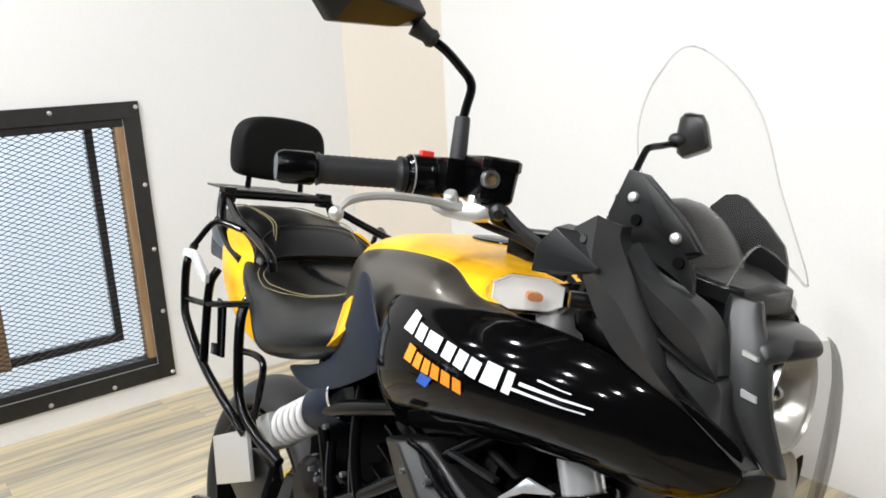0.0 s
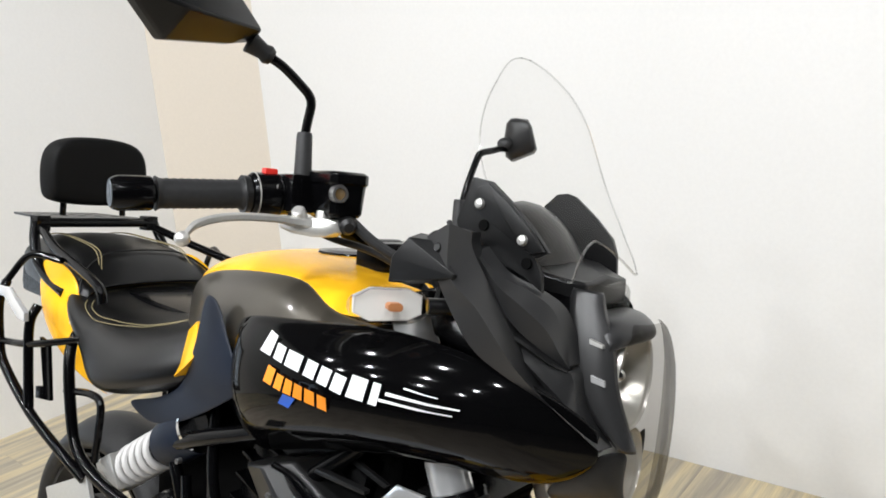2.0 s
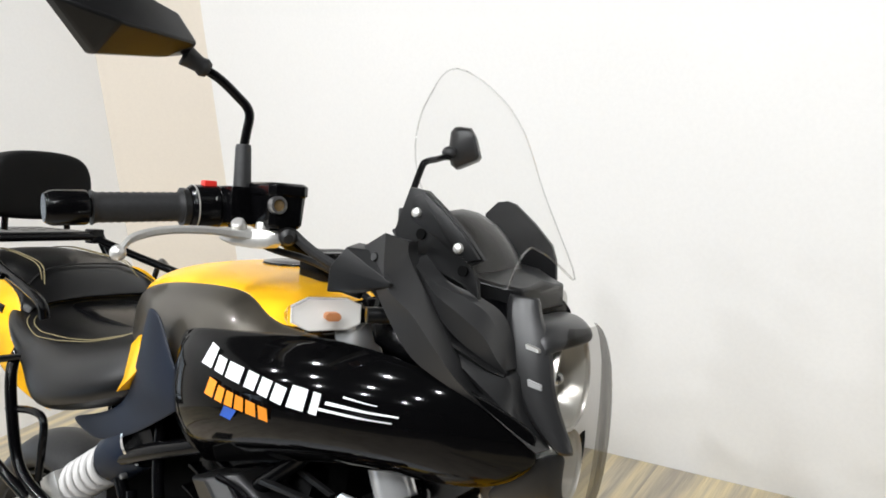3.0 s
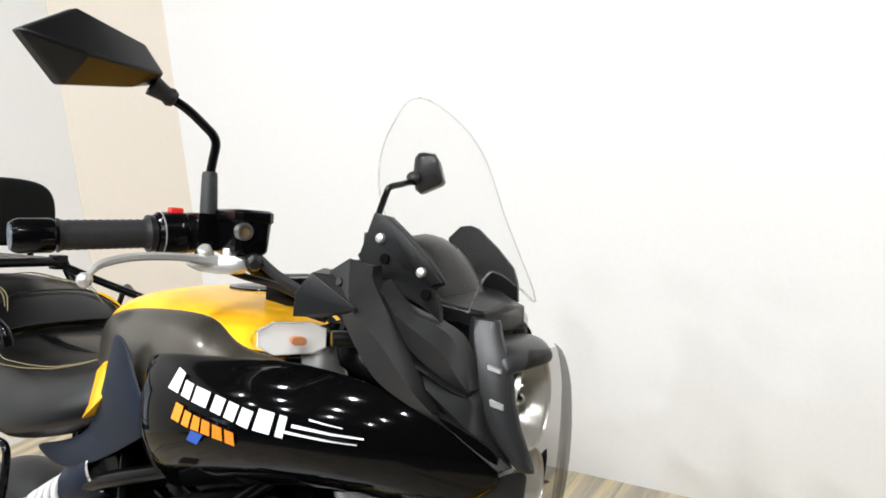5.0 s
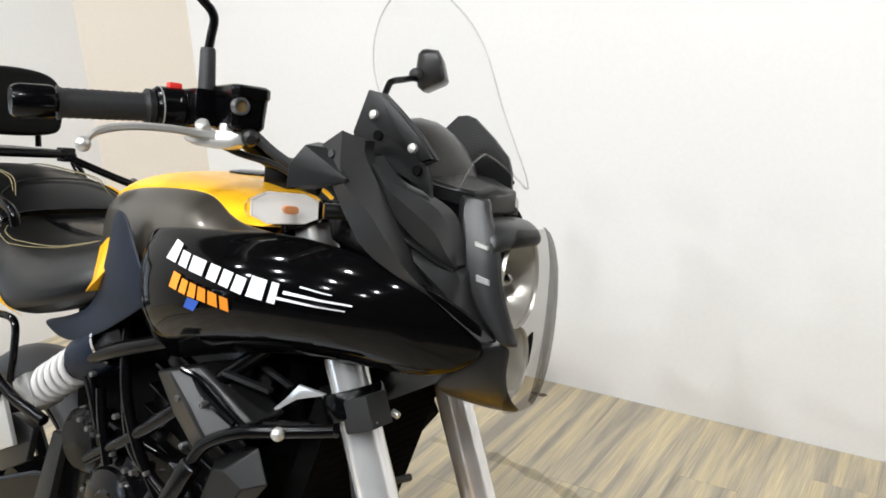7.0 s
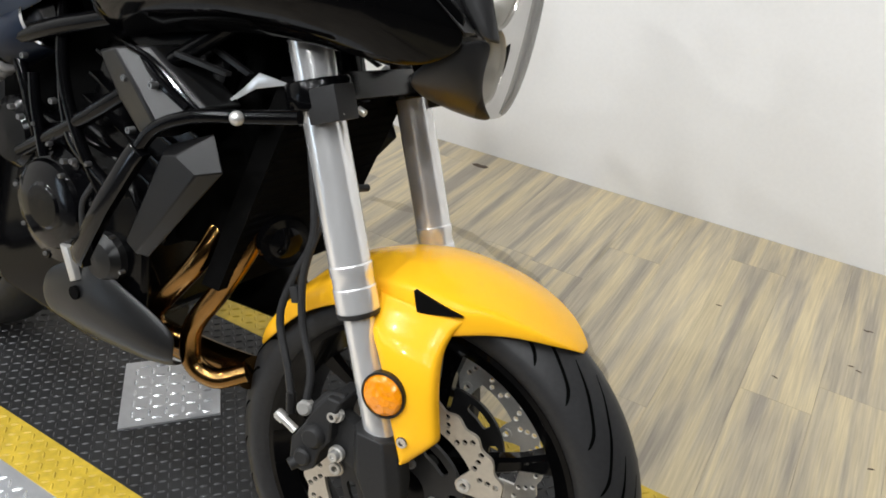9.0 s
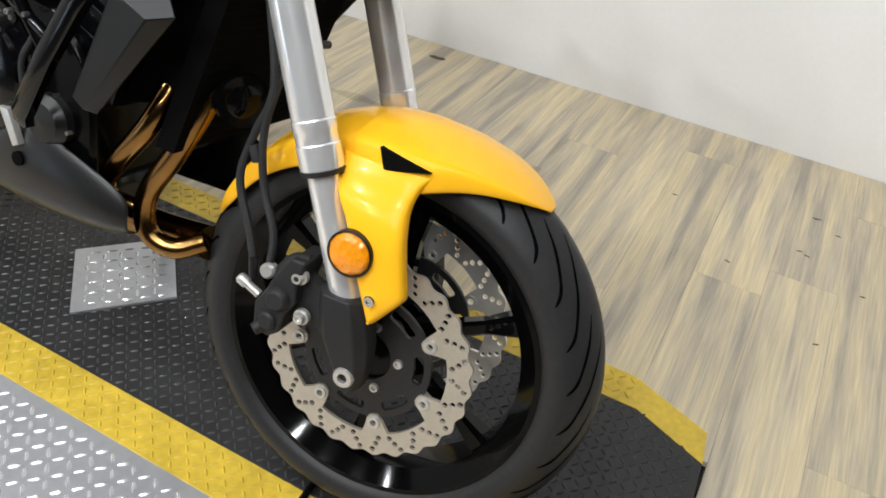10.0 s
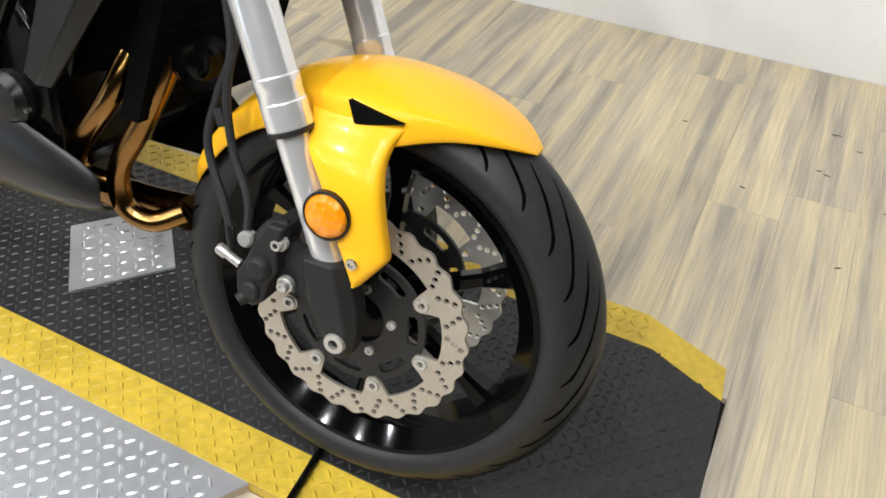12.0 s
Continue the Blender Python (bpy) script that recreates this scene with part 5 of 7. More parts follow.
# winglet beside the tank
both(lambda: loft([[(-0.226, -0.170, 1.075), (-0.228, -0.172, 1.044), (-0.195, -0.165, 1.036), (-0.172, -0.155, 1.095), (-0.200, -0.165, 1.098)],
                   [(-0.213, -0.196, 1.072), (-0.216, -0.196, 1.045), (-0.180, -0.186, 1.046), (-0.168, -0.176, 1.092), (-0.196, -0.190, 1.094)],
                   [(-0.137, -0.188, 1.061), (-0.138, -0.187, 1.057), (-0.135, -0.185, 1.057), (-0.134, -0.184, 1.060), (-0.136, -0.187, 1.062)]]), "winglet", MATT, fairing, "matt black winglet", bevel=0.0015, smooth=20)
both(lambda: lathe([(0.0, 0.003), (0.004, 0.003), (0.006, 0.0), (0.006, -0.004)], (-0.163, -0.181, 1.086), (0, -1, 0.2), 14), "screw", CHARCOAL, fairing)
# nose
NOSE = [
    [(-0.078, -0.040, 1.050), (-0.070, -0.060, 1.050), (-0.062, -0.066, 1.050), (-0.045, -0.062, 1.049), (-0.036, -0.056, 1.048), (-0.040, -0.044, 1.048)],
    [(-0.078, -0.048, 1.026), (-0.070, -0.066, 1.026), (-0.060, -0.072, 1.026), (-0.042, -0.068, 1.024), (-0.028, -0.061, 1.022), (-0.034, -0.050, 1.022)],
    [(-0.075, -0.054, 0.998), (-0.067, -0.072, 0.998), (-0.056, -0.078, 0.998), (-0.034, -0.074, 0.998), (-0.012, -0.064, 0.998), (-0.018, -0.052, 0.998)],
    [(-0.066, -0.056, 0.968), (-0.058, -0.076, 0.968), (-0.047, -0.081, 0.968), (-0.028, -0.077, 0.967), (-0.009, -0.066, 0.966), (-0.015, -0.054, 0.966)],
    [(-0.054, -0.056, 0.943), (-0.046, -0.076, 0.943), (-0.036, -0.081, 0.943), (-0.020, -0.077, 0.943), (-0.004, -0.066, 0.943), (-0.010, -0.054, 0.943)],
    [(-0.038, -0.054, 0.916), (-0.030, -0.073, 0.916), (-0.021, -0.078, 0.916), (-0.007, -0.073, 0.916), (0.005, -0.062, 0.916), (0.000, -0.052, 0.916)],
    [(-0.008, -0.048, 0.886), (0.000, -0.066, 0.886), (0.006, -0.069, 0.885), (0.013, -0.065, 0.884), (0.017, -0.055, 0.883), (0.012, -0.046, 0.883)],
]
sheet(NOSE, "nose_panel", FAIRING, 0.003, 1, fairing, "satin charcoal nose panel", mirror=False, smooth=30)
part("vent", slab([(-0.030, -0.0825, 0.963), (-0.017, -0.0765, 0.958), (-0.016, -0.0765, 0.952), (-0.029, -0.0820, 0.956)], 0.006, 0, (0, 1, 0)), ALU, fairing, "small silver vent")
part("vent", slab([(-0.036, -0.0800, 1.000), (-0.023, -0.0745, 0.995), (-0.022, -0.0745, 0.991), (-0.035, -0.0800, 0.995)], 0.006, 0, (0, 1, 0)), STEEL, fairing, "small grey vent")
# chin below the headlamp
CHIN = [
    [(-0.070, -0.088, 0.834), (-0.04, -0.090, 0.862), (-0.012, -0.078, 0.886), (0.009, -0.052, 0.887)],
    [(-0.070, -0.086, 0.824), (-0.035, -0.084, 0.838), (-0.012, -0.072, 0.852), (0.003, -0.050, 0.864)],
    [(-0.068, -0.068, 0.812), (-0.035, -0.068, 0.815), (-0.014, -0.062, 0.825), (0.000, -0.046, 0.834)],
    [(-0.065, -0.03, 0.800), (-0.035, -0.034, 0.796), (-0.012, -0.032, 0.800), (0.000, -0.024, 0.806)],
    [(-0.06, 0.0, 0.798), (-0.035, 0.0, 0.790), (-0.010, 0.0, 0.788), (0.000, 0.0, 0.794)],
]
GREY_MATT = grained(material("grey_black_plastic", (0.016, 0.016, 0.0165), 0.36), 400, 0.1, 0.1, 0.05, distance=0.0004)
sheet(CHIN, "chin", GREY_MATT, 0.004, 2, fairing, "satin grey chin panel", mirror=False)
sheet([[(x, -y * 0.9, z) for x, y, z in row[:2]] + [(-0.026, -row[2][1] * 0.9, row[2][2])] for row in CHIN], "chin", GREY_MATT, 0.004, 1, fairing, "satin grey chin panel", mirror=False)

# -- headlamp --
lamp = new("headlamp")
lamp.parent = bike
REFLECT = material("headlamp_reflector", (0.93, 0.90, 0.83), 0.22, 0.35)
SMOOTH_BLACK = grained(material("satin_black_cover", (0.012, 0.011, 0.010), 0.28), 300, 0.1)
for zc, rz, ry in ((0.950, 0.058, 0.046), (0.850, 0.044, 0.036)):
    bm = bmesh.new()
    rings = []
    for k in range(8):
        f = k / 7
        rings.append([bm.verts.new((-0.020 - 0.050 * math.sqrt(max(0.0, 1 - f * f)), f * ry * math.cos(2 * math.pi * j / 32), zc + f * rz * math.sin(2 * math.pi * j / 32))) for j in range(32)] if k else [bm.verts.new((-0.070, 0.0005 * math.cos(2 * math.pi * j / 32), zc + 0.0005 * math.sin(2 * math.pi * j / 32))) for j in range(32)])
    skin(bm, rings, caps=False)
    part("reflector", bm, REFLECT, lamp, "bright reflector bowl")
    bm = lathe([(0.97, 0.011), (1.00, 0.014), (1.035, 0.010), (1.00, 0.005)], (0, 0, 0), (1, 0, 0), 40, closed=True)
    bm.transform(Matrix.Translation((-0.029, 0, zc)) @ Matrix.Diagonal((1, ry, rz, 1)))
    part("bezel", bm, REFLECT, lamp, "bright lamp bezel")
    part("bulb", ball((-0.045, 0, zc), 0.011, squash=(1.6, 1, 1)), CHROME, lamp)
bm = bmesh.new()
rows = []
for k in range(15):
    v = radians(-78 + 156 * k / 14)
    row = []
    for j in range(17):
        u = radians(-84 + 168 * j / 16)
        zc = 0.905 + 0.112 * math.sin(v)
        yr = lerp([(0.79, 0.030), (0.83, 0.045), (0.87, 0.053), (0.92, 0.058), (0.97, 0.057), (1.005, 0.044), (1.02, 0.026)], zc)
        xr = 0.036 * math.cos(v) ** 0.6
        row.append((-0.010 + xr * math.cos(u), yr * math.sin(u), zc))
    rows.append(row)
skin(bm, [[bm.verts.new(p) for p in row] for row in rows], closed=False, caps=False)
lens = part("lens", bm, SMOKE, lamp, "clear bulging lamp lens")
lens.visible_shadow = False
part("housing", loft([[(x, y * w, 0.905 + z * h) for y, z in [(math.sin(2 * math.pi * j / 24), math.cos(2 * math.pi * j / 24)) for j in range(24)]] for x, w, h in ((-0.12, 0.045, 0.06), (-0.095, 0.052, 0.10), (-0.074, 0.054, 0.108))]), DARK, lamp)
shell_of([[(x, y, z) for x, z in ((back, 1.021 + up), (back * 0.5 + front * 0.5, 1.019 + up), (front - 0.008, 1.012 + up), (front, 1.002 + up), (front - 0.001, 0.994 + up), (front - 0.008, 0.990 + up))]
          for y, back, front, up in ((-0.068, -0.050, -0.018, -0.010), (-0.062, -0.050, -0.014, -0.004), (-0.048, -0.050, -0.006, 0.001), (-0.026, -0.050, -0.001, 0.003), (0.0, -0.050, 0.0, 0.003), (0.026, -0.050, -0.005, 0.002), (0.044, -0.050, -0.018, -0.001), (0.056, -0.050, -0.032, -0.006))],
         "hood", FAIRING, lamp, "satin charcoal lamp hood", 0.003, 1, 40)
part("position_lamp", loft([[(x, y * w, 1.034 + z * h) for y, z in ((-1, -0.8), (-0.85, -1), (0.85, -1), (1, -0.8), (1, 0.6), (0.8, 1), (-0.8, 1), (-1, 0.6))] for x, w, h in ((-0.074, 0.046, 0.019), (-0.054, 0.040, 0.018), (-0.042, 0.028, 0.014), (-0.038, 0.018, 0.008))]), LAMP_CLEAR, lamp, "clear position lamp lens")
part("position_backing", block((0.010, 0.070, 0.030), (-0.070, 0, 1.034), bevel=0.004), GREY_MATT, lamp)
part("position_reflector", block((0.006, 0.030, 0.022), (-0.062, -0.018, 1.034), bevel=0.003), REFLECT, lamp)
part("cowl_top", loft([[(x, y * w, z + (0.006 if abs(y) < 0.5 else 0)) for y in (-1, -0.6, 0, 0.6, 1)] + [(x, y * w, z - 0.03) for y in (1, 0, -1)] for x, w, z in ((-0.15, 0.098, 1.070), (-0.11, 0.085, 1.066), (-0.08, 0.066, 1.058), (-0.058, 0.052, 1.054))]), MATT, lamp, "matt black upper cowl", bevel=0.004)

# -- windscreen --
screen = new("windscreen")
screen.parent = bike
profile = [(1.057, -0.062, 0.088, 0.004), (1.070, -0.076, 0.108, 0.012), (1.090, -0.094, 0.124, 0.022), (1.12, -0.115, 0.135, 0.032), (1.165, -0.140, 0.140, 0.040), (1.205, -0.153, 0.134, 0.036), (1.24, -0.160, 0.117, 0.028), (1.27, -0.167, 0.088, 0.016), (1.29, -0.176, 0.060, 0.008), (1.302, -0.183, 0.035, 0.004), (1.308, -0.187, 0.012, 0.001)]
rows = []
for i, (z, x, w, sweep) in enumerate(profile):
    row = []
    for j in range(21):
        u = -1 + 2 * j / 20
        lift = (0.040, 0.030, 0.014, 0.0)[min(i, 3)] * max(0.0, 1 - (abs(u) * 1.12) ** 1.5)
        row.append((x + sweep * (1 - abs(u) ** 2.2) - lift * 0.5, w * u, z + lift))
    rows.append(row)
bm = bmesh.new()
skin(bm, [[bm.verts.new(p) for p in row] for row in rows], closed=False, caps=False)
sh = part("sheet", bm, CLEAR, screen, "clear plastic windscreen")
sb = sh.modifiers.new("subdivision", "SUBSURF")
sb.levels = sb.render_levels = 1
sh.visible_shadow = False
rim = [rows[i][0] for i in range(len(rows))] + [rows[-1][j] for j in range(1, 20)] + [rows[i][-1] for i in range(len(rows) - 1, -1, -1)]
edge = part("edge", tube(rim, 0.0010, 6, steps=3), EDGE_CLEAR, screen, "polished windscreen edge")
edge2 = part("edge", tube(rows[0], 0.0016, 6, steps=3), EDGE_CLEAR, screen, "polished windscreen edge")
for e in (edge, edge2):
    e.visible_shadow = False
part("screen_bracket", slab([(-0.168, -0.120, 1.161), (-0.186, -0.122, 1.113), (-0.183, -0.122, 1.102), (-0.142, -0.120, 1.078), (-0.099, -0.116, 1.060), (-0.078, -0.112, 1.045), (-0.080, -0.112, 1.062), (-0.088, -0.113, 1.080), (-0.073, -0.112, 1.087), (-0.094, -0.115, 1.113), (-0.122, -0.118, 1.139), (-0.144, -0.120, 1.157)], 0.006, 0.0012, (0, 1, 0)), MATT, screen, "matt black screen bracket")
part("screen_bracket", slab([(-0.160, -0.1245, 1.150), (-0.164, -0.1250, 1.127), (-0.106, -0.1210, 1.094), (-0.090, -0.1190, 1.084), (-0.076, -0.1180, 1.088), (-0.096, -0.1195, 1.113), (-0.123, -0.1220, 1.138), (-0.145, -0.1240, 1.155)], 0.005, 0.0015, (0, 1, 0)), MATT, screen)
part("screen_bracket", slab([(-0.212, 0.116, 1.131), (-0.194, 0.118, 1.148), (-0.180, 0.120, 1.150), (-0.167, 0.120, 1.146), (-0.136, 0.120, 1.121), (-0.110, 0.120, 1.095), (-0.103, 0.120, 1.076), (-0.101, 0.120, 1.050), (-0.135, 0.119, 1.046), (-0.171, 0.118, 1.046), (-0.205, 0.117, 1.090)], 0.006, 0.0012, (0, -1, 0)), MATT, screen, "matt black screen bracket")
part("screen_bracket", slab([(-0.168, -0.118, 1.161), (-0.178, -0.085, 1.158), (-0.196, -0.09, 1.108), (-0.186, -0.121, 1.113)], 0.004, 0.001, (1, 0, 0)), MATT, screen)
for p in ((-0.154, -0.1250, 1.133), (-0.100, -0.1210, 1.098)):
    part("screw", lathe([(0.0, 0.004), (0.003, 0.004), (0.005, 0.0028), (0.006, 0.0), (0.006, -0.003)], p, (0, -1, 0.1), 18), STEEL, screen, "bright dome screw")
for p in ((-0.150, -0.1212, 1.110), (-0.096, -0.1165, 1.074)):
    part("hole", lathe([(0.0, 0.0008), (0.006, 0.0008), (0.006, -0.002)], p, (0, -1, 0.1), 16), SHADE_BLACK, screen)
HUMP = [(-0.225, 1.110), (-0.207, 1.134), (-0.178, 1.144), (-0.148, 1.133), (-0.122, 1.107), (-0.104, 1.075), (-0.098, 1.055), (-0.110, 1.030), (-0.160, 1.010), (-0.230, 1.030)]
part("instrument_cover", loft([[(-0.165 + (x + 0.165) * f, y, 1.03 + (z - 1.03) * f) for x, z in HUMP] for y, f in ((-0.085, 0.35), (-0.070, 0.66), (-0.045, 0.88), (-0.018, 0.98), (0.018, 0.98), (0.045, 0.88), (0.070, 0.66), (0.085, 0.35))]), SMOOTH_BLACK, fairing, "smooth dark instrument cover", smooth=70, sub=1)

# -- turn signals --
def signal(side):
    sig = new("turn_signal")
    sig.parent = bike
    a, b = Vector((-0.222, -0.250 * 1, 1.0235)), Vector((-0.176, -0.176, 1.0225))
    d = (b - a).normalized()
    front = Vector((0.85, -0.53, 0.0)).normalized()
    rows = []
    for u, h, t in ((0.0, 0.004, 0.004), (0.05, 0.010, 0.010), (0.30, 0.0195, 0.016), (0.78, 0.0185, 0.016), (0.93, 0.014, 0.012), (1.0, 0.008, 0.008)):
        c = a.lerp(b, u)
        rows.append([c + Vector((0, 0, sz * h)) + front * sx * t for sx, sz in ((-0.3, -1), (0.35, -1), (0.8, -0.7), (1, -0.2), (1, 0.2), (0.8, 0.7), (0.35, 1), (-0.3, 1), (-0.6, 0.6), (-0.6, -0.6))])
    bm = loft(rows)
    stalk = tube([tuple(b), (-0.16, -0.155, 1.022), (-0.15, -0.13, 1.02)], 0.009, 12)
    amber = loft([[a.lerp(b, u) + front * 0.007 + Vector((0, 0, sz * h)) + front * sx * 0.006 for sx, sz in ((-1, -1), (1, -1), (1, 1), (-1, 1))] for u, h in ((0.46, 0.002), (0.49, 0.0042), (0.61, 0.0042), (0.64, 0.002))])
    back = loft([[a.lerp(b, u) - front * 0.010 + Vector((0, 0, sz * h)) + front * sx * 0.003 for sx, sz in ((-1, -1), (1, -1), (1, 1), (-1, 1))] for u, h in ((0.1, 0.009), (0.3, 0.0175), (0.78, 0.0165), (0.95, 0.010))])
    for m in (bm, stalk, amber, back):
        if side > 0:
            m.transform(FLIP)
    part("lens", bm, SIGNAL_LENS, sig, "clear faceted lens", smooth=25)
    part("bulb", amber, AMBER_BULB, sig, "amber bulb")
    part("reflector", back, SIGNAL_BACK, sig)
    part("stalk", stalk, MATT, sig)


SIGNAL_LENS = thin_pane("clear_signal_lens", (0.93, 0.925, 0.915), 0.2)
SIGNAL_BACK = material("signal_reflector", (0.92, 0.91, 0.89), 0.3)
AMBER_BULB = material("amber_bulb", (0.62, 0.26, 0.11), 0.4)
signal(-1)
signal(1)

# -- seat and tail --
seat = new("seat")
seat.parent = bike
CUSHION = [
    station(-0.585, (0.0, 0.962), (0.070, 0.960), (0.116, 0.950), (0.152, 0.924), (0.168, 0.894), (0.168, 0.864), (0.135, 0.852)),
    station(-0.60, (0.0, 0.953), (0.080, 0.951), (0.130, 0.940), (0.166, 0.912), (0.182, 0.880), (0.182, 0.858), (0.145, 0.846)),
    station(-0.68, (0.0, 0.930), (0.092, 0.928), (0.150, 0.913), (0.190, 0.888), (0.208, 0.858), (0.208, 0.836), (0.165, 0.822)),
    station(-0.75, (0.0, 0.918), (0.100, 0.916), (0.155, 0.903), (0.193, 0.878), (0.211, 0.846), (0.210, 0.818), (0.166, 0.805)),
    station(-0.80, (0.0, 0.914), (0.105, 0.912), (0.158, 0.903), (0.191, 0.880), (0.207, 0.842), (0.205, 0.807), (0.160, 0.796)),
    station(-0.835, (0.0, 0.914), (0.108, 0.912), (0.158, 0.904), (0.186, 0.882), (0.197, 0.848), (0.193, 0.818), (0.150, 0.806)),
    station(-0.87, (0.0, 0.914), (0.110, 0.913), (0.155, 0.904), (0.178, 0.886), (0.184, 0.864), (0.179, 0.846), (0.142, 0.836)),
    station(-0.94, (0.0, 0.924), (0.108, 0.923), (0.152, 0.918), (0.170, 0.906), (0.171, 0.892), (0.160, 0.880), (0.130, 0.868)),
    station(-0.985, (0.0, 0.945), (0.095, 0.944), (0.135, 0.937), (0.148, 0.926), (0.148, 0.912), (0.140, 0.895), (0.115, 0.880)),
]
shell_of(half(CUSHION), "rider_cushion", VINYL, seat, "black vinyl rider cushion", 0.006)


def cushion_z(x, y):
    """Height of the rider cushion at x and y."""
    def across(row):
        return lerp([(-p[1], p[2]) for p in row[:4]], abs(y))
    for a, b in zip(CUSHION, CUSHION[1:]):
        if b[0][0] <= x <= a[0][0]:
            u = (x - a[0][0]) / (b[0][0] - a[0][0])
            return across(a) * (1 - u) + across(b) * u
    return across(CUSHION[-1])


shell_of(half([
    station(-0.945, (0.0, 0.944), (0.09, 0.943), (0.13, 0.935), (0.140, 0.915), (0.135, 0.89)),
    station(-0.975, (0.0, 0.972), (0.085, 0.968), (0.13, 0.950), (0.146, 0.925), (0.14, 0.89)),
    station(-1.015, (0.0, 0.998), (0.08, 0.994), (0.122, 0.975), (0.142, 0.945), (0.138, 0.905)),
    station(-1.09, (0.0, 1.010), (0.075, 1.006), (0.115, 0.990), (0.135, 0.960), (0.132, 0.92)),
    station(-1.18, (0.0, 1.016), (0.07, 1.012), (0.105, 0.998), (0.122, 0.972), (0.12, 0.93)),
    station(-1.25, (0.0, 1.008), (0.06, 1.005), (0.092, 0.992), (0.108, 0.97), (0.10, 0.93)),
    station(-1.285, (0.0, 0.99), (0.05, 0.988), (0.075, 0.978), (0.085, 0.96), (0.08, 0.93)),
]), "pillion_cushion", VINYL, seat, "black vinyl pillion cushion", 0.006)
for off in (0.0, 0.008):
    half_loop = [(-0.60, 0.080), (-0.66, 0.105), (-0.72, 0.140), (-0.80, 0.162), (-0.88, 0.162), (-0.93, 0.146), (-0.957, 0.105), (-0.965, 0.045)]
    loop = [(x + (off if x < -0.9 else 0), y - off) for x, y in half_loop] + [(-0.967 + off, 0.0)] + [(x + (off if x < -0.9 else 0), -y + off) for x, y in half_loop[::-1]]
    fine = smooth_path([(x, y, 0) for x, y in loop], 8)
    part("stitching", tube([(p.x, p.y, cushion_z(p.x, p.y) + 0.0030) for p in fine], 0.0009, 6, smooth=False), THREAD, seat, "pale double stitching")
for off in (0.0, 0.007):
    for yy in (-0.062, 0.062):
        s1 = 1 if yy > 0 else -1
        part("stitching", tube([(-0.978 - off, yy * 1.5, 0.966), (-1.012, yy * 1.28 + off * s1, 0.997), (-1.09, yy * 1.1 + off * s1, 1.0085), (-1.18, yy + off * s1, 1.0145), (-1.25, yy * 0.85 + off * s1, 1.0075)], 0.0010, 6, steps=8), THREAD, seat, "pale stitching")
part("seam", tube([(-0.962, -0.141, 0.932), (-0.985, -0.122, 0.9635), (-1.004, -0.080, 0.990), (-1.008, -0.030, 0.9965), (-1.008, 0.030, 0.9965), (-1.004, 0.080, 0.990), (-0.985, 0.122, 0.9635), (-0.962, 0.141, 0.932)], 0.0018, 6, steps=8), VINYL, seat)
both(lambda: lathe([(0.0, 0.003), (0.006, 0.002), (0.0085, -0.003)], (-0.925, -0.170, 0.892), (0, -1, 0.5), 14), "stud", STEEL, seat)

tail = new("tail")
tail.parent = bike
sheet([
    [(-1.122, -0.128, 0.974), (-1.052, -0.140, 0.990), (-0.97, -0.135, 0.955)],
    [(-1.102, -0.142, 0.945), (-1.03, -0.152, 0.945), (-0.95, -0.145, 0.915)],
    [(-1.084, -0.150, 0.915), (-1.02, -0.160, 0.900), (-0.94, -0.150, 0.870)],
    [(-1.060, -0.155, 0.878), (-1.00, -0.163, 0.865), (-0.92, -0.150, 0.830)],
    [(-1.021, -0.155, 0.842), (-0.975, -0.161, 0.825), (-0.90, -0.150, 0.800)],
    [(-0.951, -0.155, 0.808), (-0.92, -0.158, 0.798), (-0.87, -0.150, 0.783)],
    [(-0.885, -0.150, 0.786), (-0.87, -0.150, 0.784), (-0.84, -0.145, 0.778)],
], "tail_panel", YELLOW, 0.004, 2, tail, "glossy yellow tail panel")
both(lambda: slab([(-0.553, -0.192, 0.946), (-0.539, -0.200, 0.910), (-0.562, -0.203, 0.889), (-0.592, -0.200, 0.868), (-0.606, -0.180, 0.880), (-0.596, -0.176, 0.930), (-0.572, -0.180, 0.946)], 0.02, 0.002, (0, 1, 0)), "tail_panel", YELLOW, tail, "glossy yellow panel end")
sheet([
    [(-0.537, -0.192, 0.992), (-0.518, -0.198, 0.993), (-0.499, -0.198, 0.987)],
    [(-0.543, -0.197, 0.940), (-0.505, -0.207, 0.942), (-0.466, -0.207, 0.942)],
    [(-0.556, -0.198, 0.905), (-0.495, -0.212, 0.906), (-0.434, -0.211, 0.903)],
    [(-0.585, -0.184, 0.870), (-0.510, -0.208, 0.872), (-0.424, -0.211, 0.882)],
    [(-0.625, -0.172, 0.836), (-0.570, -0.186, 0.840), (-0.490, -0.204, 0.849)],
    [(-0.700, -0.164, 0.808), (-0.650, -0.172, 0.806), (-0.575, -0.186, 0.806)],
    [(-0.785, -0.156, 0.790), (-0.750, -0.160, 0.778), (-0.690, -0.168, 0.768)],
], "side_cover", BLUEGREY, 0.004, 2, tail, "blue-grey plastic side cover")
part("tail_core", block((0.64, 0.13, 0.08), (-1.03, 0, 0.90), (0, 4, 0), bevel=0.02), DARK, tail)

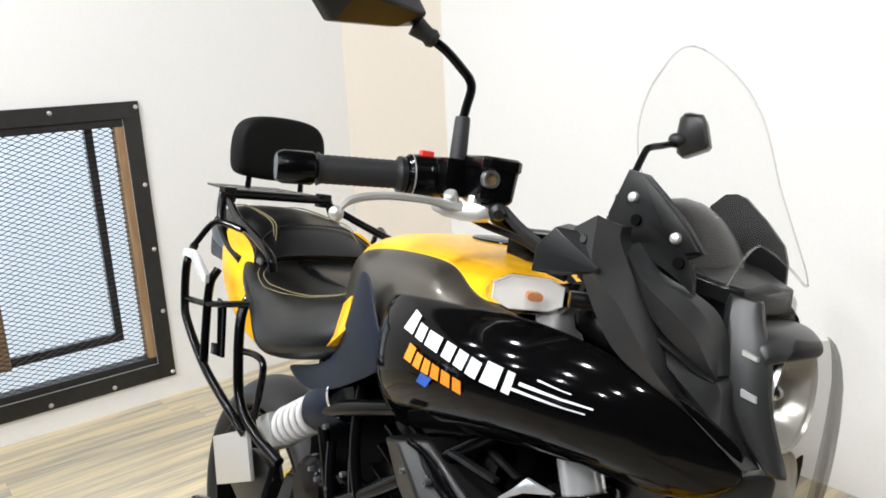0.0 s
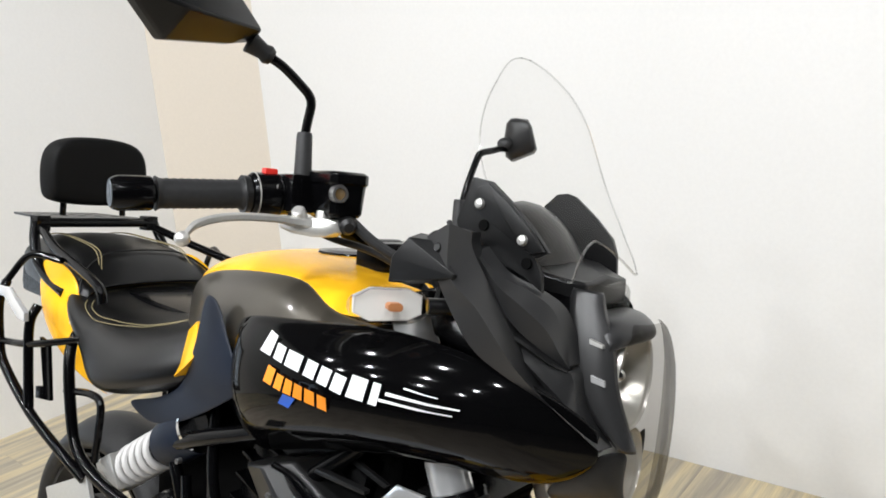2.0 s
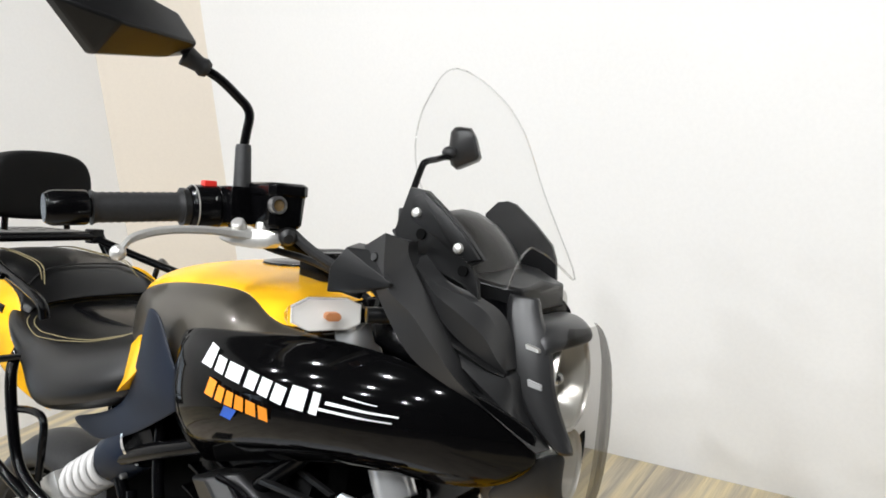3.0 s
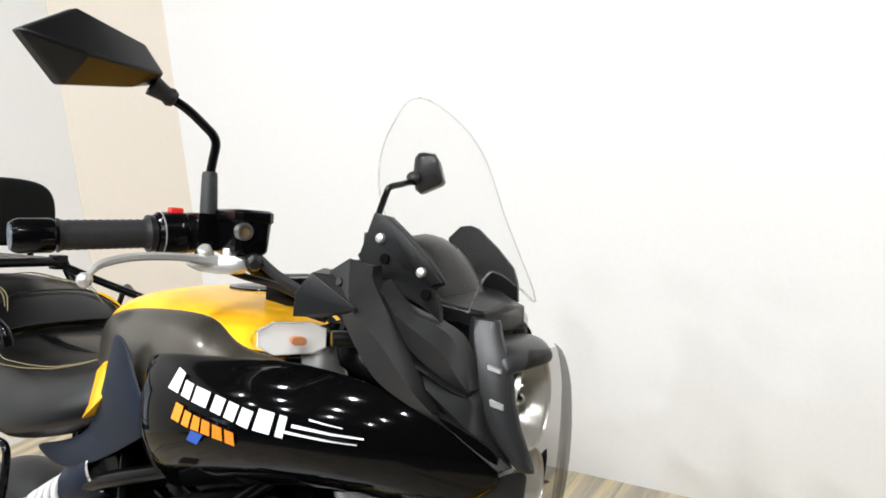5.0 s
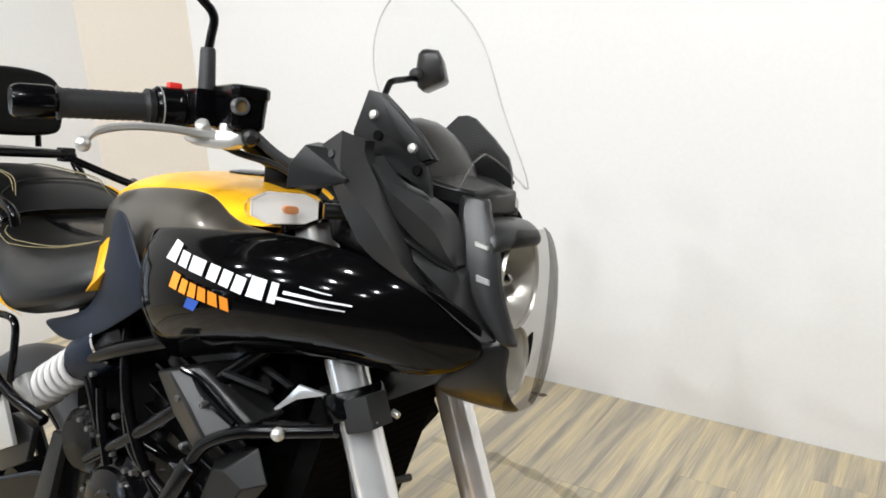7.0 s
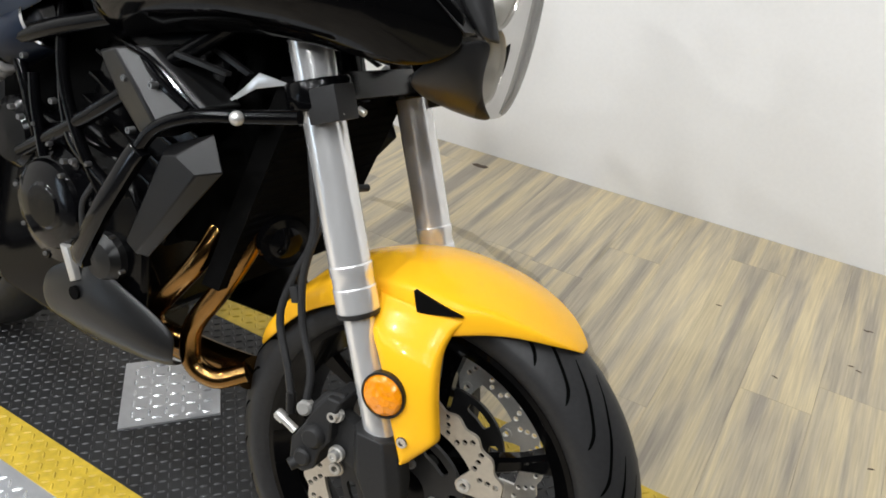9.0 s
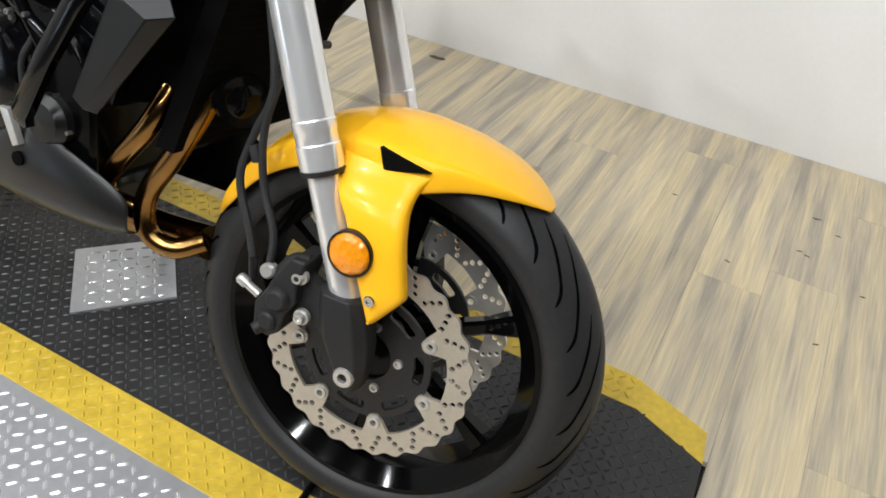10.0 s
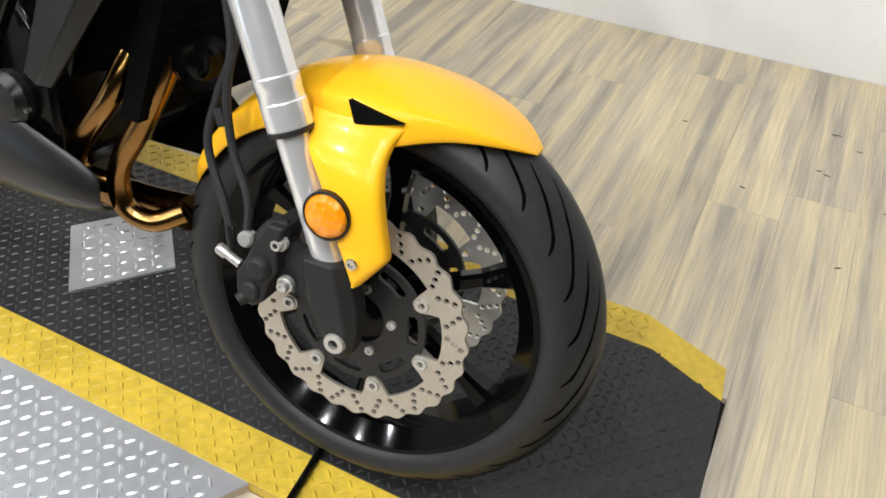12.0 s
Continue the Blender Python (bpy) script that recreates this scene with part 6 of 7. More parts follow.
# -- backrest and luggage racks --
rack = new("luggage_rack")
rack.parent = bike
pad = [(-0.100, 1.090), (-0.090, 1.074), (0.0, 1.068), (0.090, 1.074), (0.100, 1.090), (0.103, 1.15), (0.092, 1.185), (0.062, 1.202), (0.0, 1.206), (-0.062, 1.202), (-0.092, 1.185), (-0.103, 1.15)]
part("backrest_pad", loft([[(x, y * f, 1.142 + (z - 1.142) * f) for y, z in pad] for x, f in ((-1.215, 0.86), (-1.21, 0.95), (-1.20, 1.0), (-1.165, 1.0), (-1.155, 0.95), (-1.150, 0.86))]), PAD, rack, "black padded backrest", sub=2)
both(lambda: rod((-1.185, -0.062, 1.05), (-1.185, -0.060, 1.095), 0.006), "backrest_post", DARK, rack)
holes = [ring_loop(x, y, 0.009, 10) for x in (-1.23, -1.27, -1.31) for y in (-0.07, -0.035, 0.0, 0.035, 0.07)]
part("rack_plate", cut_plate([(-1.165, -0.105), (-1.165, 0.105), (-1.34, 0.085), (-1.34, -0.085)], holes, 0.004, lambda u, v, d: Vector((u, v, 1.042 + d))), CHARCOAL, rack, "perforated dark steel plate", smooth=0)
part("rack_bar", tube([(-1.16, -0.118, 1.036), (-1.162, 0.0, 1.036), (-1.16, 0.118, 1.036)], 0.008), DARK, rack)
both(lambda: block((0.03, 0.026, 0.03), (-1.168, -0.112, 1.036), bevel=0.004), "rack_clamp", DARK, rack)
both(lambda: tube([(-1.165, -0.122, 1.036), (-1.150, -0.130, 1.004), (-1.122, -0.136, 0.968), (-1.065, -0.142, 0.942), (-1.000, -0.146, 0.925)], 0.0095, 12), "rack_tube", DARK, rack, "black steel rack tube")
both(lambda: tube([(-1.16, -0.115, 1.03), (-1.05, -0.140, 1.00), (-0.93, -0.155, 0.975), (-0.86, -0.162, 0.955), (-0.85, -0.160, 0.93)], 0.008, 12), "grab_rail", DARK, rack, "black grab rail")
both(lambda: tube([(-1.097, -0.200, 0.940), (-1.091, -0.215, 0.905), (-1.084, -0.216, 0.835), (-1.063, -0.216, 0.798), (-0.972, -0.215, 0.737), (-0.878, -0.212, 0.696), (-0.820, -0.20, 0.66)], 0.008, 12), "pannier_rail", DARK, rack, "black pannier rail")
both(lambda: tube([(-0.986, -0.198, 0.912), (-0.985, -0.212, 0.88), (-0.981, -0.214, 0.80), (-0.977, -0.214, 0.742)], 0.008, 12), "pannier_rail", DARK, rack, "black pannier rail")
both(lambda: tube([(-1.085, -0.214, 0.838), (-0.975, -0.214, 0.850), (-0.875, -0.18, 0.870)], 0.006, 10), "pannier_rail", DARK, rack)
both(lambda: tube([(-1.095, -0.202, 0.940), (-1.045, -0.185, 0.99), (-0.985, -0.16, 0.985)], 0.006, 10), "pannier_rail", DARK, rack)
both(lambda: tube([(-0.915, -0.160, 0.885), (-0.900, -0.186, 0.846), (-0.880, -0.194, 0.770), (-0.854, -0.195, 0.700), (-0.795, -0.193, 0.667), (-0.718, -0.186, 0.645)], 0.009, 12), "rack_stay", DARK, rack, "black rack stay")
both(lambda: tube([(-0.905, -0.188, 0.782), (-0.830, -0.188, 0.792), (-0.799, -0.188, 0.782), (-0.803, -0.188, 0.735), (-0.812, -0.188, 0.688)], 0.006, 10), "rack_stay", DARK, rack)
both(lambda: slab([(-1.105, -0.222, 0.918), (-1.055, -0.224, 0.920), (-1.000, -0.226, 0.890), (-0.975, -0.226, 0.888), (-0.975, -0.226, 0.903), (-1.040, -0.224, 0.936), (-1.094, -0.222, 0.934)], 0.008, 0.003, (0, 1, 0)), "rack_bracket", ALU, rack, "silver rack bracket")
both(lambda: slab([(-0.975, -0.200, 0.86), (-0.945, -0.200, 0.855), (-0.935, -0.20, 0.76), (-0.985, -0.20, 0.755), (-0.985, -0.20, 0.775), (-0.96, -0.20, 0.78)], 0.006, 0.001, (0, 1, 0)), "rack_bracket", DARK, rack)

# -- rear wheel, swing arm and shock --
REAR = Vector((-1.20, 0.10, 0.325))
rear = part("rear_wheel", lathe([(0.0, -0.08), (0.04, -0.08), (0.05, -0.04), (0.045, 0.04), (0.04, 0.08), (0.0, 0.08)], REAR, Y, 28), BLACK_GLOSS, bike, "black cast rear wheel")
part("tyre", lathe([(r - 0.004, h * 1.32) for r, h in TYRE], REAR, Y, 80), RUBBER, rear)
part("rim", lathe([(r - 0.012, h * 1.35) for r, h in RIM], REAR, Y, 64, closed=True), BLACK_GLOSS, rear)
for k in range(6):
    a = radians(60 * k)
    part("spoke", rod(REAR + Vector((math.cos(a), 0, math.sin(a))) * 0.03, REAR + Vector((math.cos(a), 0, math.sin(a))) * 0.205, 0.016, 0.012, 10), BLACK_GLOSS, rear)
both(lambda: loft([[(x, y, z + dz) for y, dz in ((-0.105, -h), (-0.085, -h), (-0.085, h), (-0.105, h))] for x, z, h in ((-1.24, 0.33, 0.03), (-1.1, 0.37, 0.035), (-0.9, 0.44, 0.045), (-0.72, 0.47, 0.05))]), "swing_arm", DARK, bike, "black swing arm", bevel=0.006)
shock = new("shock_absorber")
shock.parent = bike
S0, S1 = Vector((-0.788, -0.152, 0.672)), Vector((-0.573, -0.152, 0.800))
sd = (S1 - S0).normalized()
up = sd.cross(Vector((0, 1, 0))).normalized()
coil = [S0 + sd * (0.02 + 0.115 * k / 96) + 0.027 * (math.cos(2 * math.pi * 5.4 * k / 96) * up + math.sin(2 * math.pi * 5.4 * k / 96) * Vector((0, 1, 0))) for k in range(97)]
part("spring", tube(coil, 0.0056, 10, smooth=False), SPRING_WHITE, shock, "white coil spring")
part("damper", rod(S0 - sd * 0.02, S1, 0.0205), DARK, shock)
part("sleeve", lathe([(0.0, 0.0), (0.034, 0.0), (0.036, 0.004), (0.036, 0.075), (0.033, 0.080), (0.0, 0.080)], S0 + sd * 0.145, sd, 30), BLUEGREY, shock, "polished blue-black sleeve")
part("collar", lathe([(0.02, 0.0), (0.037, 0.0), (0.037, 0.006), (0.02, 0.006)], S0 + sd * 0.225, sd, 30, closed=True), CHROME, shock)
part("eye", lathe([(0.0, -0.022), (0.024, -0.022), (0.026, -0.018), (0.026, 0.018), (0.024, 0.022), (0.0, 0.022)], S0 + sd * 0.255, Y, 24), DARK, shock)
part("lower_mount", block((0.05, 0.05, 0.06), S0 - sd * 0.01, (0, -30, 0), bevel=0.008), STEEL, shock)

# -- engine, frame and belly --
engine = new("engine")
engine.parent = bike
part("crankcase", loft([[(x, y, z) for x, z in ((-0.72, 0.36), (-0.50, 0.34), (-0.40, 0.42), (-0.40, 0.56), (-0.46, 0.64), (-0.62, 0.66), (-0.76, 0.58), (-0.78, 0.44))] for y in (-0.145, -0.13, 0.13, 0.145)]), DARK, engine, "black engine case", bevel=0.008)
part("cylinder_block", block((0.20, 0.26, 0.30), (-0.43, 0, 0.70), (0, 20, 0), bevel=0.015), DARK, engine)
for k in range(5):
    part("cooling_fin", block((0.215, 0.275, 0.006), (-0.455 + 0.013 * k, 0, 0.63 + 0.034 * k), (0, 20, 0), bevel=0.002), DARK, engine)
ENGINE_GLOSS = grained(material("glossy_engine_paint", (0.002, 0.002, 0.0024), 0.11), 60, 0.2, 0.15, 0.06, distance=0.001)
ENGINE_GLOSS.node_tree.nodes["Principled BSDF"].inputs["Specular IOR Level"].default_value = 0.36
part("clutch_cover", lathe([(0.0, 0.026), (0.03, 0.026), (0.034, 0.023), (0.050, 0.022), (0.062, 0.018), (0.066, 0.012), (0.080, 0.006), (0.088, 0.004), (0.090, -0.002), (0.090, -0.03)], (-0.572, -0.152, 0.540), (0, -1, 0), 44), ENGINE_GLOSS, engine, "rounded glossy clutch cover", smooth=25)
for k in range(9):
    a = 2 * math.pi * k / 9 + 0.3
    bolt_at((-0.572 + 0.085 * math.cos(a), -0.158, 0.540 + 0.085 * math.sin(a)), 0.0034, (0, -1, 0), engine, BOLT_STEEL, turn=False, h=0.004)
    part("boss", lathe([(0.0, 0.003), (0.008, 0.003), (0.009, -0.02)], (-0.572 + 0.085 * math.cos(a), -0.156, 0.540 + 0.085 * math.sin(a)), (0, -1, 0), 12), ENGINE_GLOSS, engine)
for k in range(7):
    part("case_rib", block((0.004, 0.012, 0.055), (-0.662 + 0.016 * k, -0.150, 0.628 - 0.004 * k), (0, -25, 0), bevel=0.0012), ENGINE_GLOSS, engine)
for x, z, r in ((-0.524, 0.619, 0.0055), (-0.529, 0.597, 0.0045), (-0.476, 0.629, 0.0045), (-0.635, 0.666, 0.005), (-0.554, 0.635, 0.004), (-0.406, 0.499, 0.004), (-0.427, 0.542, 0.0035), (-0.50, 0.66, 0.0035), (-0.585, 0.655, 0.0035)):
    bolt_at((x, -0.178, z), r * 0.75, (0, -1, 0), engine, BOLT_STEEL, turn=False, h=0.004)
both(lambda: tube([(-0.60, -0.168, 0.72), (-0.590, -0.172, 0.675), (-0.574, -0.172, 0.612)], 0.0075, 12), "hose", ENGINE_GLOSS, engine, "glossy black hose")
both(lambda: tube([(-0.54, -0.168, 0.73), (-0.530, -0.172, 0.69), (-0.510, -0.172, 0.645), (-0.447, -0.168, 0.605)], 0.0075, 12), "hose", ENGINE_GLOSS, engine, "glossy black hose")
both(lambda: tube([(-0.48, -0.165, 0.60), (-0.50, -0.168, 0.56), (-0.49, -0.166, 0.50), (-0.46, -0.160, 0.48)], 0.004, 10), "wire", RUBBER, engine, "thin black cable")
# airbox in the painted shade black, so it reads as dark depth
part("airbox", loft([[(x, y * w, z) for y, z in ((-1, z0), (1, z0), (1, z1), (-1, z1))] for x, w, z0, z1 in ((-0.80, 0.085, 0.56, 0.84), (-0.70, 0.105, 0.50, 0.88), (-0.45, 0.118, 0.52, 0.86), (-0.27, 0.10, 0.56, 0.86))]), SHADE_BLACK, engine, "black airbox", bevel=0.01)
part("pump_cover", lathe([(0.0, 0.018), (0.026, 0.016), (0.036, 0.006), (0.038, -0.02)], (-0.47, -0.15, 0.49), (0, -1, 0), 28), CHARCOAL, engine)
part("starter_case", lathe([(0.0, 0.02), (0.04, 0.018), (0.052, 0.006), (0.055, -0.02)], (-0.66, -0.15, 0.62), (0, -1, 0), 28), DARK, engine)
both(lambda: tube([(-0.68, -0.130, 0.85), (-0.66, -0.160, 0.78), (-0.62, -0.165, 0.70), (-0.60, -0.155, 0.60)], 0.009, 12), "frame_tube", DARK, engine, "black frame tube")
both(lambda: tube([(-0.54, -0.165, 0.84), (-0.53, -0.175, 0.74), (-0.50, -0.175, 0.66), (-0.455, -0.165, 0.58)], 0.008, 12), "frame_tube", DARK, engine, "black frame tube")
both(lambda: tube([(-0.28, -0.150, 0.88), (-0.42, -0.172, 0.83), (-0.56, -0.178, 0.785), (-0.68, -0.165, 0.74)], 0.012, 12), "frame_tube", DARK, engine, "black frame tube")
both(lambda: tube([(-0.26, -0.14, 0.86), (-0.37, -0.17, 0.77), (-0.50, -0.172, 0.68), (-0.64, -0.16, 0.60)], 0.011, 12), "frame_tube", DARK, engine, "black frame tube")
for p in ((-0.345, -0.190, 0.768), (-0.605, -0.178, 0.742), (-0.53, -0.19, 0.70), (-0.44, -0.18, 0.60), (-0.49, -0.19, 0.63), (-0.29, -0.16, 0.735), (-0.62, -0.175, 0.655)):
    bolt_at(p, 0.0042, (0, -1, 0), engine, BOLT_STEEL, turn=False, h=0.004)
# side ducts, radiator shrouds and struts
ducts = new("radiator_shroud")
ducts.parent = bike
def duct():
    """A moulded wedge: a broad face, a sharp ridge and a narrower face that falls away from it."""
    front = [(-0.446, -0.188, 0.784), (-0.400, -0.204, 0.797), (-0.322, -0.204, 0.716), (-0.362, -0.190, 0.694), (-0.407, -0.190, 0.733)]
    side = [(-0.400, -0.204, 0.797), (-0.366, -0.180, 0.806), (-0.276, -0.176, 0.752), (-0.322, -0.204, 0.716)]
    bm = bmesh.new()
    outline = [front[0], side[0], side[1], side[2], side[3], front[3], front[4]]
    near = [bm.verts.new(p) for p in outline]
    far = [bm.verts.new((x + 0.006, y + 0.055, z)) for x, y, z in outline]
    bm.faces.new((near[0], near[1], near[4], near[5], near[6]))
    bm.faces.new((near[1], near[2], near[3], near[4]))
    bm.faces.new(far[::-1])
    for k in range(7):
        bm.faces.new((near[k], far[k], far[(k + 1) % 7], near[(k + 1) % 7]))
    return bm


both(duct, "duct", CHARCOAL, ducts, "satin black air duct", bevel=0.004, smooth=30)
both(lambda: tube([(-0.384, -0.196, 0.801), (-0.350, -0.190, 0.790), (-0.300, -0.184, 0.757), (-0.270, -0.176, 0.738)], 0.0042, 10), "duct_bead", ENGINE_GLOSS, ducts)
both(lambda: slab([(-0.318, -0.140, 0.812), (-0.256, -0.138, 0.792), (-0.250, -0.138, 0.797), (-0.312, -0.140, 0.818)], 0.006, 0.001, (0, 1, 0)), "trim", CHARCOAL, ducts)
both(lambda: tube([(-0.383, -0.186, 0.797), (-0.336, -0.190, 0.769), (-0.295, -0.186, 0.748)], 0.0055, 10), "stay", ENGINE_GLOSS, ducts)
for x, z in ((-0.337, 0.766), (-0.372, 0.704), (-0.383, 0.764)):
    bolt_at((x, -0.200, z), 0.0042, (0, -1, 0), ducts, BOLT_STEEL, turn=False)
both(lambda: loft([[(-0.345, -0.150, 0.688), (-0.310, -0.150, 0.705), (-0.275, -0.150, 0.675), (-0.375, -0.150, 0.541), (-0.395, -0.150, 0.556)],
                   [(-0.326, -0.186, 0.696), (-0.256, -0.182, 0.728), (-0.236, -0.184, 0.687), (-0.349, -0.186, 0.543), (-0.383, -0.186, 0.559)],
                   [(-0.318, -0.200, 0.688), (-0.294, -0.203, 0.694), (-0.260, -0.203, 0.680), (-0.352, -0.203, 0.551), (-0.374, -0.200, 0.560)]]), "shroud", MATT, ducts, "satin black radiator shroud", bevel=0.0015, smooth=18)
both(lambda: loft([[c + Vector((a * 0.011, b * 0.008, -a * 0.006)) for a, b in ((-1, -1), (-0.4, -1.3), (0.4, -1.3), (1, -1), (1, 1), (-1, 1))] for c in (Vector((-0.460, -0.198, 0.502)), Vector((-0.452, -0.206, 0.517)), Vector((-0.408, -0.207, 0.597)), Vector((-0.361, -0.205, 0.672)), Vector((-0.350, -0.203, 0.688)))]), "strut", ENGINE_GLOSS, ducts, "flat dark metal side strut", bevel=0.002)
both(lambda: tube([(-0.360, -0.203, 0.675), (-0.345, -0.202, 0.700), (-0.322, -0.200, 0.723), (-0.276, -0.192, 0.744), (-0.217, -0.180, 0.757), (-0.150, -0.165, 0.772)], 0.0085, 14), "strut", DARK, ducts, "dark metal side strut")
# radiator and fins carry the same shade put into their colour
part("radiator", loft([[(x, y, z) for y, z in ((-0.165, 0.0), (0.165, 0.0), (0.165, 0.32), (-0.165, 0.32))] and [(-0.285 + dx, -0.125, 0.50), (-0.285 + dx, 0.125, 0.50), (-0.185 + dx, 0.125, 0.80), (-0.185 + dx, -0.125, 0.80)] for dx in (-0.03, 0.0)]), SHADE_BLACK, ducts, "black radiator")
for k in range(22):
    u = k / 21
    part("radiator_fin", block((0.004, 0.24, 0.004), (-0.2835 + 0.096 * u, 0, 0.51 + 0.28 * u)), SHADE_BLACK, ducts, smooth=0)
both(lambda: slab([(-0.297, -0.132, 0.747), (-0.262, -0.134, 0.777), (-0.241, -0.134, 0.799), (-0.197, -0.130, 0.795), (-0.243, -0.134, 0.780), (-0.270, -0.134, 0.762)], 0.004, 0.001, (0, 1, 0)), "trim", ALU, ducts, "pale grey guide plate")
both(lambda: slab([(-0.330, -0.178, 0.806), (-0.255, -0.172, 0.798), (-0.256, -0.172, 0.793), (-0.332, -0.178, 0.800)], 0.01, 0.001, (0, 1, 0)), "trim", CHARCOAL, ducts)
both(lambda: tube([(-0.34, -0.17, 0.74), (-0.28, -0.155, 0.742), (-0.215, -0.135, 0.752)], 0.008, 10), "stay", DARK, ducts)
part("stay_nut", ball((-0.217, -0.190, 0.757), 0.0085), STEEL, ducts)
part("horn", lathe([(0.0, 0.012), (0.012, 0.012), (0.022, 0.006), (0.034, 0.008), (0.036, -0.004), (0.02, -0.02), (0.0, -0.024)], (-0.225, -0.075, 0.580), (0.85, -0.5, 0), 32), BLACK_GLOSS, ducts, "round black horn")

belly = new("belly_pan")
belly.parent = bike
sheet([
    [(-0.60, -0.150, 0.43), (-0.54, -0.158, 0.465), (-0.49, -0.160, 0.485), (-0.42, -0.156, 0.462), (-0.365, -0.150, 0.44), (-0.338, -0.140, 0.415)],
    [(-0.60, -0.162, 0.40), (-0.54, -0.170, 0.43), (-0.49, -0.174, 0.44), (-0.42, -0.170, 0.425), (-0.365, -0.162, 0.408), (-0.335, -0.148, 0.395)],
    [(-0.59, -0.160, 0.37), (-0.54, -0.168, 0.385), (-0.49, -0.172, 0.39), (-0.42, -0.168, 0.385), (-0.365, -0.160, 0.378), (-0.338, -0.145, 0.375)],
    [(-0.58, -0.14, 0.35), (-0.54, -0.148, 0.352), (-0.49, -0.150, 0.352), (-0.42, -0.148, 0.355), (-0.37, -0.140, 0.358), (-0.345, -0.128, 0.362)],
    [(-0.57, -0.11, 0.335), (-0.54, -0.11, 0.335), (-0.49, -0.11, 0.335), (-0.42, -0.11, 0.34), (-0.38, -0.105, 0.345), (-0.36, -0.10, 0.35)],
], "guard", CHARCOAL, 0.005, 2, belly, "satin grey belly guard")
both(lambda: lathe([(0.0, 0.002), (0.010, 0.002), (0.010, -0.004)], (-0.505, -0.175, 0.430), (0, -1, 0), 18), "hole", SHADE_BLACK, belly)
both(lambda: slab([(-0.535, -0.178, 0.495), (-0.518, -0.178, 0.496), (-0.499, -0.178, 0.452), (-0.512, -0.178, 0.445)], 0.01, 0.004, (0, 1, 0)), "foot", STEEL, belly, "bare alloy bracket")
exhaust = new("exhaust")
exhaust.parent = bike
part("header_pipe", tube([(-0.300, -0.030, 0.640), (-0.268, -0.070, 0.604), (-0.272, -0.090, 0.555), (-0.305, -0.100, 0.485), (-0.345, -0.105, 0.415), (-0.342, -0.105, 0.362), (-0.305, -0.095, 0.345), (-0.27, -0.07, 0.36)], 0.0150, 18), BRONZE, exhaust, "heat-tinted bronze header pipe")
part("header_pipe", tube([(-0.350, -0.050, 0.600), (-0.322, -0.096, 0.566), (-0.335, -0.116, 0.520), (-0.382, -0.120, 0.457), (-0.408, -0.120, 0.418), (-0.400, -0.112, 0.392), (-0.36, -0.095, 0.380)], 0.0150, 18), BRONZE, exhaust, "heat-tinted bronze header pipe")
part("collector", tube([(-0.27, -0.06, 0.355), (-0.36, -0.045, 0.335), (-0.46, -0.03, 0.32), (-0.56, 0.0, 0.30)], 0.025, 18), BRONZE, exhaust)
part("silencer", tube([(-0.52, 0.0, 0.34), (-0.62, 0.0, 0.33), (-0.80, 0.0, 0.32), (-0.90, 0.0, 0.32)], 0.06, 24), CHARCOAL, exhaust, "grey under-engine silencer")

# -- foot rests --
rest = new("foot_rest")
rest.parent = bike
both(lambda: slab([(-0.90, -0.175, 0.60), (-0.82, -0.180, 0.63), (-0.76, -0.180, 0.62), (-0.78, -0.18, 0.56), (-0.86, -0.18, 0.52), (-0.92, -0.175, 0.54)], 0.012, 0.003, (0, 1, 0)), "hanger", CHARCOAL, rest, "dark alloy hanger")
both(lambda: block((0.075, 0.10, 0.02), (-0.79, -0.235, 0.40), bevel=0.006), "peg", RUBBER, rest, "rubber foot peg")
both(lambda: slab([(-0.73, -0.165, 0.62), (-0.70, -0.165, 0.62), (-0.76, -0.175, 0.40), (-0.81, -0.175, 0.40)], 0.012, 0.002, (0, 1, 0)), "plate", CHARCOAL, rest)
both(lambda: block((0.14, 0.008, 0.085), (-0.862, -0.196, 0.602), (0, -24, 0), bevel=0.003), "heel_guard", STEEL, rest, "grey heel guard")
part("side_stand", tube([(-0.72, 0.12, 0.36), (-0.69, 0.19, 0.22), (-0.66, 0.285, 0.060)], 0.012, 12), DARK, bike, "black side stand")


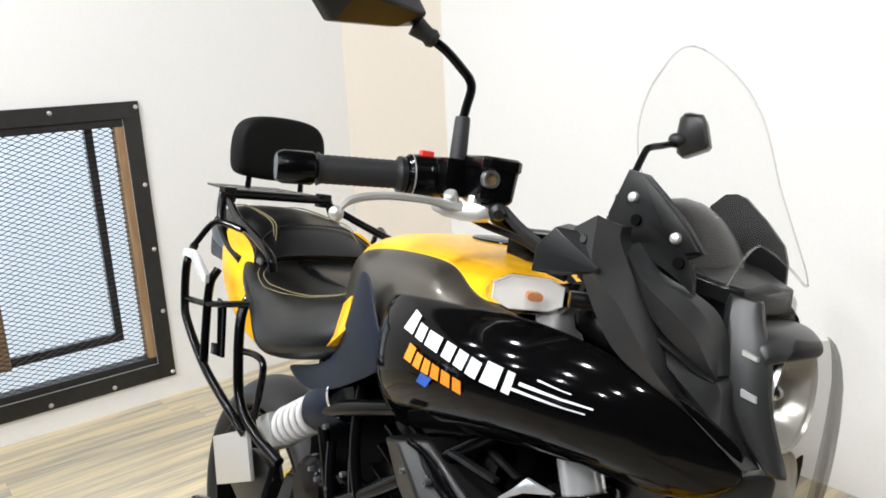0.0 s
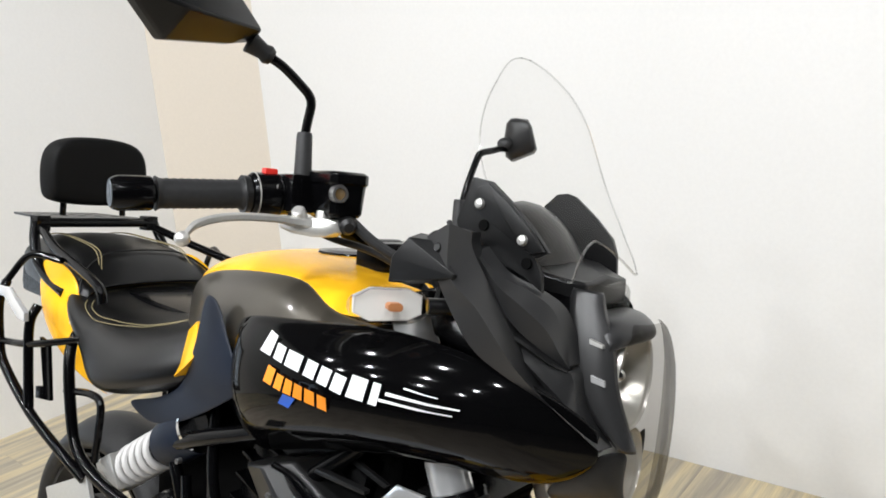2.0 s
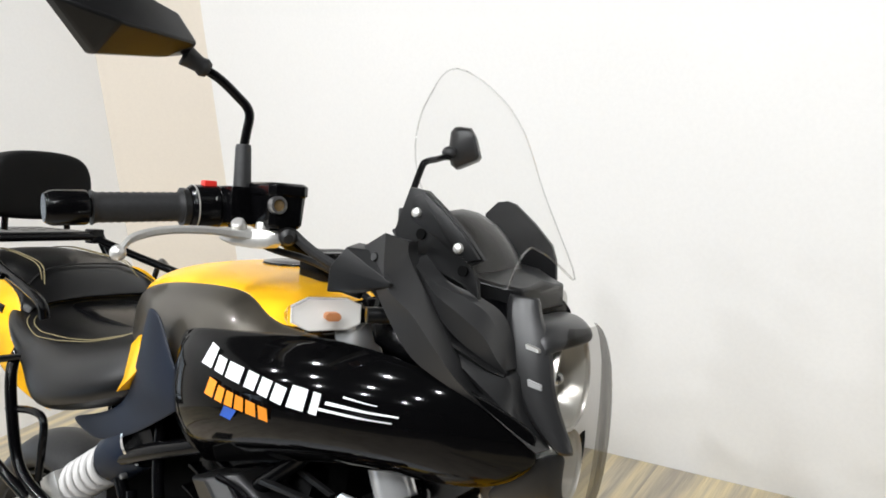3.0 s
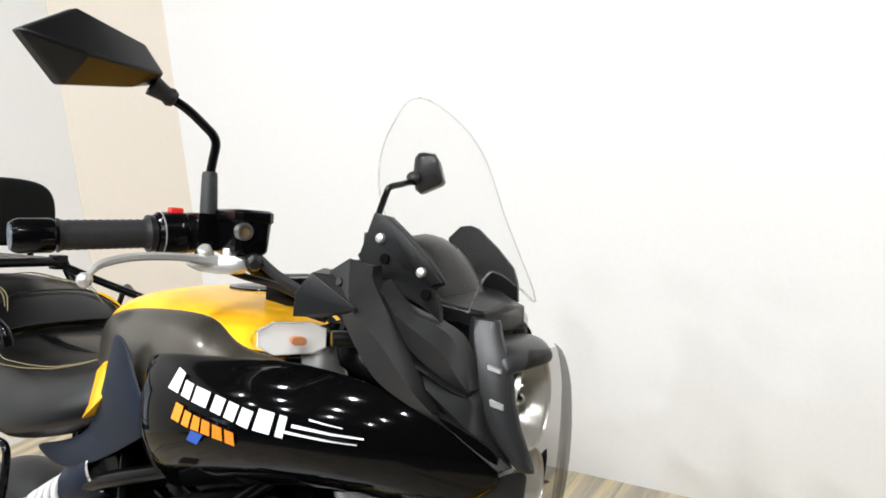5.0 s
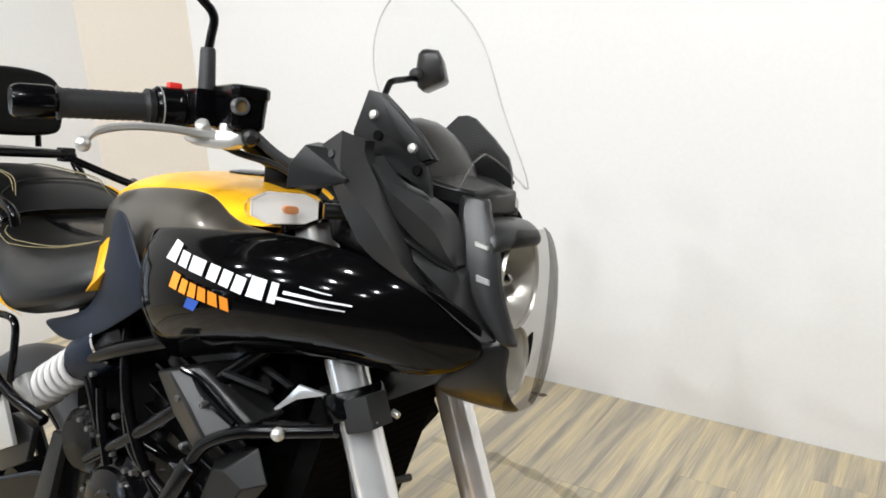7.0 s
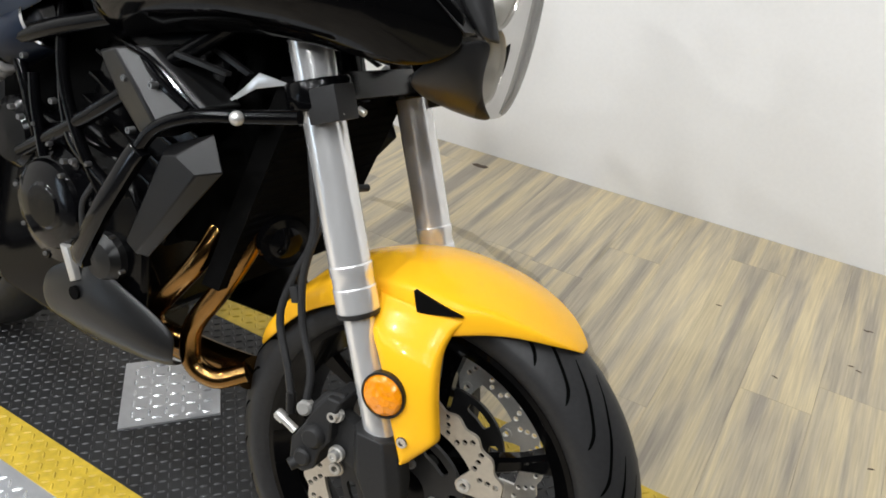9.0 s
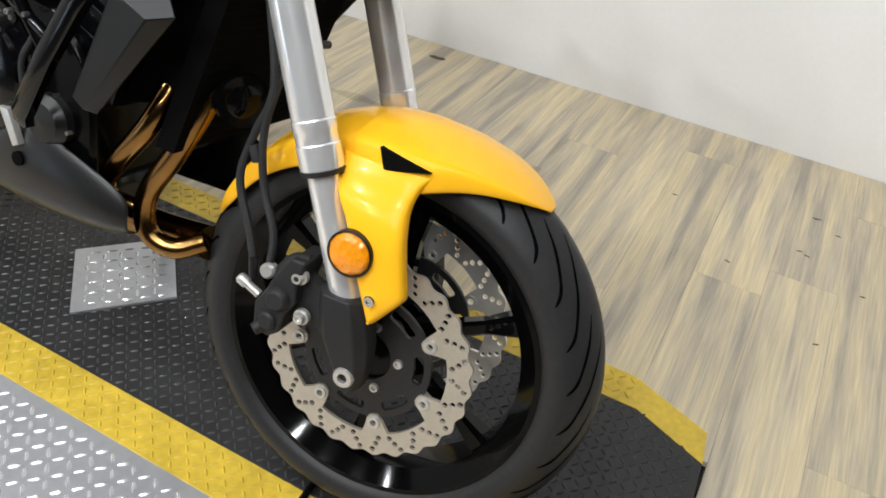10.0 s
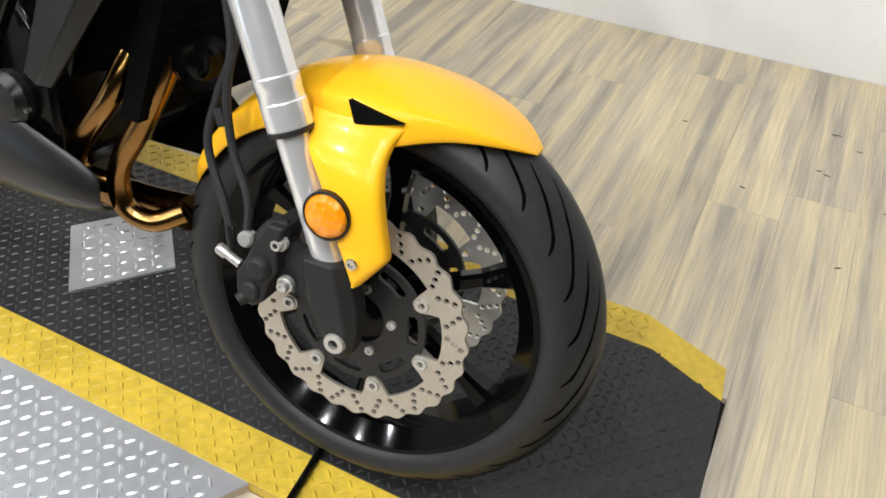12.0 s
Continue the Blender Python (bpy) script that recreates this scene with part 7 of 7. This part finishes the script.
# ---- boards and tiles of the floor, last ----
def board_floor():
    rng = random.Random(4)
    width = 0.152
    made = {}

    def board(x0, x1, y0, y1, mat, z, name="plank"):
        key = (round(x1 - x0, 3), round(y1 - y0, 3), mat.name)
        g = 0.0002
        if key not in made:
            w, d = x1 - x0 - 2 * g, y1 - y0 - 2 * g
            bm = block((w, d, 0.012), (0, 0, -0.006))
            top_edges = [e for e in bm.edges if all(v.co.z > -0.001 for v in e.verts)]
            bmesh.ops.bevel(bm, geom=top_edges, offset=0.0003, segments=1, affect="EDGES")
            me = bpy.data.meshes.new(name)
            bm.to_mesh(me)
            bm.free()
            me.materials.append(mat)
            made[key] = me
        ob = new(name, made[key])
        ob.location = ((x0 + x1) / 2, (y0 + y1) / 2, z)
        ob.parent = floor

    x = WINDOW_X
    east = EAST_X + 0.2
    while x < east - 0.01:
        x1 = min(x + width, east)
        y = BACK_Y - 0.002 - rng.uniform(0.1, 1.1)
        cuts = [BACK_Y - 0.002]
        stop = RAMP_Y1 + 0.0005 if x < 0.16 else (0.37 if x < RAMP_X1 - 0.05 else -0.9)
        if x < RAMP_X1 - 0.05 and x1 < RAMP_X0 + 0.03:
            stop = -1.6
        while y > stop + 0.1:
            cuts.append(y)
            y -= rng.choice((0.92, 1.22))
        cuts.append(stop)
        for a, b in zip(cuts, cuts[1:]):
            if x1 - x > 0.02:
                board(x, x1, b, a, BOARD, -0.006)
        x = x1
    # pale tiles in front of the ramp, round the turntable
    ty = RAMP_Y0 - 0.001
    for i in range(9):
        for j in range(3):
            x0, y1 = -1.91 + 0.3 * i - 0.03, ty - 0.6 * j
            board(x0, x0 + 0.3, y1 - 0.6, y1, TILE, -0.0305, "floor_tile")


board_floor()


# dark knots and scuffs on the boards
def floor_mark(x, y, points):
    part("mark", slab([(x + dx, y + dy, -0.0056) for dx, dy in points], 0.001, 0, (0, 0, -1)), MARK, floor, smooth=0)


MARK = grained(material("dark_knot_in_wood", (0.07, 0.045, 0.025), 0.6), 200, 0.4)
floor_mark(-0.685, 1.522, [(-0.03, 0.0), (-0.016, 0.012), (0.004, 0.009), (0.014, 0.014), (0.03, 0.006), (0.022, -0.008), (0.002, -0.012), (-0.02, -0.009)])
for mx, my, turn in ((0.538, 1.303, -0.35), (0.548, 1.306, 0.1), (0.524, 1.128, 0.3), (0.542, 1.118, -0.2), (0.60, 1.255, 0.0), (0.675, 1.03, 0.2), (0.38, 0.98, -0.3), (0.20, 1.19, 0.2), (0.60, 0.80, 0.5)):
    c, s = math.cos(turn), math.sin(turn)
    floor_mark(mx, my, [(dx * c - dy * s, dx * s + dy * c) for dx, dy in ((-0.008, 0.0), (-0.003, 0.0022), (0.004, 0.0018), (0.008, -0.001), (0.002, -0.0025), (-0.005, -0.0018))])


# a thin see-through strip that darkens the boards in an arc round the hub
ARC_FILM = thin_pane("faint_dark_film", (0.84, 0.835, 0.83), -0.25)
arc = []
for k in range(49):
    a = radians(-2 + 102 * k / 48)
    arc.append((a, 0.900 + 0.040 * k / 48, 0.016 + 0.007 * math.sin(k * 1.7)))
bm = bmesh.new()
skin(bm, [[bm.verts.new((HUB.x + (r + s * w) * math.cos(a), HUB.y + (r + s * w) * math.sin(a), -0.0054)) for s in (-1, 1)] for a, r, w in arc if HUB.y + r * math.sin(a) > RAMP_Y1 + 0.02], closed=False, caps=False)
part("mark", bm, ARC_FILM, floor, "faint dark arc on the boards", smooth=0)
